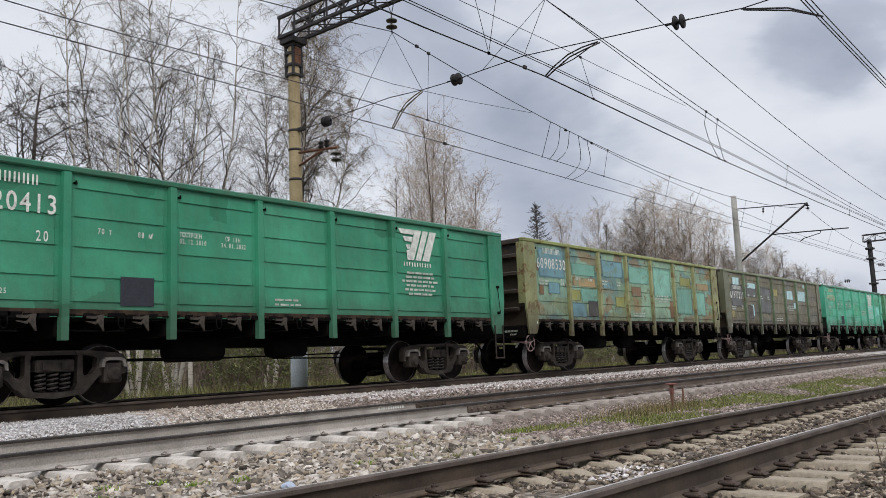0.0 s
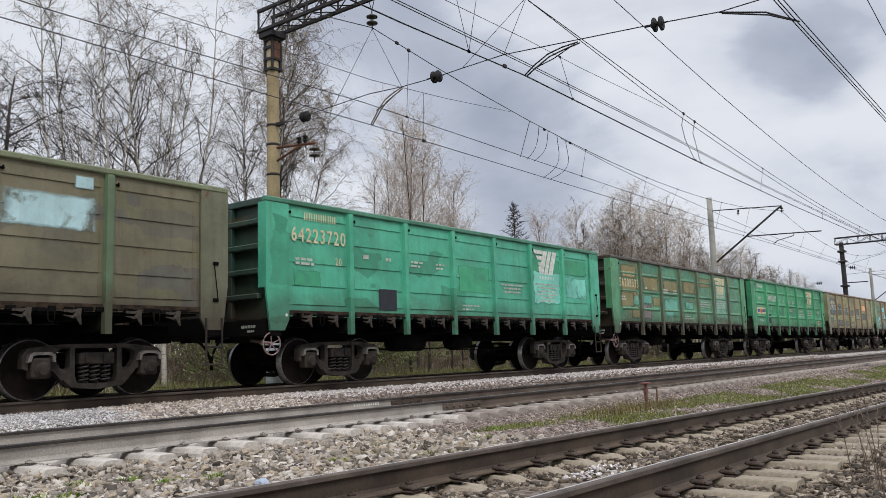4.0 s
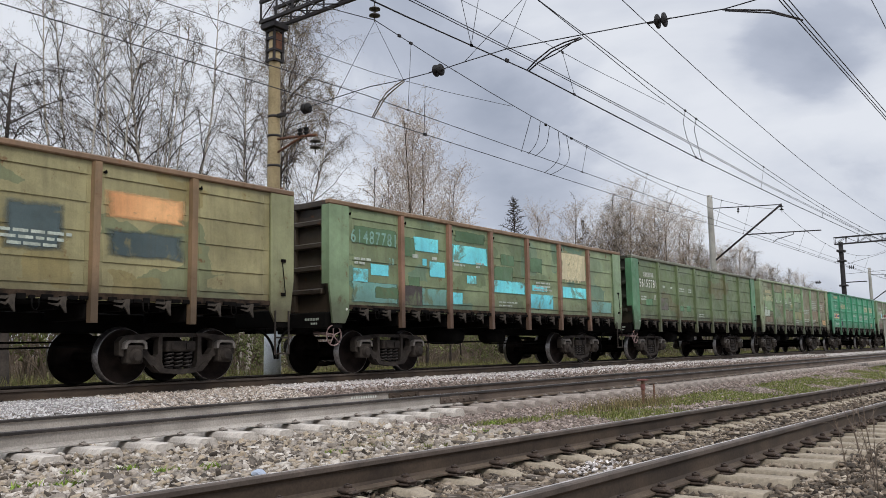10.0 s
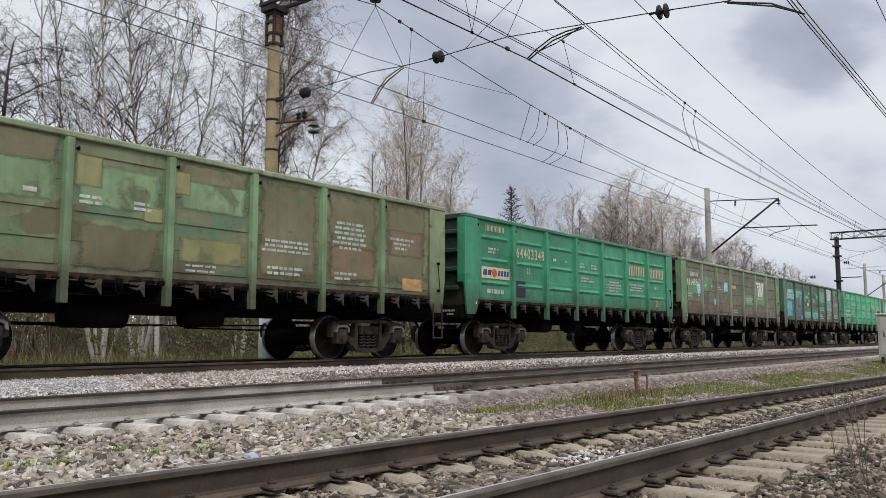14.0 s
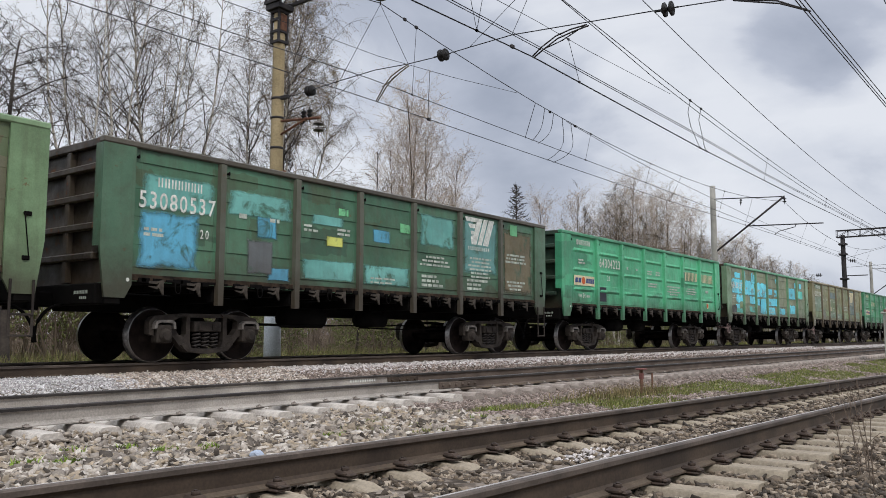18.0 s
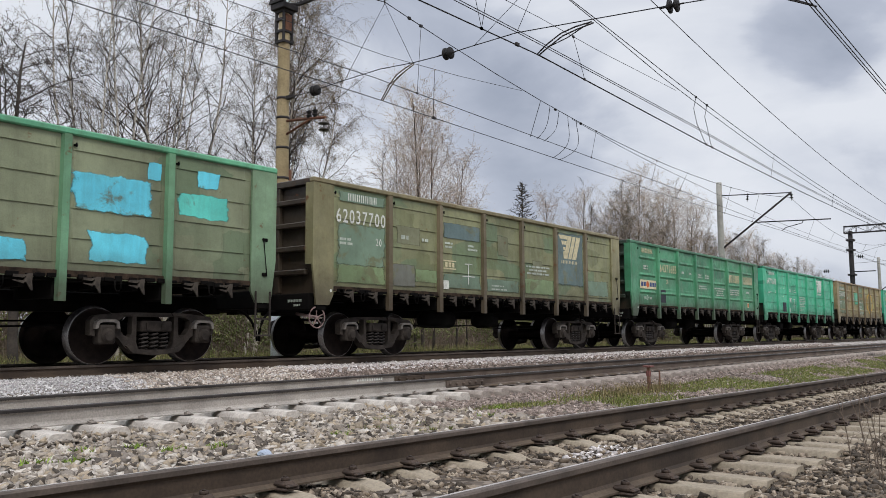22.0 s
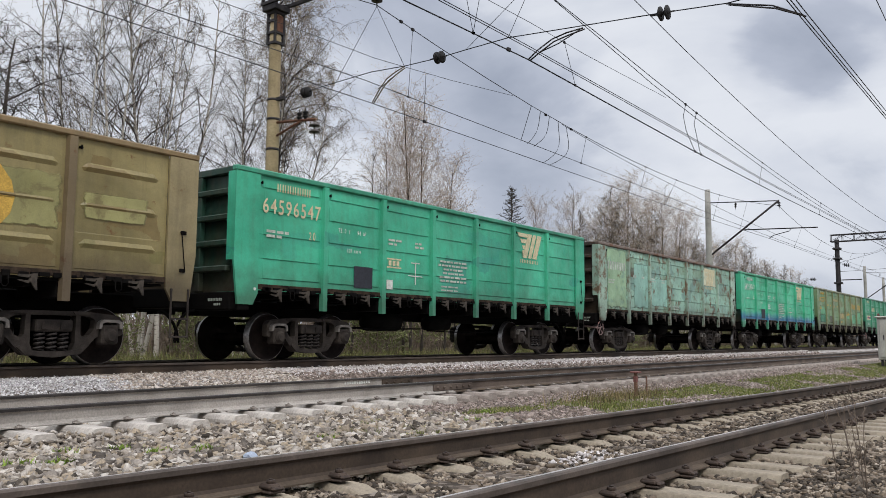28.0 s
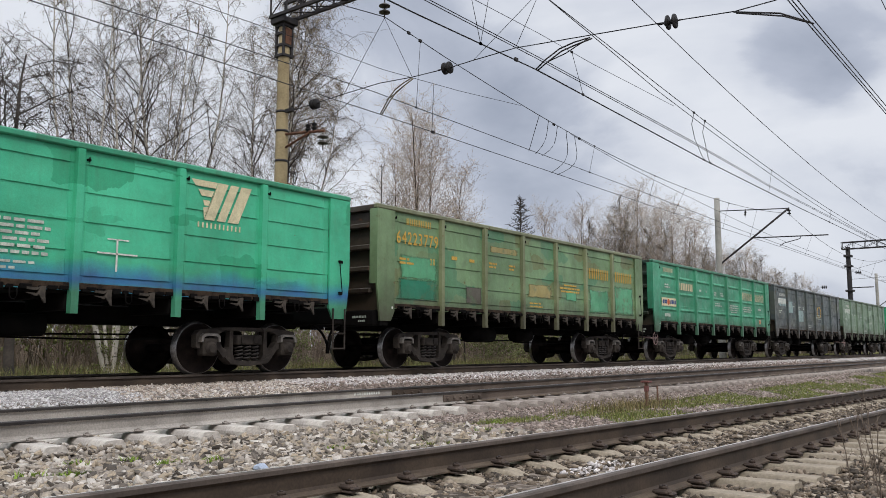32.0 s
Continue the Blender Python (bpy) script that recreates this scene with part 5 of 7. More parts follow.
# overpainted blocks: colour, raggedness, then (panel, from, to, top, bottom) in fractions of the panel
BLOCKS = {
    0: ((SLATE, 0.03, (1, 0.02, 0.98, 0.04, 0.46), (2, 0.0, 0.55, 0.76, 0.97), (3, 0.05, 0.95, 0.1, 0.36), (3, 0.1, 0.5, 0.42, 0.53), (1, 0.35, 0.75, 0.5, 0.66)), (TEAL, 0.05, (2, 0.02, 0.98, 0.2, 0.38), (2, 0.35, 0.98, 0.55, 0.76), (4, 0.02, 0.95, 0.14, 0.42), (5, 0.05, 0.95, 0.1, 0.62), (6, 0.05, 0.95, 0.4, 0.88), (7, 0.05, 0.6, 0.45, 0.9)),
        ((138, 116, 78), 0.07, (2, 0.05, 0.95, 0.4, 0.53), (7, 0.1, 0.9, 0.3, 0.42)), ((104, 78, 54), 0.05, (4, 0.15, 0.6, 0.46, 0.62), (1, 0.05, 0.2, 0.55, 0.68), (5, 0.8, 1.0, 0.65, 0.95)), ((126, 128, 66), 0.05, (2, 0.02, 0.35, 0.58, 0.74), (3, 0.55, 0.95, 0.64, 0.8), (6, 0.3, 0.9, 0.22, 0.38)), ((50, 46, 46), 0.012, (2, 0.6, 0.98, 0.72, 0.96))),
    1: (((78, 80, 80), 0.04, (1, 0.05, 0.97, 0.22, 0.68), (2, 0.08, 0.9, 0.22, 0.46), (3, 0.03, 0.97, 0.2, 0.8)), (PALE, 0.04, (1, 0.22, 0.8, 0.08, 0.24), (2, 0.2, 0.85, 0.16, 0.28), (5, 0.15, 0.75, 0.22, 0.44), (6, 0.02, 0.9, 0.2, 0.46), (2, 0.4, 0.62, 0.6, 0.86), (5, 0.75, 0.95, 0.5, 0.64), (6, 0.7, 0.9, 0.04, 0.14)),
        ((132, 124, 72), 0.05, (4, 0.05, 0.45, 0.22, 0.4), (1, 0.02, 0.25, 0.76, 0.9)), ((60, 56, 54), 0.03, (2, 0.15, 0.55, 0.62, 0.92))),
    2: (((48, 134, 96), 0.03, (4, 0.1, 0.9, 0.4, 0.72), (1, 0.05, 0.5, 0.62, 0.76), (6, 0.0, 1.0, 0.18, 0.36), (7, 0.02, 0.9, 0.14, 0.36)), ((104, 178, 160), 0.08, (6, 0.05, 0.95, 0.36, 0.8), (7, 0.05, 0.9, 0.4, 0.7))),
    3: (((108, 100, 62), 0.10, (1, 0.0, 0.9, 0.06, 0.30), (1, 0.0, 1.0, 0.28, 0.62), (1, 0.0, 0.7, 0.5, 0.78), (2, 0.0, 1.0, 0.22, 0.48), (3, 0.0, 0.98, 0.24, 0.46), (4, 0.1, 0.98, 0.2, 0.46), (1, 0.55, 1.0, 0.76, 0.96), (2, 0.55, 1.0, 0.56, 0.74), (5, 0.1, 0.9, 0.1, 0.3)), ((108, 98, 98), 0.05, (2, 0.02, 0.5, 0.68, 0.98),), ((82, 142, 124), 0.06, (1, 0.66, 0.98, 0.56, 0.74), (3, 0.05, 0.95, 0.56, 0.92), (4, 0.2, 0.8, 0.6, 0.76), (2, 0.0, 0.55, 0.54, 0.7)), ((96, 138, 120), 0.03, (6, 0.03, 0.97, 0.02, 0.95))),
    5: (((60, 74, 76), 0.06, (1, 0.02, 0.97, 0.12, 0.24), (1, 0.02, 0.97, 0.30, 0.62), (2, 0.25, 0.75, 0.26, 0.42), (2, 0.2, 0.8, 0.44, 0.6), (3, 0.1, 0.85, 0.36, 0.58), (4, 0.05, 0.75, 0.42, 0.6), (5, 0.2, 0.75, 0.36, 0.72), (1, 0.02, 0.45, 0.66, 0.84), (2, 0.02, 0.95, 0.76, 0.94), (6, 0.05, 0.95, 0.5, 0.72), (3, 0.3, 0.9, 0.78, 0.93)),
        ((204, 146, 98), 0.03, (6, 0.02, 0.98, 0.2, 0.42)), ((124, 136, 88), 0.06, (1, 0.5, 0.95, 0.64, 0.8), (2, 0.05, 0.5, 0.62, 0.76), (4, 0.2, 0.8, 0.64, 0.8), (3, 0.05, 0.5, 0.12, 0.3))),
    6: (((98, 190, 206), 0.03, (2, 0.22, 0.8, 0.2, 0.36), (2, 0.58, 0.95, 0.46, 0.64), (3, 0.02, 0.98, 0.22, 0.44), (3, 0.4, 0.65, 0.58, 0.68), (4, 0.02, 0.98, 0.6, 0.76), (5, 0.02, 0.8, 0.74, 0.94), (6, 0.05, 0.95, 0.6, 0.76), (1, 0.4, 0.78, 0.56, 0.68), (1, 0.05, 0.35, 0.62, 0.76), (3, 0.02, 0.28, 0.8, 0.94), (2, 0.42, 0.52, 0.44, 0.52), (5, 0.1, 0.6, 0.62, 0.7)),
        ((70, 98, 68), 0.10, (1, 0.05, 0.95, 0.18, 0.36), (4, 0.25, 0.65, 0.26, 0.4), (4, 0.05, 0.6, 0.42, 0.6), (2, 0.02, 0.25, 0.22, 0.44), (2, 0.1, 0.35, 0.66, 0.76), (3, 0.1, 0.9, 0.05, 0.18), (5, 0.05, 0.45, 0.25, 0.45), (1, 0.5, 0.98, 0.8, 0.92)), ((96, 140, 132), 0.04, (1, 0.02, 0.98, 0.76, 0.97), (2, 0.4, 0.98, 0.78, 0.97), (7, 0.05, 0.95, 0.78, 0.95)), ((56, 50, 50), 0.015, (2, 0.0, 0.4, 0.76, 0.98)), ((168, 160, 130), 0.03, (6, 0.03, 0.97, 0.1, 0.5))),
    7: (((66, 106, 72), 0.06, (1, 0.3, 0.7, 0.66, 0.78), (3, 0.5, 0.75, 0.72, 0.84), (3, 0.02, 0.3, 0.74, 0.84)), ((86, 80, 76), 0.06, (2, 0.02, 0.5, 0.62, 0.84))),
    8: (((96, 92, 68), 0.10, (2, 0.0, 1.0, 0.0, 0.22), (3, 0.0, 1.0, 0.62, 0.97), (4, 0.0, 1.0, 0.02, 0.2), (5, 0.0, 1.0, 0.0, 0.95), (6, 0.0, 1.0, 0.0, 0.95), (7, 0.0, 1.0, 0.0, 0.9)), ((104, 126, 92), 0.06, (2, 0.1, 0.95, 0.2, 0.5), (3, 0.02, 0.98, 0.16, 0.5), (4, 0.02, 0.98, 0.16, 0.42), (1, 0.02, 0.98, 0.3, 0.7)), ((118, 118, 78), 0.04, (3, 0.02, 0.3, 0.1, 0.35), (4, 0.05, 0.95, 0.64, 0.86), (4, 0.0, 0.2, 0.1, 0.3), (3, 0.75, 0.98, 0.44, 0.56)), ((148, 158, 146), 0.04, (1, 0.05, 0.62, 0.66, 0.82)), ((104, 88, 66), 0.08, (1, 0.05, 0.9, 0.82, 0.96), (6, 0.05, 0.95, 0.55, 0.9), (7, 0.1, 0.9, 0.3, 0.6)), ((176, 136, 84), 0.04, (7, 0.4, 0.9, 0.82, 0.97))),
    10: (((92, 76, 62), 0.06, (1, 0.05, 0.97, 0.78, 0.96), (2, 0.02, 0.98, 0.8, 0.97), (3, 0.1, 0.95, 0.76, 0.95), (4, 0.02, 0.95, 0.78, 0.96), (5, 0.05, 0.95, 0.8, 0.96), (6, 0.02, 0.98, 0.82, 0.96)), ((86, 116, 76), 0.05, (2, 0.1, 0.75, 0.24, 0.52), (1, 0.02, 0.98, 0.36, 0.62), (6, 0.02, 0.98, 0.25, 0.72), (5, 0.02, 0.9, 0.5, 0.74)), ((124, 182, 208), 0.05, (1, 0.74, 0.97, 0.42, 0.6), (3, 0.55, 0.85, 0.3, 0.5), (2, 0.86, 0.98, 0.68, 0.8)), ((70, 62, 58), 0.02, (2, 0.02, 0.45, 0.58, 0.8)), ((172, 150, 66), 0.03, (4, 0.05, 0.45, 0.34, 0.41))),
    11: (((74, 142, 168), 0.07, (1, 0.02, 0.75, 0.48, 0.94), (2, 0.45, 0.75, 0.36, 0.6), (2, 0.62, 0.95, 0.86, 0.98), (4, 0.2, 0.55, 0.36, 0.5)), ((92, 150, 142), 0.06, (1, 0.05, 0.97, 0.18, 0.46), (3, 0.05, 0.98, 0.74, 0.94), (4, 0.02, 0.95, 0.74, 0.95), (2, 0.05, 0.98, 0.2, 0.42), (3, 0.2, 0.75, 0.3, 0.4), (5, 0.1, 0.9, 0.1, 0.46)), ((84, 132, 128), 0.03, (6, 0.02, 0.98, 0.05, 0.72)), ((74, 78, 80), 0.03, (2, 0.32, 0.7, 0.62, 0.94)), ((92, 84, 62), 0.03, (7, 0.02, 0.98, 0.1, 0.95)), ((168, 172, 84), 0.04, (3, 0.45, 0.75, 0.5, 0.6)), ((100, 170, 120), 0.04, (4, 0.75, 0.98, 0.25, 0.36), (3, 0.65, 0.85, 0.2, 0.28), (7, 0.25, 0.5, 0.02, 0.18))),
    13: ((SKY, 0.06, (1, 0.3, 0.82, 0.1, 0.22), (1, 0.03, 0.98, 0.24, 0.56), (1, 0.4, 0.98, 0.58, 0.76), (1, 0.35, 0.7, 0.78, 0.94), (2, 0.03, 0.98, 0.24, 0.56), (2, 0.5, 0.98, 0.58, 0.76), (2, 0.0, 0.15, 0.05, 0.3), (2, 0.7, 0.82, 0.05, 0.3), (2, 0.88, 0.98, 0.08, 0.3), (3, 0.02, 0.98, 0.25, 0.58), (3, 0.02, 0.45, 0.62, 0.78), (3, 0.35, 0.95, 0.6, 0.97), (4, 0.05, 0.5, 0.36, 0.5), (4, 0.02, 0.98, 0.58, 0.76), (4, 0.05, 0.75, 0.8, 0.97), (4, 0.7, 0.95, 0.36, 0.52), (6, 0.02, 0.85, 0.26, 0.54), (6, 0.2, 0.8, 0.7, 0.92), (5, 0.1, 0.7, 0.8, 0.95), (4, 0.82, 0.95, 0.1, 0.2), (6, 0.8, 0.95, 0.1, 0.24), (7, 0.3, 0.6, 0.1, 0.24)),
         ((72, 164, 152), 0.05, (1, 0.3, 0.95, 0.88, 0.97), (2, 0.45, 0.95, 0.82, 0.95), (7, 0.05, 0.7, 0.3, 0.5)), ((36, 36, 36), 0.012, (1, 0.02, 0.42, 0.82, 0.97)), ((108, 122, 86), 0.04, (1, 0.7, 0.98, 0.72, 0.86), (3, 0.3, 0.42, 0.6, 0.76))),
    14: (((78, 96, 96), 0.03, (3, 0.02, 0.98, 0.18, 0.36), (6, 0.02, 0.98, 0.04, 0.8)), ((92, 112, 94), 0.06, (1, 0.02, 0.98, 0.04, 0.14), (1, 0.02, 0.98, 0.36, 0.78), (3, 0.02, 0.98, 0.78, 0.94), (7, 0.02, 0.9, 0.7, 0.92), (4, 0.02, 0.98, 0.8, 0.95)), ((86, 88, 80), 0.03, (2, 0.02, 0.5, 0.72, 0.96)), ((100, 118, 82), 0.05, (1, 0.02, 0.98, 0.78, 0.96), (2, 0.5, 0.98, 0.76, 0.9), (5, 0.02, 0.98, 0.75, 0.95)), ((98, 100, 76), 0.09, (4, 0.35, 0.65, 0.24, 0.5), (2, 0.1, 0.6, 0.3, 0.5), (5, 0.3, 0.6, 0.5, 0.7))),
    17: (((74, 96, 66), 0.02, (4, 0.02, 0.98, 0.44, 0.9), (4, 0.02, 0.75, 0.04, 0.36)), ((56, 138, 110), 0.03, (3, 0.4, 0.97, 0.2, 0.6),), ((76, 98, 72), 0.03, (1, 0.02, 0.98, 0.1, 0.9)), ((124, 120, 76), 0.06, (5, 0.05, 0.95, 0.05, 0.3), (6, 0.05, 0.95, 0.3, 0.7), (7, 0.1, 0.8, 0.4, 0.6))),
    19: (((128, 156, 124), 0.05, (1, 0.0, 1.0, 0.02, 0.97)), ((70, 62, 46), 0.05, (2, 0.08, 0.24, 0.28, 0.44), (7, 0.2, 0.35, 0.15, 0.3)), ((122, 162, 148), 0.04, (2, 0.25, 1.0, 0.2, 0.95), (3, 0.05, 0.95, 0.4, 0.9)), ((176, 178, 152), 0.03, (6, 0.05, 0.95, 0.04, 0.40))),
    21: (((70, 134, 97), 0.07, (1, 0.08, 0.95, 0.46, 0.72), (6, 0.1, 0.9, 0.6, 0.95), (7, 0.05, 0.95, 0.5, 0.95), (5, 0.3, 0.7, 0.65, 0.8)), ((24, 112, 84), 0.02, (1, 0.05, 0.95, 0.72, 0.95)), ((62, 58, 50), 0.015, (2, 0.55, 0.97, 0.74, 0.95)), ((136, 124, 76), 0.08, (3, 0.1, 0.9, 0.2, 0.28), (4, 0.1, 0.9, 0.62, 0.8))),
    23: (((112, 132, 130), 0.06, (1, 0.1, 0.9, 0.25, 0.45), (3, 0.1, 0.7, 0.5, 0.8), (2, 0.1, 0.6, 0.3, 0.6)),),
    24: (((120, 140, 120), 0.06, (1, 0.1, 0.9, 0.3, 0.6), (5, 0.1, 0.7, 0.2, 0.5)),),
}


def dress(w, k):
    """Lettering, emblems and overpainted blocks of one wagon."""
    rng = random.Random(500 + k)
    beaded, body, pal, share, rust, dirt, num, zb, ink = LIVERIES[k]
    y = PANEL_Y - 0.0205
    x1, x2, x3, x4, x5, x6, x7 = [e + 0.14 for e in EDGES[:7]]

    for n, (color, rag, *spots) in enumerate(BLOCKS.get(k, ())):
        m = wagon_paint("block_paint", srgb(*color), (), 0.0, rust * 0.6, k + 0.37 + n, dirt * 0.55, below=srgb(*body), rag=0.34 if k == 13 else 0.06 + 2.0 * rag, soft=0.12 if k == 3 else 0.09 if k == 5 else 0.06 if k in (0, 1, 8, 11, 21) else 0.03 if k == 7 else 0.0)
        for i, (p, a, b, c, d) in enumerate(spots):
            e0, e1 = EDGES[p - 1] + 0.08, EDGES[p] - 0.08
            wx, wz = (e1 - e0) * (b - a), 1.98 * (d - c)
            xa, za = max(e0 - 0.02, e0 + (e1 - e0) * a - 0.05 * wx), 3.38 - 1.98 * d - 0.05 * wz
            loop = rect(xa, za, min(wx * 1.1, e1 + 0.02 - xa), wz * 1.1)
            add_mark(w, "paint_patch", quads("paint_patch", [loop], PANEL_Y - 0.0165 - 0.0003 * n - 0.00009 * i), m, "overpainted block" if i == 0 else "")

    second = k in (4, 9, 12, 15, 22, 25)
    nx = x2 if second else x1
    if num:
        for i, ch in enumerate(num):
            add_mark(w, "figure", figures(ch, nx + (0.03 if second else -0.06) + 0.186 * i, zb, 0.27, 0.80), ink, "stencilled running number" if i == 0 else "")
        add_mark(w, "country_mark", figures("20", nx + (0.55 if second else 1.10), zb - 0.40, 0.15, 0.66), ink)
    else:
        bars = [rect(nx + 0.17 * i, zb, 0.11, 0.26) for i in range(8)]
        for i, bar in enumerate(bars):
            add_mark(w, "number_bar", quads("number_bar", [bar], y), ink, "worn running number" if i == 0 else "")
    # owner's line above the number, small stencils
    if k not in (13, 6, 19):
        top = 3.13 if second or zb > 2.6 else zb + 0.36
        own = add_mark(w, "owner_line", quads("owner_line", [rect(x1 + (0.25 if second else 0.28) + 0.125 * i + o, top, 0.026, 0.15) for i in range(7) for o in (0.0, 0.058)], y), ink, "owner's initials above the number")
        tagged(own, kind="stuff")
    for text, p, dx, z, h in READABLE.get(k, ()):
        add_mark(w, "stencil_word", figures(text, EDGES[p - 1] + 0.14 + dx, z, h, 0.72), WHITE)
    small = lines(rng, x1 + (0.35 if second else 0.05), 2.66 if second else zb - 0.36, 0.55, 2, 0.05) if k not in (-1, 16, 20) else []
    small += lines(rng, x2 + 0.25, 2.50, 0.30, 1, 0.085) + lines(rng, x2 + 0.95, 2.50, 0.24, 1, 0.07) if not second and k not in READABLE else []
    if second:
        small += lines(rng, x3 + 0.25, 2.60, 0.28, 1, 0.08) + lines(rng, x3 + 0.95, 2.60, 0.24, 1, 0.07)
        small += lines(rng, x1 + 0.3, 1.56, 0.85, 1, 0.11) if k not in READABLE else lines(rng, x1 + 0.82, 1.585, 0.3, 1, 0.07)
        small += lines(rng, x4 + 0.15, 2.62, 0.4, 2) + lines(rng, x4 + 0.85, 2.62, 0.4, 2) + lines(rng, x4 + 0.2, 2.20, 0.9, 2, 0.045)
        small += lines(rng, x6 + 0.1, 2.18, 1.2, 3, 0.045, 0.09, True) + lines(rng, x5 + 0.1, 2.18, 1.2, 4, 0.045, 0.09, True) + lines(rng, x7 + 0.45, 2.12, 0.5, 1, 0.09)
    else:
        small += lines(rng, x3 + 0.05, 2.52, 0.5, 2) + lines(rng, x3 + 0.95, 2.52, 0.4, 2) if k != -1 else []
        if k not in (7, 17, 19, 13, -1):
            small += lines(rng, (x4 if k in (16, 18, 20) else x5) + 0.05, 2.20, 1.25, 6 if k in (16, 18, 20, -1) else 3, 0.045, 0.09, True)
        small += lines(rng, x4 + 0.2, 1.62, 0.9, 2, 0.035)
    if k == 8:
        small += lines(rng, x6 + 0.1, 2.72, 1.1, 6, 0.05, 0.1, True) + lines(rng, x7 + 0.15, 2.55, 0.8, 3, 0.05, 0.1, True) + lines(rng, x5 + 0.2, 1.7, 0.9, 2, 0.05, 0.1) + lines(rng, x6 + 0.2, 1.7, 0.9, 2, 0.05, 0.1)
    if k in (-1, 2, 3, 11):
        small += lines(rng, x6 + 0.1, 2.30, 1.25, 6 if k != 3 else 4, 0.045, 0.09, True)
    if k in (11,):
        small += lines(rng, x5 + 0.15, 1.75, 1.0, 3, 0.06, 0.1) + lines(rng, x6 + 0.15, 1.75, 1.0, 3, 0.06, 0.1) + lines(rng, x7 + 0.1, 2.5, 1.0, 3, 0.05, 0.09, True) + lines(rng, x7 + 0.1, 1.8, 1.0, 3, 0.05, 0.09, True)
    if k == 17:
        small += lines(rng, x4 + 0.2, 2.30, 1.0, 1, 0.1) + lines(rng, x4 + 0.2, 2.02, 0.9, 2, 0.09, 0.14) + lines(rng, x4 + 0.1, 1.72, 1.1, 1, 0.07)
    tagged(add_mark(w, "stencil_text", quads("stencil_text", small, y), YELLOW if ink is YELLOW else STENCIL, "rows of small white stencils"), kind="stuff")
    if k in (-1, 2, 3, 4, 6, 10, 11, 14, 16, 18, 20, 19):
        z0 = {10: 2.36, 6: 2.48, 11: 2.66, 14: 2.56}.get(k, 2.60)
        wing(w, EDGES[5] + HALF + 0.20, z0, 1.26, 0.66, CREAM if k in (4, 6, 14, 18, 19, 20, 3) else WHITE)
    if k in (9, 12, 15, 21, 22):
        big = [rect(x + o, 2.51, 0.062, 0.32) for x in [x6 - 0.02 + 0.285 * i for i in range(5)] + [x7 - 0.04 + 0.275 * i for i in range(5)] for o in (0.0, 0.135)]
        for i, bar in enumerate(big):
            add_mark(w, "owner_letter", quads("owner_letter", [bar], PANEL_Y - 0.0205), YELLOW if k == 21 else CREAM, "large block lettering across two panels" if i == 0 else "")
    if second:
        px, pz = x1 + 0.06, 1.93
        add_mark(w, "maker_plate", quads("maker_plate", [rect(px, pz, 1.28, 0.29)], PANEL_Y - 0.0215), CREAM, "white maker's plate")
        for bar in [rect(px + 0.06 + 0.2 * i, pz + 0.08, 0.16, 0.14, 0.03) for i in range(2)] + [rect(px + 0.74 + 0.13 * i, pz + 0.08, 0.10, 0.14, 0.02) for i in range(4)]:
            add_mark(w, "maker_letter", quads("maker_letter", [bar], PANEL_Y - 0.0245), BLUEMARK)
        disc = [[(px + 0.58 + 0.11 * math.cos(a), pz + 0.145 + 0.11 * math.sin(a)) for a in [0.524 * i for i in range(12)]]]
        add_mark(w, "maker_disc", quads("maker_disc", disc, PANEL_Y - 0.0245), REDDISH)
        add_mark(w, "small_plate", quads("small_plate", [rect(x7 + 0.55, 1.52, 0.2, 0.2)], PANEL_Y - 0.0205), CREAM)
        add_mark(w, "small_mark", quads("small_mark", [rect(x7 + 0.58, 1.55, 0.14, 0.14)], PANEL_Y - 0.0225), REDDISH)
    if k in (-1, 2, 4, 9, 12, 15, 16, 18, 20):
        add_mark(w, "stencil_panel", quads("stencil_panel", [rect(x2 + 0.72 if not second else x2 - 0.08, 1.46 if not second else 1.50, 0.56, 0.44)], PANEL_Y - 0.0200), DARKSQ, "dark stencil panel")
    if k in (16, 18, 20, 14):
        px = x3
        add_mark(w, "axis_mark", quads("axis_mark", [rect(px + 0.95, 1.62, 0.03, 0.5), rect(px + 0.72, 1.80, 0.5, 0.02), rect(px + 0.82, 2.09, 0.3, 0.02)] if k != 20 else [rect(x5 + 0.5, 1.6, 0.03, 0.5), rect(x5 + 0.2, 1.86, 0.66, 0.025), rect(x5 + 0.35, 2.08, 0.36, 0.02)], y - 0.0025), WHITE)
        add_mark(w, "works_sign", quads("works_sign", [rect(px, 2.12, 0.48, 0.03), rect(px, 1.94, 0.48, 0.03), rect(px + 0.06, 1.99, 0.09, 0.11), rect(px + 0.19, 1.99, 0.09, 0.11), rect(px + 0.32, 1.99, 0.09, 0.11)], y), CREAM if k in (14, 18) else WHITE)
        add_mark(w, "small_plate", quads("small_plate", [rect(px, 1.48, 0.2, 0.2)], y), WHITE)
    if k in (17, 23):
        cx, cz, r = (EDGES[5], 2.35, 0.95) if k == 17 else (EDGES[5] - 0.8, 2.4, 0.45)
        arcs = [[(cx + r * math.cos(a + d) * s, cz + 0.72 * r * math.sin(a + d) * s) for d, s in ((0, 1), (0.35, 1), (0.35, 0.78), (0, 0.78))] for a in [0.35 * i for i in range(18)] if abs(r * math.cos(a + 0.17)) > 0.12]
        add_mark(w, "ring_mark", quads("ring_mark", arcs, y), YELLOW, "faded yellow ring")
    # loose white dot low on the corner posts
    dot = [[(-HALF + 0.48 + 0.03 * math.cos(a), 1.30 + 0.03 * math.sin(a)) for a in [0.785 * i for i in range(8)]]]
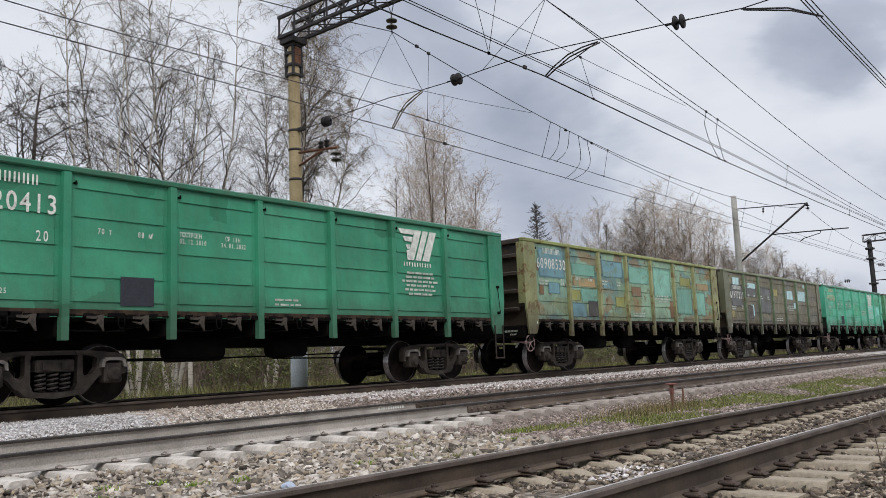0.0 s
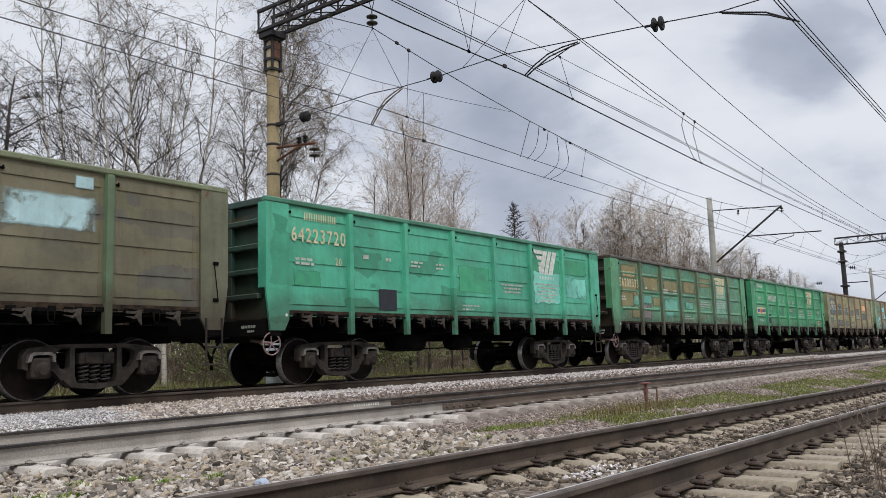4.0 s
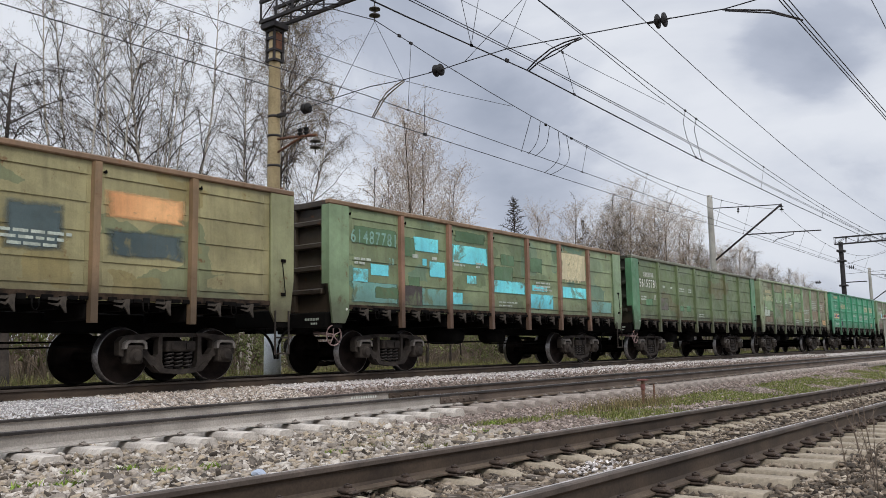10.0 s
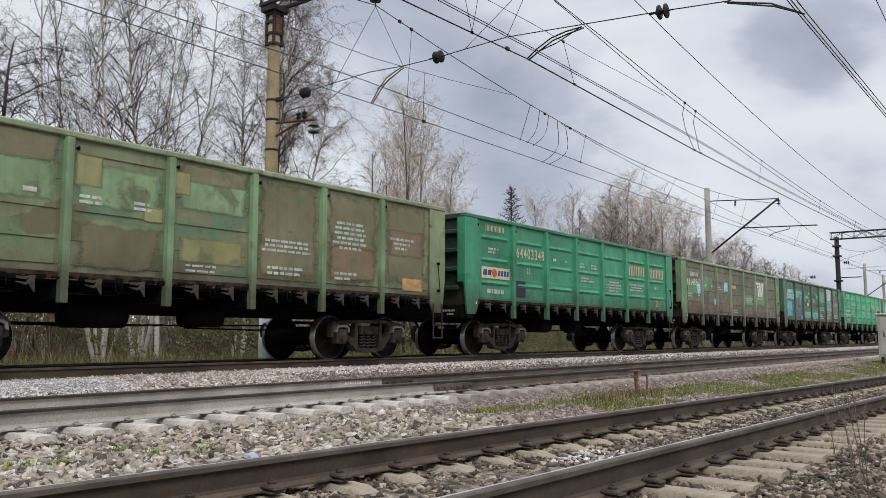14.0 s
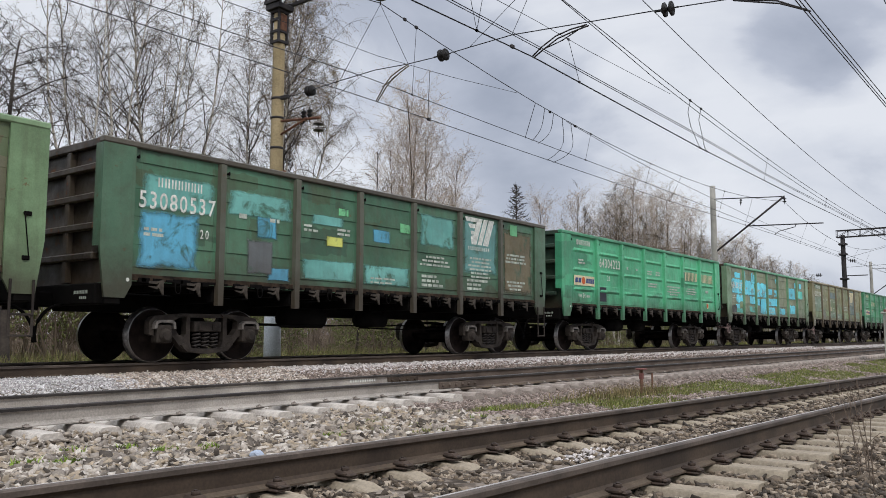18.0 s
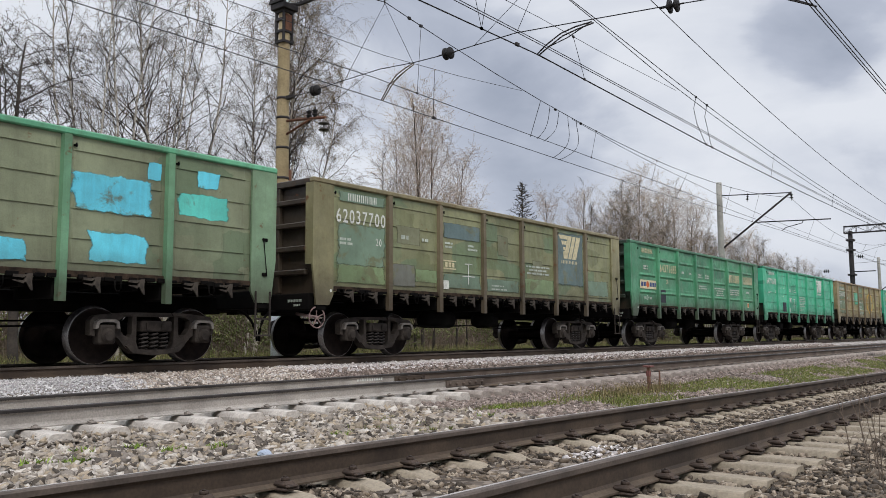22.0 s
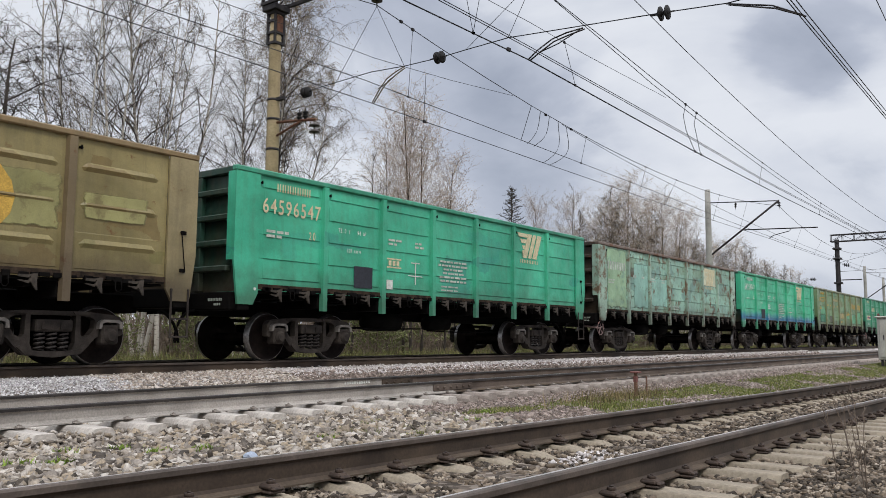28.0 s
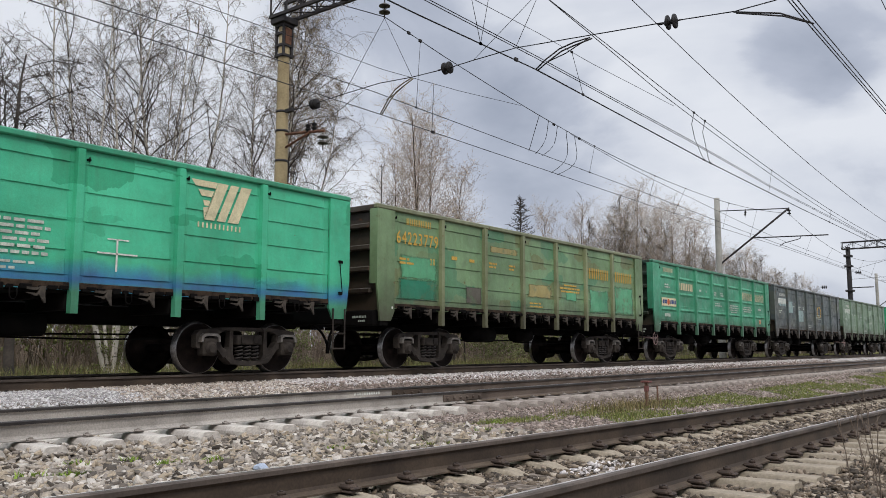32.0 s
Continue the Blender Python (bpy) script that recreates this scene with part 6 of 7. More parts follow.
    add_mark(w, "post_dot", quads("post_dot", dot, -1.521), WHITE)
    if k in NO_HANDWHEEL:
        for o in w.children:
            if o.name.split(".")[0] == "handbrake_wheel":
                bpy.data.objects.remove(o)
                break


def build_train():
    # end walls: rust and dirt, plus the wagon gap's shade put into the colour
    rusty_shaded_end = wagon_paint("rusty_shaded_end_paint", srgb(46, 38, 31), (srgb(36, 30, 25),), 0.2, 0.5, 3.3, 0.9)
    for k in range(-1, 26):
        beaded, body, pal, share, rust, dirt, *_ = LIVERIES[k]
        if beaded not in MODELS:
            MODELS[beaded] = w = wagon_model(bool(beaded))
        else:
            w = copy_thing(MODELS[beaded], pose(0, 0, 0))
        tagged(w, WORDS[k], "freight wagon", "wagons of the coal train")
        m = wagon_paint("wagon_enamel", srgb(*body), [srgb(*c) for c in pal], share, rust, k + 1.7, dirt, spray=srgb(42, 104, 178) if k == 20 else None)
        fm = wagon_paint("frame_enamel", srgb(*FRAMES[k]), (), 0, rust + 0.1, k + 5.1, dirt) if k in FRAMES else m
        tm = wagon_paint("chord_enamel", srgb(*TOPS.get(k, tuple(int(c * 0.82) for c in body))), (), 0, rust + 0.12, k + 9.1, 0.6)
        # body colour cut to a third: shade between wagons painted in, under dirt
        em = rusty_shaded_end if k in OLD else wagon_paint("shaded_end_enamel", srgb(*[int(c * 0.34) for c in body]), (), 0, rust + 0.25, k + 7.3, 1.0)
        cm = wagon_paint("corner_enamel", srgb(*CORNERS[k]), (), 0, rust + 0.1, k + 3.9, dirt) if k in CORNERS else fm
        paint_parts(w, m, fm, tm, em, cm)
        WAGONS.append((k, w))
    for k, w in WAGONS:
        dress(w, k)


build_train()


# ---- overhead line ----
PORTAL_X, MAST_Y = 14.11, 16.3


def tube_part(name, pts, r, mat, parent, label="", sides=6):
    bm = bmesh.new()
    add_tube(bm, pts, r, sides)
    return part(name, bm, mat, parent, label)


def discs(parent, p, d, n=2, r=0.135, step=0.15, mat=None, name="insulator", label="dark glazed disc insulators"):
    """A string of disc insulators from p along d."""
    p, d = Vector(p), Vector(d).normalized()
    bm = bmesh.new()
    for i in range(n):
        add_lathe(bm, ((0, 0.03), (0.02, 0.05), (0.04, r * 0.6), (0.065, r), (0.09, r), (0.085, r * 0.5), (0.12, 0.03)), (0, 0, i * step), "Z", 16)
    add_lathe(bm, ((-0.12, 0.015), (n * step + 0.08, 0.015)), (0, 0, 0), "Z", 6)
    m = Matrix.Translation(p) @ d.to_track_quat("Z", "Y").to_matrix().to_4x4()
    ob = part(name, bm, mat or INSUL, parent, label, m)
    return ob


def mast(x, y, top, conc, label, base_z=-0.3, sleeve=False, r0=0.20, r1=0.145):
    t = tagged(empty("catenary_mast", pose(x, y, base_z)), label, "catenary mast")
    h = top - base_z
    bm = bmesh.new()
    add_lathe(bm, [(0, r0)] + [(h * i / 8, r0 + (r1 - r0) * i / 8) for i in range(1, 9)], (0, 0, 0), "Z", 18)
    part("shaft", bm, conc, t, "spun concrete shaft")
    if sleeve:
        bm = bmesh.new()
        add_lathe(bm, ((0, 0.222), (1.75, 0.214), (1.77, 0.20), (1.77, 0.17)), (0, 0, 0), "Z", 20)
        part("base_sleeve", bm, PIPE, t, "pale grey base sleeve")
    return t, h


def truss(parent, x, y0, y1, z, mat, bay=0.62, hw=0.25, ht=0.56):
    """A box lattice beam across the tracks."""
    corners = [(x - hw, z), (x + hw, z), (x - hw, z + ht), (x + hw, z + ht)]
    for cx, cz in corners:
        bm = bmesh.new()
        add_box(bm, cx - 0.04, cx + 0.04, y1, y0, cz - 0.04, cz + 0.04)
        part("chord", bm, mat, parent)
    n = int((y0 - y1) / bay)
    bm = bmesh.new()
    add_box(bm, -0.02, 0.02, -0.02, 0.02, 0.04, ht - 0.04)
    post = mesh_of("lattice_post", bm, mat)
    bm = bmesh.new()
    add_tube(bm, [(0, 0, 0.03), (0, -bay, ht - 0.03)], 0.02, 4)
    diag = mesh_of("lattice_brace", bm, mat)
    bm = bmesh.new()
    add_tube(bm, [(-hw, 0, 0), (hw, -bay, 0)], 0.018, 4)
    flat = mesh_of("cross_brace", bm, mat)
    for i in range(n):
        y = y0 - bay * i
        for cx in (x - hw, x + hw):
            part("lattice_post", post, None, parent, at=pose(cx, y - 0.03, z))
            part("lattice_brace", diag, None, parent, at=pose(cx, y - 0.03, z) if i % 2 == 0 else pose(cx, y - bay - 0.03, z, 0, 0, 180))
        part("cross_brace", flat, None, parent, at=pose(x, y, z))


def build_portal():
    t, h = mast(PORTAL_X, MAST_Y, 9.55, POLE_CONC, "yellowed concrete catenary mast with a dark steel head, behind the train", -0.3, True)
    # steel head with cover plates
    bm = bmesh.new()
    add_box(bm, -0.26, 0.26, -0.26, 0.26, h - 0.10, h + 0.05, 0.01)
    part("head_plate", bm, DARK_STEEL, t, "dark steel bearing plate")
    for sx in (-1, 1):
        for sy in (-1, 1):
            bm = bmesh.new()
            add_box(bm, sx * 0.140 - 0.028, sx * 0.140 + 0.028, sy * 0.140 - 0.028, sy * 0.140 + 0.028, h - 0.98, h - 0.10)
            part("corner_angle", bm, DARK_STEEL, t)
    for z in (h - 1.0, h - 0.72, h - 0.40, h - 0.18):
        bm = bmesh.new()
        add_box(bm, -0.176, 0.176, -0.176, 0.176, z, z + 0.075, 0.006)
        part("strap", bm, DARK_STEEL, t)
    bm = bmesh.new()
    add_box(bm, -0.10, 0.10, -0.182, -0.150, h - 0.66, h - 0.22, 0.006)
    part("cover_plate", bm, RUSTARM, t, "rusty cover plate")
    for z in (6.55, 7.07, 5.75, 4.95):
        bm = bmesh.new()
        rr = 0.20 - 0.055 * (z + 0.3) / 9.85 + 0.012
        add_lathe(bm, ((z - 0.03 + 0.3, rr), (z + 0.03 + 0.3, rr)), (0, 0, 0), "Z", 18)
        part("band", bm, DARK_STEEL, t)
    z = 7.07 + 0.3
    bm = bmesh.new()
    add_box(bm, -0.05, 0.05, -0.42, -0.12, z - 0.05, z + 0.05, 0.01)
    part("bracket", bm, DARK_STEEL, t)
    # rusty side bracket with pin insulators and a hanging string
    z = 6.45 + 0.3
    tube_part("side_arm", [(0, -0.15, z), (0, -1.05, z - 0.08), (0, -1.6, z - 0.14)], 0.035, RUSTARM, t, "rusty bracket arm")
    tube_part("arm_strut", [(0, -0.15, z - 0.35), (0, -1.05, z - 0.10)], 0.03, RUSTARM, t)
    for dy in (-1.0, -1.22):
        discs(t, (0, dy, z - 0.08), (0, 0, 1), 2, 0.075, 0.10, INSUL, "pin_insulator", "brown pin insulator")
    discs(t, (0, -1.55, z - 0.22), (0, 0, -1), 2, 0.14, 0.16, INSUL_PALE, "insulator", "weathered hanging disc insulators")
    bm = bmesh.new()
    add_box(bm, 0.12, 0.24, -0.12, 0.02, 5.0, 5.5, 0.02)
    part("junction_box", bm, RUSTARM, t)
    beam = tagged(empty("portal_beam", pose(0, 0, 0)), "dark steel lattice beam spanning all the tracks", "catenary beam")
    truss(beam, PORTAL_X, MAST_Y + 0.3, -2.6, 9.66, DARK_STEEL)
    m2, _ = mast(PORTAL_X, -2.3, 9.55, POLE_CONC, "plain concrete mast holding the lattice beam", -0.4)
    return t, beam


portal_mast, portal_beam = build_portal()


RUN = []


def wire(name, pts, r, label, mat=None):
    ob = tagged(tube_wire(name, pts, r, mat or WIRE), label, "overhead wire")
    RUN.append(ob)
    return ob


def tube_wire(name, pts, r, mat):
    bm = bmesh.new()
    add_tube(bm, pts, r, 5)
    return new(name, mesh_of(name, bm, mat))


def sagging(x0, x1, y0, y1, z0, z1, low, n=14):
    """A hanging wire between two supports that sags to about `low` midway."""
    out = []
    for i in range(n + 1):
        s = i / n
        dip = (z0 + z1) / 2 - low
        out.append((x0 + (x1 - x0) * s, y0 + (y1 - y0) * s, z0 + (z1 - z0) * s - 4 * dip * s * (1 - s)))
    return out


# train's track: contact wire, second wire above it, carrier and its lower branch
wire("contact_wire", [(-20, 12.9, 6.30), (PORTAL_X, 12.80, 6.39), (30, 12.95, 6.38), (46.85, 12.90, 6.44), (80, 13.2, 6.45), (150, 13, 6.4), (320, 13, 6.4)], 0.0101, "black contact wire over the train's track")
wire("contact_wire", [(-20, 13.0, 6.75), (6.5, 13.1, 6.86), (PORTAL_X, 13.05, 7.0), (22, 13.0, 6.90), (30, 12.95, 6.80), (40, 12.95, 6.64), (46.85, 12.9, 6.56), (80, 13.15, 6.48), (320, 13.05, 6.43)], 0.0101, "second contact wire lifted above the first")
carrier = [*sagging(-19, PORTAL_X, 12.72, 12.72, 8.8, 8.78, 7.6), *sagging(PORTAL_X, 46.85, 12.72, 12.40, 8.78, 8.25, 7.42)[1:], *sagging(46.85, 80.2, 12.40, 12.7, 8.25, 8.9, 7.2)[1:], *sagging(80.2, 113, 12.7, 12.5, 8.9, 8.5, 7.2)[1:]]
wire("carrier_wire", carrier, 0.0109, "dark carrier wire sagging between supports")
wire("carrier_wire", [(23.0, 12.66, 7.76), (26.5, 12.68, 7.50), (29.6, 12.70, 7.33), (35.9, 12.70, 7.07), (41.2, 12.72, 6.88), (46.85, 12.75, 6.76), (58, 12.85, 6.70), (80, 12.9, 6.72)], 0.0086, "lower carrier wire parting from the upper one")
wire("stitch_wire", [(8.0, 12.75, 7.3), (11.8, 12.75, 7.43), (PORTAL_X, 12.75, 7.48), (17.1, 12.75, 7.72), (20.15, 12.72, 8.03)], 0.007, "thin stitch wire at the support")
# middle track
for dz, dy in ((0.0, 0.0), (0.035, 0.07)):
    wire("contact_wire", [(-20, 8.7 + dy, 6.42 + dz), (10.3, 8.52 + dy, 6.50 + dz), (PORTAL_X, 8.48 + dy, 6.56 + dz), (23.5, 8.52 + dy, 6.42 + dz), (34, 8.55 + dy, 6.40 + dz), (47, 8.55 + dy, 6.44 + dz), (80, 8.5 + dy, 6.5 + dz), (320, 8.55, 6.5)], 0.0094, "black contact wire over dusty rails")
for dz in (0.0, 0.05):
    wire("contact_wire", [(-20, 8.5, 6.72 + dz), (PORTAL_X, 8.5, 6.81 + dz), (22.5, 8.5, 6.74 + dz), (30, 8.55, 6.64 + dz), (47, 8.5, 6.58 + dz), (80, 8.5, 6.66 + dz), (320, 8.55, 6.7)], 0.0086, "dark auxiliary wire above a contact wire")
mid_carrier = [*sagging(-50, PORTAL_X, 8.4, 8.4, 8.2, 8.2, 6.9), *sagging(PORTAL_X, 80.2, 8.4, 8.4, 8.25, 8.25, 6.78, 22)[1:]]
wire("carrier_wire", mid_carrier, 0.0101, "dark carrier wire sagging between portals")
wire("carrier_wire", [(x, y - 0.02, z - 0.17 * min(max((x - PORTAL_X - 1.0) / 4, 0.0), 1.0) - 0.02) for x, y, z in mid_carrier[14:]], 0.0094, "second strand of a dark carrier wire")
wire("stitch_wire", [(9, 8.45, 7.2), (PORTAL_X, 8.45, 7.34), (16.5, 8.45, 7.35), (21.2, 8.45, 7.48)], 0.006, "thin stitch wire at the support")
# feeder above, and the nearest track
wire("feeder_wire", [*sagging(-50, PORTAL_X, 7.6, 7.6, 9.0, 9.0, 7.4), *sagging(PORTAL_X, 80.2, 7.6, 7.6, 9.05, 9.05, 7.26, 22)[1:]], 0.0101, "single dark feeder wire")
for dy, dz in ((0.0, 0.0), (0.05, 0.0), (0.0, 0.12)):
    wire("contact_wire", [(-20, 3.0 + dy, 6.1 + dz), (PORTAL_X, 3.2 + dy, 6.22 + dz), (30, 3.15 + dy, 6.18 + dz), (47, 3.0 + dy, 6.05 + dz), (80, 2.7 + dy, 5.8 + dz), (200, 1.7, 5.4)], 0.0094, "black contact wire over brown rails")
wire("carrier_wire", sagging(PORTAL_X, 80.2, 3.0, 2.4, 9.0, 8.6, 6.6, 18), 0.0094, "dark carrier wire hung from the portal")
wire("carrier_wire", sagging(-50, PORTAL_X, 3.2, 3.0, 9.0, 9.0, 6.8, 12), 0.0094, "dark carrier wire hung from the portal")


def grip(host, x, y, z, k=1.0):
    """A small clamp on a wire."""
    bm = bmesh.new()
    add_box(bm, x - 0.045 * k, x + 0.045 * k, y - 0.022 * k, y + 0.022 * k, z - 0.032 * k, z + 0.032 * k, 0.008 * k)
    part("clamp", bm, DARK_STEEL, host)


def along(path, x):
    """The point of a wire at x."""
    for a, b in zip(path, path[1:]):
        if a[0] <= x <= b[0]:
            f = (x - a[0]) / (b[0] - a[0])
            return tuple(p + (q - p) * f for p, q in zip(a, b))
    return path[-1]


LOWER = [(-20, 12.9, 6.30), (PORTAL_X, 12.80, 6.39), (30, 12.95, 6.38), (46.85, 12.90, 6.44), (80, 13.2, 6.45)]
UPPER = [(6.5, 13.1, 6.86), (PORTAL_X, 13.05, 7.0), (22, 13.0, 6.90), (30, 12.95, 6.80), (40, 12.95, 6.64), (46.85, 12.9, 6.56), (80, 13.15, 6.48)]
for top, low, x, lean in ((carrier, UPPER, 15.45, 0.25), (carrier, UPPER, 24.6, 0.3), (carrier, UPPER, 29.4, 0.4), (carrier, LOWER, 32.4, -0.3), (carrier, LOWER, 37.5, 0.3), (carrier, LOWER, 41.5, 0.2),
                          (carrier, LOWER, 52, 0.1), (carrier, LOWER, 57, 0.1), (carrier, LOWER, 62, 0.1), (carrier, LOWER, 67, 0.1), (carrier, LOWER, 72, 0.1)):
    p, q = along(top, x), along(low, x + lean)
    d = wire("dropper", [p, q], 0.006, "thin vertical dropper between two wires")
    for e in (p, q):
        grip(d, *e, 0.8)
MID_LOW = [(-20, 8.7, 6.42), (10.3, 8.52, 6.50), (PORTAL_X, 8.48, 6.56), (23.5, 8.52, 6.42), (34, 8.55, 6.40), (47, 8.55, 6.44), (80, 8.5, 6.5)]
STITCH = [(9, 8.45, 7.2), (PORTAL_X, 8.45, 7.34), (16.5, 8.45, 7.35), (21.2, 8.45, 7.48)]
for top, x, lean in ((mid_carrier, 11.4, 0.7), (mid_carrier, 12.4, -0.3), (STITCH, 15.5, 0.55), (mid_carrier, 29.9, 0.0), (mid_carrier, 38.5, 0.3), (mid_carrier, 46, 0.2), (mid_carrier, 54, 0.2), (mid_carrier, 62, 0.2)):
    p, q = along(top, x), along(MID_LOW, x + lean)
    d = wire("dropper", [p, q], 0.006, "thin vertical dropper between two wires")
    for e in (p, q):
        grip(d, *e, 0.8)
wire("dropper", [(16.05, 12.75, 7.62), (16.1, 12.85, 6.39)], 0.006, "thin vertical dropper from a stitch wire")
# current jumpers between carrier and contact wires
for i in range(5):
    x = 21.1 + 0.55 * i
    zt = along(carrier, x)[2]
    yb, low = (13.045, 6.88) if i < 3 else (12.95, 6.40)
    out = (0.0, 0.22, 0.30, 0.55, 0.70)[i]
    pts = [(x + out * math.sin(math.pi * (s / 8) ** 1.2) - 0.16 * i * s / 8, 12.66 + (yb - 12.66) * s / 8, zt + (low - zt) * s / 8) for s in range(9)]
    wire("jumper_cable", pts, 0.010, "looped dark current jumper cable")
for i in range(2):
    x = 22.55 + 0.85 * i
    p, q = along(mid_carrier, x), along(MID_LOW, x + 1.0 - 0.35 * i)
    j = wire("jumper_cable", [p, (x - 0.08, 8.45, p[2] - 0.35), (x + 0.25, 8.5, 6.9), (x + 0.75 - 0.3 * i, 8.5, 6.52), q], 0.009, "looped dark current jumper cable")
    grip(j, *p)
    grip(j, *q)
# clamps gripping the wires
for host, x, y, z in ((0, 16.1, 12.82, 6.388), (4, 13.3, 8.49, 6.56), (2, 15.45, 12.71, along(carrier, 15.45)[2]), (2, 22.0, 12.68, along(carrier, 22.0)[2]), (2, 23.6, 12.66, along(carrier, 23.6)[2]), (2, 15.0, 12.71, along(carrier, 15.0)[2])):
    grip(RUN[host], x, y, z, 1.15)

# the fixing rope across the tracks with its insulators and steady arms
span = tagged(empty("cross_span", pose(PORTAL_X, 0, 0)), "cross-span rope with insulators and bent steady arms", "cross span")
rope = [(0, 16.1, 7.05), (0, 15.1, 7.08), (0, 14.07, 7.13), (0, 12.87, 7.17), (0, 11.84, 7.11), (0, 10.85, 7.10), (0, 10.11, 7.13), (0, 9.02, 7.16), (0, 7.26, 7.02), (0, 5.62, 6.89), (0, 4.46, 6.78), (0, 2.0, 6.85), (0, -2.1, 7.0)]
tube_part("rope", rope, 0.0105, WIRE, span, "stranded cross rope")
for y, z in ((15.22, 7.07), (10.97, 7.11), (5.76, 6.88)):
    discs(span, (0, y, z), (0, -1, -0.02), 2, 0.135, 0.13)
for pts, mat, label in (([(11.84, 7.08), (12.10, 6.99), (12.35, 6.88), (12.53, 6.72), (12.80, 6.40)], TANARM, "bent tan steady arm of twin rods"),
                        ([(7.26, 6.96), (7.62, 6.93), (7.95, 6.87), (8.29, 6.71), (8.50, 6.58)], DARK_STEEL, "bent dark steady arm of twin rods"),
                        ([(4.46, 6.76), (3.68, 6.52), (3.20, 6.25)], DARK_STEEL, "bent dark steady arm of twin rods")):
    for o in (-1, 1):
        n = len(pts) - 1
        tube_part("steady_arm", [(0.0, y + o * 0.022, z + o * 0.03 * (1 if 0 < i < n else 0.5)) for i, (y, z) in enumerate(pts)], 0.015, mat, span, label if o > 0 else "", 6)
tube_part("tension_link", [(0.1, 12.0, 7.08), (0.3, 12.6, 6.95), (0.4, 13.0, 6.88)], 0.012, WIRE, span)
tube_part("tension_link", [(0.1, 7.4, 7.0), (0.3, 8.0, 6.9), (0.4, 8.5, 6.85)], 0.012, WIRE, span)
for y, z in ((14.04, 7.13), (11.84, 7.1)):
    tube_part("stay_wire", [(0, 12.72, 8.75), (0, y, z)], 0.006, WIRE, span)
for y, z in ((10.11, 7.13), (9.02, 7.16)):
    tube_part("stay_wire", [(0, 8.4, 8.25), (0, y, z)], 0.006, WIRE, span)
for y in (12.72, 8.4, 7.6, 3.0):
    s = tagged(empty("hanger", pose(PORTAL_X, y, 0)), "suspension insulators hanging from the beam", "insulator string")
    zt = 8.83 if y > 10 else 8.3 if y > 8 else 9.05
    discs(s, (0, 0, zt + 0.30), (0, 0, -1), 2, 0.135, 0.16, INSUL_PALE if y > 10 else INSUL, "insulator", "two disc insulators")
    for dy in (-0.15, 0.15):
        tube_part("link", [(0, 0, zt + 0.38), (0, dy, 9.66)], 0.01, WIRE, s)


def cantilever_mast(x, y, top, label):
    t, h = mast(x, y, top, POLE_GREY, label, -0.3, False, 0.21, 0.155)
    k = top / 9.52

    def at(dy, z):
        return (0, dy, (z + 0.3) * k)

    tube_part("strut", [at(-0.12, 5.72), at(-3.95, 8.53)], 0.055, DARK_STEEL, t, "inclined steel strut")
    tube_part("tie", [at(-0.12, 8.75), at(-3.85, 8.52)], 0.03, DARK_STEEL, t)
    tube_part("register_tube", [at(-1.95, 7.04), at(-5.88, 6.89)], 0.035, DARK_STEEL, t)
    tube_part("steady_arm", [at(-4.5, 6.95), at(-4.45, 6.80), at(-3.6, 6.62), at(-3.38, 6.47)], 0.022, DARK_STEEL, t)
    discs(t, at(-1.6, 8.60), (0, 0.1, -1), 2, 0.07, 0.14)
    discs(t, at(-3.95, 8.45), (0, 0, -1), 2, 0.10, 0.15)
    return t


cantilever_mast(46.85, MAST_Y, 9.52, "grey concrete mast with a slanting cantilever, behind the train")
cantilever_mast(106.0, 18.7, 9.5, "grey concrete mast with a cantilever")
cantilever_mast(126.7, 20.1, 9.5, "weathered grey concrete mast with a cantilever")


def build_far_portal():
    X = 80.2
    t, h = mast(X, MAST_Y, 9.9, DARK_STEEL, "dark steel portal mast behind the train", -0.3, False, 0.22, 0.19)
    for z in (6.2, 8.4, 9.3):
        bm = bmesh.new()
        add_box(bm, -0.33, 0.33, -0.33, 0.33, z, z + 0.16, 0.02)
        part("band", bm, DARK_STEEL, t)
    discs(t, (0, -0.5, 7.9), (0, -1, -0.1), 3, 0.17, 0.16)
    discs(t, (0, 1.9, 6.7), (0, 1, 0), 3, 0.17, 0.16)
    tube_part("side_arm", [(0, -0.2, 6.55), (0, -1.9, 6.55)], 0.05, DARK_STEEL, t)
    b = tagged(empty("portal_beam"), "dark steel lattice beam far along the tracks", "catenary beam")
    truss(b, X, MAST_Y + 0.5, -3.0, 9.72, DARK_STEEL, 0.95, 0.25, 0.6)
    mast(X, -2.9, 9.6, POLE_CONC, "plain concrete mast holding a grey beam", -0.9)
    wire("cross_rope", [(X, 16.2, 7.8), (X, 13.0, 8.6), (X, 11.0, 9.6)], 0.014, "slack dark rope from mast to beam")
    wire("cross_rope", [(X, 16.2, 7.0), (X, 10, 7.2), (X, 3, 7.0), (X, -2.9, 7.1)], 0.014, "taut dark cross rope under a beam")


build_far_portal()


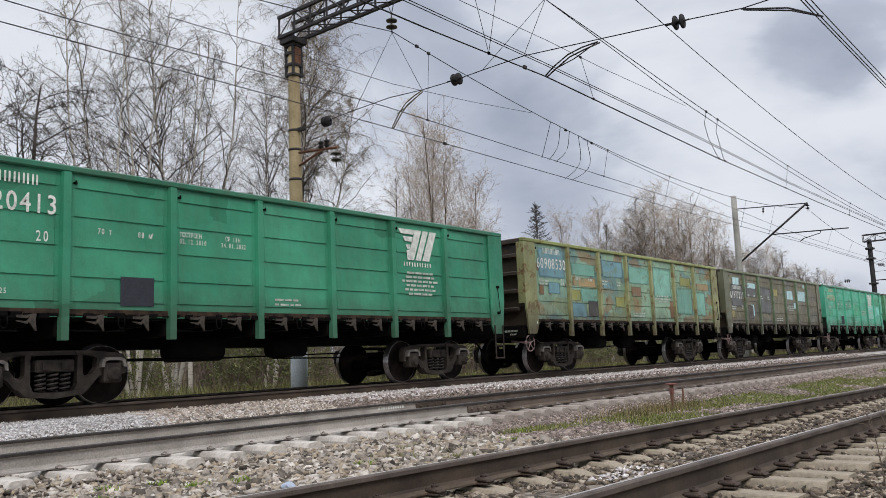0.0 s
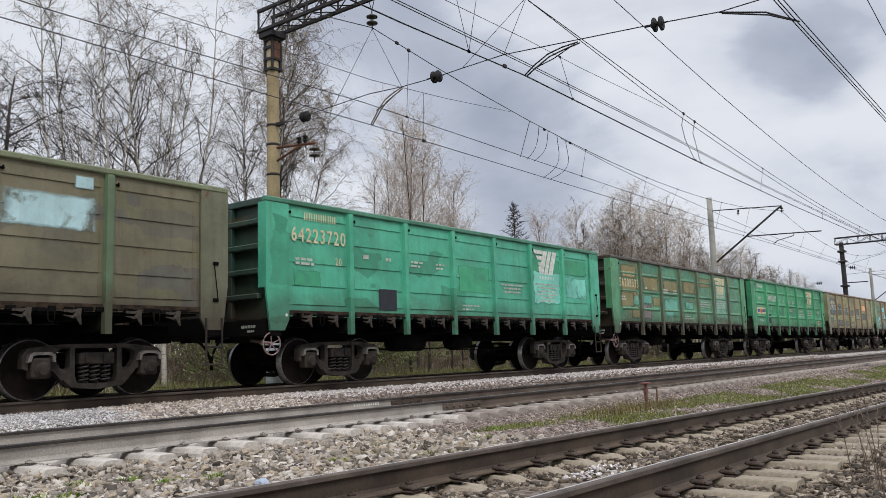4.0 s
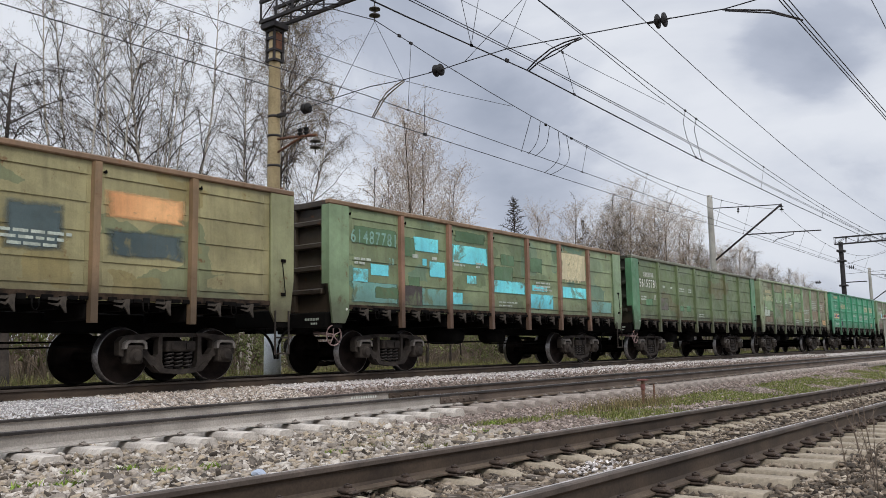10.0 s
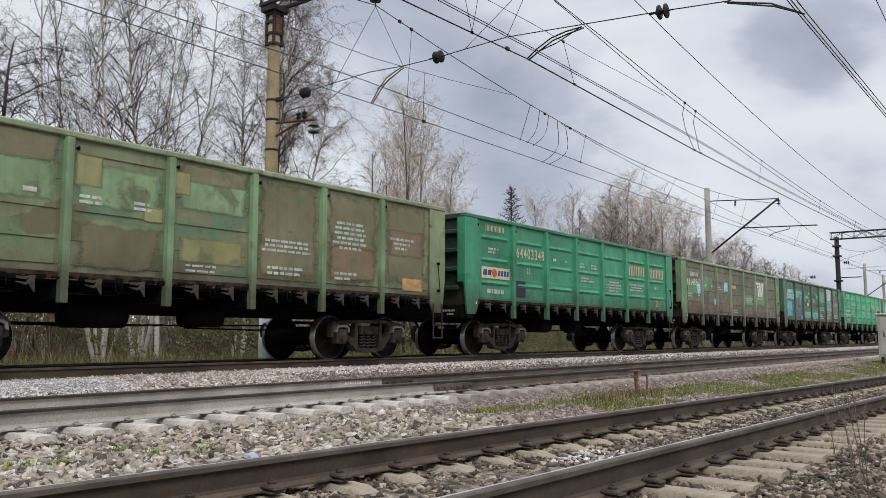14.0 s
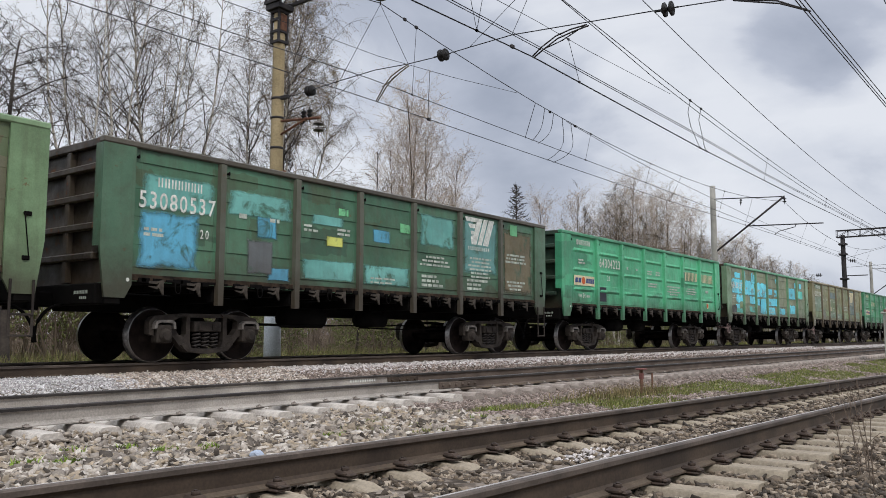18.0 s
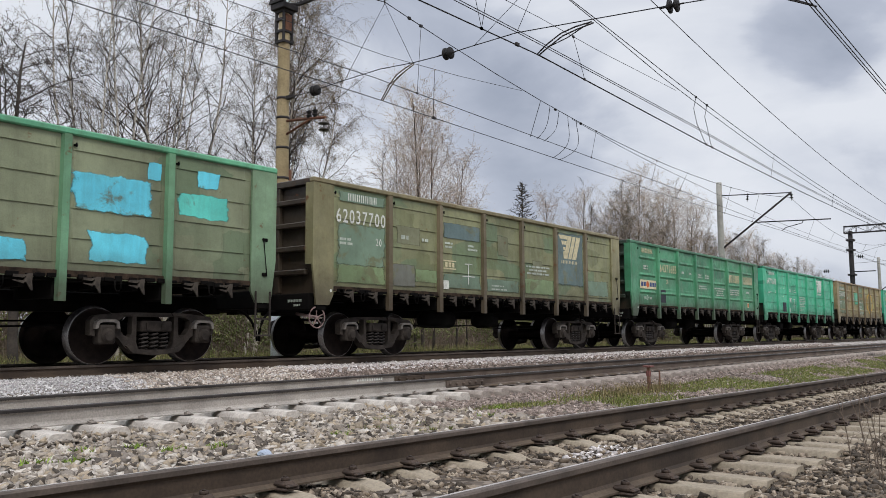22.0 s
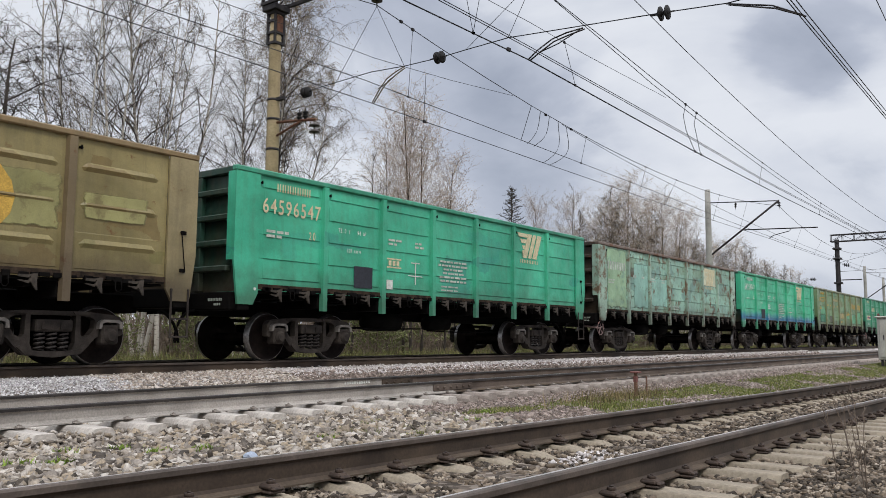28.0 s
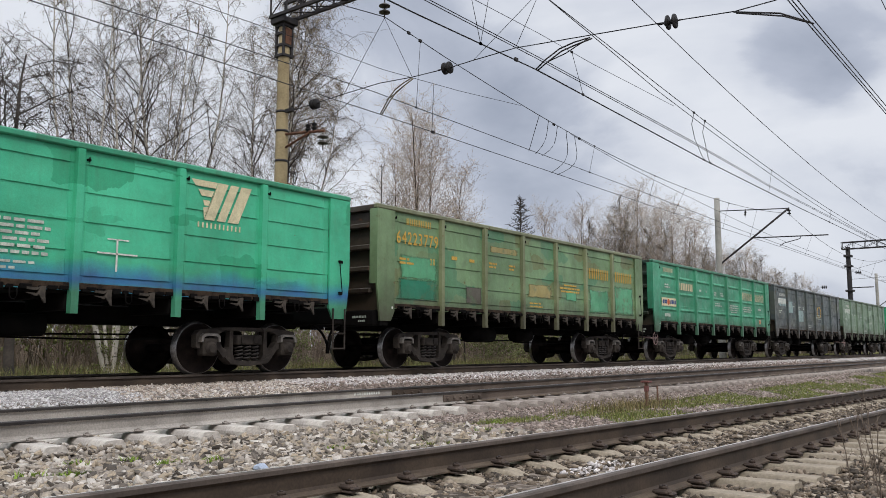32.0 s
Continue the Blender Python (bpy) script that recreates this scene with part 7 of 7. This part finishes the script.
# ---- small things beside the tracks ----
def build_cabinet():
    z = ground_z(36.8, 6.3)
    c = tagged(empty("relay_cabinet", pose(37.2, 5.37, z)), "light grey steel relay cabinet standing in grass", "relay cabinet")
    part("body", bevelled(-0.55, 0.55, -0.75, 0.75, 0.22, 1.86, 0.02), CABINET, c, "light grey enamelled body")
    part("lid", bevelled(-0.62, 0.62, -0.82, 0.82, 1.862, 1.94, 0.03), CABINET, c)
    part("door", bevelled(-0.585, -0.552, -0.66, 0.66, 0.32, 1.78, 0.01), CABINET, c)
    part("door_handle", bevelled(-0.62, -0.587, 0.50, 0.54, 1.0, 1.2, 0.008), DARK_STEEL, c)
    for sx in (-0.45, 0.45):
        for sy in (-0.62, 0.62):
            part("foot", bevelled(sx - 0.05, sx + 0.05, sy - 0.05, sy + 0.05, -0.05, 0.219, 0.008), DARK_STEEL, c)
    bm = bmesh.new()
    add_lathe(bm, ((1.94, 0.05), (2.02, 0.045), (2.06, 0.01)), (-0.4, 0.7, 0), "Z", 10)
    part("cap", bm, RED, c, "small red cap")


build_cabinet()


def build_markers():
    z = ground_z(13.25, 5.95)
    p = tagged(empty("marker_post", pose(13.3, 5.95, z)), "short rusty marker post with a faded red top, in dry weeds", "marker post")
    part("post", bevelled(-0.025, 0.025, -0.025, 0.025, -0.05, 0.40, 0.006), RUSTPOST, p)
    part("red_plate", bevelled(-0.035, 0.035, -0.032, 0.032, 0.25, 0.345, 0.006), RED, p)
    part("cross_bar", bevelled(-0.07, 0.07, -0.075, 0.075, 0.40, 0.43, 0.006), RED, p)
    p = tagged(empty("marker_post", pose(13.75, 5.95, z)), "thin rusty stake beside a marker post", "marker post")
    part("post", bevelled(-0.013, 0.013, -0.013, 0.013, -0.05, 0.33, 0.004), RUSTPOST, p)
    bm = bmesh.new()
    bmesh.ops.create_icosphere(bm, subdivisions=2, radius=0.05)
    for v in bm.verts:
        v.co = Vector((v.co.x * 1.2, v.co.y, v.co.z * 0.7)) * (1 + 0.25 * noise.noise(v.co * 25))
    s = new("blue_stone", mesh_of("blue_stone", bm, BLUESTONE))
    s.matrix_basis = pose(4.22, 5.02, ground_z(4.22, 5.02) + 0.035)
    tagged(s, "pale blue painted stone lying on the gravel", "stone")


build_markers()
stone_bed("white_gravel", "spilled heap of white chippings on a sleeper", WHITE_STONES, 5.6, 6.5, 2.75, 3.3, 420, 0.022, 1.2, 12, None, False)


# ---- trees and weeds ----
def seg_mesh(name, segs, mat, sides=3):
    """Tapered prisms for all branch pieces, in one go."""
    S = np.array([[*a, *b, ra, rb] for a, b, ra, rb in segs], dtype=float)
    P, Q, ra, rb = S[:, :3], S[:, 3:6], S[:, 6], S[:, 7]
    d = Q - P
    d /= np.linalg.norm(d, axis=1, keepdims=True) + 1e-9
    up = np.where(np.abs(d[:, 2:3]) < 0.9, np.array([[0, 0, 1.0]]), np.array([[1.0, 0, 0]]))
    a = np.cross(d, up); a /= np.linalg.norm(a, axis=1, keepdims=True)
    b = np.cross(d, a)
    V = []
    for end, r in ((P, ra), (Q, rb)):
        for k in range(sides):
            w = 2 * math.pi * k / sides
            V.append(end + r[:, None] * (math.cos(w) * a + math.sin(w) * b))
    V = np.stack(V, 1)
    F = np.array([[k, (k + 1) % sides, sides + (k + 1) % sides, sides + k] for k in range(sides)])
    F = (F[None] + 2 * sides * np.arange(len(S))[:, None, None]).reshape(-1, 4)
    return big_mesh(name, V.reshape(-1, 3), F, mat)


def branch(rng, p, d, length, r, n, wander, droop):
    """A wandering branch: its points, directions and radii."""
    pts, dirs, rad = [p], [d], [r]
    for i in range(n):
        d = (d + Vector((rng.gauss(0, wander), rng.gauss(0, wander), rng.gauss(0, wander) - droop * (i + 1) / n))).normalized()
        p = p + d * (length / n)
        pts.append(p); dirs.append(d); rad.append(r * (1 - 0.85 * (i + 1) / n))
    return pts, dirs, rad


def grow(seed, height, stems=1, spread=0.25, first=0.3, n1=34, n2=9, n3=7, rise=0.9, droop=0.06, l1=0.30, weep=0.5, twig=0.0045, r0=0.13, lean=0.05, taper=0.85, sway=0.045):
    """A bare tree: stem pieces, bough and twig pieces, and where its buds sit."""
    rng = random.Random(seed)
    trunk, boughs, twigs, buds = [], [], [], []
    for s in range(stems):
        a0 = 6.28 * s / stems + rng.uniform(0, 1)
        tilt = spread * (1 if stems > 1 else 0) * rng.uniform(0.6, 1.2)
        d = Vector((math.cos(a0) * tilt + rng.gauss(0, lean), math.sin(a0) * tilt + rng.gauss(0, lean), 1)).normalized()
        H = height * rng.uniform(0.82, 1.0) if s else height
        R = r0 * rng.uniform(0.7, 1.0) if s else r0
        pts, dirs, rad = branch(rng, Vector((math.cos(a0) * 0.1 * (stems > 1), math.sin(a0) * 0.1 * (stems > 1), -0.2)), d, H, R, 14, sway, -0.02)
        for i in range(14):
            trunk.append((pts[i], pts[i + 1], rad[i], rad[i + 1]))
        m1 = max(8, int(n1 / stems ** 0.6))
        for j in range(m1):
            f = first + (0.98 - first) * (j + rng.random()) / m1
            i = min(int(f * 14), 13)
            p = pts[i].lerp(pts[i + 1], f * 14 - i)
            az = rng.uniform(0, 6.283)
            side = Vector((math.cos(az), math.sin(az), 0))
            bd = (side * rng.uniform(0.6, 1.1) + dirs[i] * rise * rng.uniform(0.7, 1.4)).normalized()
            L = H * l1 * (1.15 - taper * (f - first) / (1 - first)) * rng.uniform(0.6, 1.2)
            bp, bdr, br = branch(rng, p, bd, L, max(rad[i] * 0.5, 0.016), 7, 0.13, droop)
            for q in range(7):
                boughs.append((bp[q], bp[q + 1], br[q], br[q + 1]))
            for k in range(n2):
                g = 0.2 + 0.8 * (k + rng.random()) / n2
                q = min(int(g * 7), 6)
                sp = bp[q].lerp(bp[q + 1], g * 7 - q)
                az = rng.uniform(0, 6.283)
                sd = (bdr[q] * 0.8 + Vector((math.cos(az), math.sin(az), rng.uniform(-0.3, 0.6))) * 0.9).normalized()
                sl = L * rng.uniform(0.18, 0.40)
                tp, td, tr = branch(rng, sp, sd, sl, max(br[q] * 0.5, twig * 1.5), 4, 0.16, droop + 0.1 * weep)
                for w in range(4):
                    boughs.append((tp[w], tp[w + 1], max(tr[w], twig * 0.9), max(tr[w + 1], twig * 0.7)))
                for m in range(n3):
                    u = rng.randint(0, 3)
                    vd = (td[u] * 0.6 + Vector((rng.gauss(0, 0.6), rng.gauss(0, 0.6), rng.gauss(0, 0.5) - weep * 0.5))).normalized()
                    vp, _, _ = branch(rng, tp[u].lerp(tp[u + 1], rng.random()), vd, sl * rng.uniform(0.35, 0.8), twig, 2, 0.12, weep * 0.5)
                    twigs.append((vp[0], vp[1], twig * 0.9, twig * 0.7))
                    twigs.append((vp[1], vp[2], twig * 0.7, twig * 0.35))
                    buds += [vp[1], vp[2]]
    return trunk, boughs, twigs, buds


def bud_mesh(name, pts, size, mat, seed=1, every=1):
    rng = np.random.default_rng(seed)
    P = np.array([tuple(p) for p in pts[::every]])
    n = len(P)
    base = np.array([(1, 0, 0), (-0.5, 0.87, 0), (-0.5, -0.87, 0), (0, 0, 1.8), (0, 0, -1.8)], dtype=float)
    s = size * (0.6 + 0.8 * rng.random(n))
    V = base[None] * s[:, None, None] * (0.7 + 0.6 * rng.random((n, 1, 3))) + P[:, None, :]
    F = np.array([(0, 1, 3), (1, 2, 3), (2, 0, 3), (1, 0, 4), (2, 1, 4), (0, 2, 4)])
    F = (F[None] + 5 * np.arange(n)[:, None, None]).reshape(-1, 3)
    return big_mesh(name, V.reshape(-1, 3), F, mat)


def tree_model(name, label, category, seed, bark, boughmat, twigmat, budsize=0.0, budmat=None, **kw):
    tr, bo, tw, bu = grow(seed, **kw)
    t = tagged(empty(name, pose(0, -500, -60)), label, category)
    part("trunk", seg_mesh("trunk", tr, bark, 8), None, t)
    part("branchwork", seg_mesh("branchwork", bo, boughmat, 4), None, t)
    part("crown", seg_mesh("crown", tw, twigmat, 3), None, t, "haze of fine bare twigs")
    if budsize:
        tagged(part("catkin_haze", bud_mesh("catkin_haze", bu, budsize, budmat, seed), None, t, "swelling buds and catkins"), kind="stuff")
    return t


def at_tree(m, used, x, y, s=1.0, turn=0.0, dz=0.0):
    """Sets the model itself the first time, and a copy after that."""
    p = pose(x, y, ground_z(x, min(y, 390)) - 0.05 + dz, 0, 0, turn)
    if m.name in used:
        t = copy_thing(m, p)
    else:
        used.add(m.name)
        t = m
        t.matrix_basis = p
    t.scale = (s, s, s)
    return t


def build_trees():
    used = set()
    rng = random.Random(77)
    birch_a = tree_model("birch_tree", "tall bare birch with drooping fine twigs behind the tracks", "tree", 11, BIRCH, BARK, TWIG_GREY, 0.009, BUD, height=16.5, stems=1, n1=44, n2=9, n3=6, rise=1.25, l1=0.25, weep=0.9, first=0.42, r0=0.10, twig=0.0042)
    birch_b = tree_model("birch_tree", "bare birch forking into steep stems behind the tracks", "tree", 23, BIRCH, BARK, TWIG_GREY, 0.009, BUD, height=16.0, stems=6, spread=0.22, n1=58, n2=8, n3=5, rise=1.5, l1=0.21, weep=0.8, first=0.30, r0=0.075, twig=0.0042)
    birch_c = tree_model("birch_tree", "bare birch with brownish hanging twigs", "tree", 37, BIRCH, BARK, TWIG, 0.012, BUD, height=17.5, stems=2, spread=0.14, n1=44, n2=10, n3=9, rise=1.3, l1=0.23, weep=1.0, first=0.48, r0=0.10, twig=0.0045)
    alder = tree_model("alder_tree", "dark crooked bare tree at the edge of the wood", "tree", 41, ALDERBARK, ALDERBARK, ALDERBARK, 0.014, ALDERBARK, height=10.5, stems=1, n1=26, n2=9, n3=7, rise=0.45, l1=0.40, weep=0.1, first=0.35, r0=0.17, twig=0.008)
    aspen = tree_model("young_tree", "slim bare young tree budding in many upright shoots", "tree", 53, BARK, PINKBOUGH, PINKBOUGH, 0.017, PALEBUD, height=13.0, stems=1, lean=0.006, sway=0.012, n1=46, n2=11, n3=4, rise=1.7, l1=0.40, taper=0.76, weep=0.0, droop=-0.03, first=0.12, r0=0.085, twig=0.0040)
    sapling = tree_model("young_tree", "thin leafless sapling with upright shoots", "tree", 59, BARK, TWIG_GREY, TWIG_GREY, 0.0, None, height=9.5, stems=1, n1=26, n2=6, n3=4, rise=1.3, l1=0.22, weep=0.0, first=0.15, r0=0.06)
    shrub = tree_model("bare_shrub", "low tangle of bare brown shoots", "shrub", 61, TWIG, TWIG, TWIG, 0.024, YOUNGLEAF, height=3.2, stems=9, spread=0.35, n1=40, n2=4, n3=3, rise=1.3, l1=0.35, weep=0.0, first=0.2, r0=0.025)
    for m, x, y, s, a in (
            (birch_b, 14.7, 25.0, 1.05, 0), (birch_a, 17.4, 26.0, 0.97, 140), (birch_b, 18.6, 29.0, 1.08, 250), (birch_c, 21.6, 26.5, 1.05, 0), (alder, 23.2, 27.0, 1.0, 200), (birch_c, 25.4, 29.0, 0.98, 100),
            (birch_a, 24.0, 30.0, 1.0, 70), (alder, 9.9, 21.5, 0.88, 0), (alder, 5.0, 24.0, 1.1, 130),
            (aspen, 29.5, 24.2, 0.96, 0), (aspen, 31.2, 24.9, 0.84, 90), (aspen, 32.9, 24.8, 0.76, 200), (aspen, 34.3, 25.2, 0.62, 20), (aspen, 68.2, 40.0, 1.08, 20), (aspen, 74.0, 40.0, 1.14, 150), (birch_b, 80.5, 40.0, 1.12, 60), (aspen, 86.0, 41.0, 1.3, 260), (birch_b, 91.7, 40.0, 1.2, 200), (aspen, 28.3, 24.6, 0.76, 310), (aspen, 30.4, 25.4, 0.90, 160), (sapling, 25.8, 24.5, 0.98, 0), (sapling, 24.3, 27.0, 0.8, 120), (sapling, 29.6, 26.5, 0.85, 30)):
        at_tree(m, used, x, y, s, a)
    # the wood's edge running away beside the line
    heights = {birch_a: 15.6, birch_b: 15.2, birch_c: 16.6, aspen: 12.2, sapling: 9.3}
    for i in range(84):
        # slope is y / x along the wood's edge; its trees stand tallest near the start
        slope = 0.545 - 0.375 * ((i + rng.random()) / 84) ** 0.75
        y = 29.5 + 15 * rng.random()
        x = y / slope
        rise = np.interp(slope, (0.163, 0.196, 0.242, 0.297, 0.351, 0.401, 0.446, 0.478, 0.511, 0.529, 0.547), (0.023, 0.042, 0.068, 0.0955, 0.124, 0.146, 0.171, 0.188, 0.170, 0.150, 0.125))
        tall = (1.0 + math.hypot(x, y) * float(rise)) * rng.uniform(0.74, 1.03)
        m = (aspen, birch_b, birch_a, sapling, aspen, birch_b, birch_a)[i % 7]
        at_tree(m, used, x, y, min(max(tall / heights[m], 0.45), 1.5), 47 * i)
    for i in range(34):
        x = 2 + 2.1 * i + rng.uniform(-0.8, 0.8)
        at_tree(shrub, used, x, rng.uniform(21, 30) + 0.06 * x, rng.uniform(0.6, 1.15), rng.uniform(0, 360))
    for i in range(95):
        x = -30 + 2.6 * i + rng.uniform(-1, 1)
        at_tree(shrub, used, x, rng.uniform(31, 40) + 0.05 * max(x, 0), rng.uniform(1.3, 2.0), rng.uniform(0, 360))
    # thicket that closes the wood behind
    segs = []
    for _ in range(24000):
        x = -45 + 330 * rng.random() ** 1.25
        y = 33 + 26 * rng.random() + 0.05 * max(x, 0)
        h = rng.uniform(1.2, 5.5) * rng.uniform(0.6, 1.0) * (1 + 0.7 * min(max((x - 55) / 40, 0), 1))
        p = Vector((x, y, ground_z(min(x, 390), y) - 0.1))
        q = p + Vector((rng.gauss(0, 0.25), rng.gauss(0, 0.25), h * 0.55))
        r = q + Vector((rng.gauss(0, 0.35), rng.gauss(0, 0.35), h * 0.45))
        w = rng.uniform(0.014, 0.045)
        segs += [(p, q, w, w * 0.7), (q, r, w * 0.7, w * 0.3)]
        for _ in range(3):
            s = p.lerp(q, rng.uniform(0.3, 1)) if rng.random() < 0.5 else q.lerp(r, rng.random())
            segs.append((s, s + Vector((rng.gauss(0, 0.4), rng.gauss(0, 0.4), rng.uniform(0.1, 0.8))), w * 0.5, w * 0.25))
    tagged(new("thicket", seg_mesh("thicket", segs, TWIG, 3)), "dense bare brown undergrowth of the wood", "undergrowth", kind="stuff")
    # spruces
    sp = tagged(empty("spruce_tree", pose(0, -500, -60)), "small dark spruce standing among bare trees", "tree")
    r2 = random.Random(5)
    tr, nd = [((0, 0, -0.2), (0, 0, 11.5), 0.14, 0.02)], []
    for j in range(150):
        f = 0.12 + 0.88 * j / 150
        az = j * 2.4
        L = (1 - f) * 3.7 * r2.uniform(0.5, 1.3) + 0.15
        a = Vector((0, 0, 11.5 * f))
        d = Vector((math.cos(az), math.sin(az), r2.uniform(0.1, 0.75)))
        b = a + d * L
        tr.append((a, b, 0.025, 0.008))
        for m in range(11):
            g = r2.uniform(0.15, 1)
            c = a.lerp(b, g)
            e = c + Vector((r2.gauss(0, 0.16), r2.gauss(0, 0.16), r2.gauss(0.06, 0.12)))
            nd.append((c, e, 0.020, 0.008))
    part("trunk", seg_mesh("trunk", tr, BARK, 4), None, sp)
    part("crown", seg_mesh("crown", nd, NEEDLE, 3), None, sp, "thin dark needles")
    at_tree(sp, used, 63.1, 40, 1.28, 0)


build_trees()


def blades(name, label, mat, spots, height, width, seed, cat="grass", lean=0.35):
    """Grass blades as thin bent strips at the given places."""
    rng = np.random.default_rng(seed)
    P = np.array(spots)
    n = len(P)
    h = height * (0.45 + 0.8 * rng.random(n))
    az = rng.random(n) * 6.283
    side = np.stack([np.cos(az), np.sin(az), 0 * az], 1) * (width * (0.6 + 0.8 * rng.random(n)))[:, None]
    ben = np.stack([rng.normal(0, lean, n), rng.normal(0, lean, n), np.zeros(n)], 1) * h[:, None]
    mid = P + ben * 0.35 + np.stack([0 * h, 0 * h, h * 0.6], 1)
    tip = P + ben + np.stack([0 * h, 0 * h, h], 1)
    V = np.stack([P - side, P + side, mid - side * 0.7, mid + side * 0.7, tip], 1).reshape(-1, 3)
    F = np.array([(0, 1, 3), (0, 3, 2), (2, 3, 4)])
    F = (F[None] + 5 * np.arange(n)[:, None, None]).reshape(-1, 3)
    return tagged(new(name, big_mesh(name, V, F, mat)), label, cat, kind="stuff")


def build_weeds():
    rng = random.Random(31)

    def scatter(n, x0, x1, yfun, power, clump, thr):
        out = []
        while len(out) < n:
            x = x0 + (x1 - x0) * rng.random() ** power
            y = yfun(x, rng.random())
            if noise.noise((x * clump, y * clump * 1.6, 3.3)) + 0.25 * noise.noise((x * 4, y * 4, 1.3)) > thr:
                for _ in range(5):
                    a, b = x + rng.gauss(0, 0.05), y + rng.gauss(0, 0.05)
                    out.append((a, b, ground_z(a, b) - 0.005))
        return out

    blades("grass", "low spring grass between the tracks", GRASS, scatter(62000, 8.0, 75, lambda x, u: 4.75 + u * 1.4 + min(x, 40) * 0.008, 1.05, 0.5, -0.26), 0.048, 0.007, 1)
    blades("grass", "scattered weeds in the gravel", GRASS, scatter(2200, 6.0, 14, lambda x, u: 5.0 + u * 1.3, 1.0, 1.5, 0.25), 0.06, 0.005, 2)
    tufts = []
    for x, y in ((3.58, 6.51), (3.95, 6.35), (4.0, 5.9), (4.35, 5.75), (5.55, 5.55), (3.2, 5.9), (8.8, 6.0), (7.9, 5.5), (3.0, 6.1)):
        for _ in range(46):
            a, b = x + rng.gauss(0, 0.06), y + rng.gauss(0, 0.05)
            tufts.append((a, b, ground_z(a, b) + 0.015))
    blades("weeds", "small bright green weeds sprouting in ballast", WEED, tufts, 0.05, 0.007, 3, "weed", 0.8)
    dry = []
    for _ in range(900):
        x = 12.6 + rng.gauss(0, 0.9)
        y = 5.9 + rng.gauss(0, 0.22)
        dry.append((x, y, ground_z(x, y)))
    blades("dry_weeds", "dry yellow weed stalks round the marker post", DRYGRASS, dry, 0.17, 0.004, 4, "weed")
    far = []
    for _ in range(30000):
        x = -2 + 95 * rng.random() ** 1.1
        y = 16.8 + 9 * rng.random() ** 1.3
        far.append((x, y, ground_z(x, y)))
    blades("dry_grass", "tall dry grass along the edge of the wood", UNDERGRASS, far, 0.62, 0.011, 5, "grass", 0.25)
    green = []
    for _ in range(22000):
        x = -2 + 95 * rng.random() ** 1.1
        y = 16.2 + 8 * rng.random() ** 1.3
        green.append((x, y, ground_z(x, y)))
    blades("grass", "fresh grass under the dry stalks", GRASS, green, 0.60, 0.011, 6, "grass", 0.3)


build_weeds()


def build_stalks():
    """Dry branching weed stalks close to the camera."""
    rng = random.Random(9)
    for i, (x, y) in enumerate(((6.25, 1.22), (6.0, 1.12), (6.55, 1.25), (5.7, 1.05), (6.9, 1.35), (6.1, 1.3))):
        segs = []
        pts, dirs, rad = branch(rng, Vector((0, 0, -0.02)), Vector((rng.uniform(-0.35, 0.0), 0.05, 1)).normalized(), rng.uniform(0.55, 0.8), 0.0035, 8, 0.05, 0.0)
        segs += [(pts[k], pts[k + 1], rad[k] + 0.0008, rad[k + 1] + 0.0008) for k in range(8)]
        for k in range(2, 8):
            for _ in range(3):
                d = (dirs[k] + Vector((rng.gauss(0, 0.6), rng.gauss(0, 0.6), 0.2))).normalized()
                p2, _, r2 = branch(rng, pts[k], d, rng.uniform(0.06, 0.16), 0.0016, 3, 0.15, 0.0)
                segs += [(p2[m], p2[m + 1], 0.0014, 0.001) for m in range(3)]
        s = new("weed_stalk", seg_mesh("weed_stalk", segs, TWIG, 4))
        s.matrix_basis = pose(x, y, ground_z(x, y))
        tagged(s, "dry branching weed stalk beside a rail", "weed", "dry stalks")


build_stalks()


# ---- what moves ----
def train_x(t):
    """Where the middle of the wagon numbered 0 is; the train gathers a little speed."""
    return 23.8168 - 8.75166 * t - 0.0230717 * t * t + 0.000204718 * t ** 3


# slack in the couplings: how far each wagon stands off the even spacing
SLACK = {-1: 0.10, 0: 0.20, 1: 0.05, 2: 0.03, 3: 0.02, 4: 0.07, 5: 0.15, 6: 0.22, 7: 0.19, 8: 0.06, 10: 0.03, 12: 0.06, 13: 0.08, 14: 0.13, 15: 0.07, 16: -0.05, 17: 0.05, 18: -0.02, 19: 0.06, 20: 0.04}


def motions():
    for k, w in WAGONS:
        walk(w, [(t, pose(train_x(t) + 13.92 * k + SLACK.get(k, 0.0), TRAIN_Y, RAIL_Z)) for t in [2.0 * i for i in range(17)]])
    rolling = [o for k, w in WAGONS for o in w.children_recursive if o.name.split(".")[0] == "wheelset"]
    for side in (-1, 1):
        same = [o for o in rolling if (o.location.x > 0) == (side > 0)]
        first = same[0]
        rows = []
        for i in range(481):
            t = i / 15.0
            turn = (train_x(t) - train_x(0)) / (0.4785 * BOGIE)
            rows.append((t, Matrix.Translation((side * 0.925, 0, 0.4785)) @ Matrix.Rotation(turn, 4, "Y")))
        walk(first, rows)
        for o in same[1:]:
            o.rotation_mode = "QUATERNION"
            keys = o.animation_data_create()
            keys.action = first.animation_data.action
            keys.action_slot = first.animation_data.action_slot


motions()
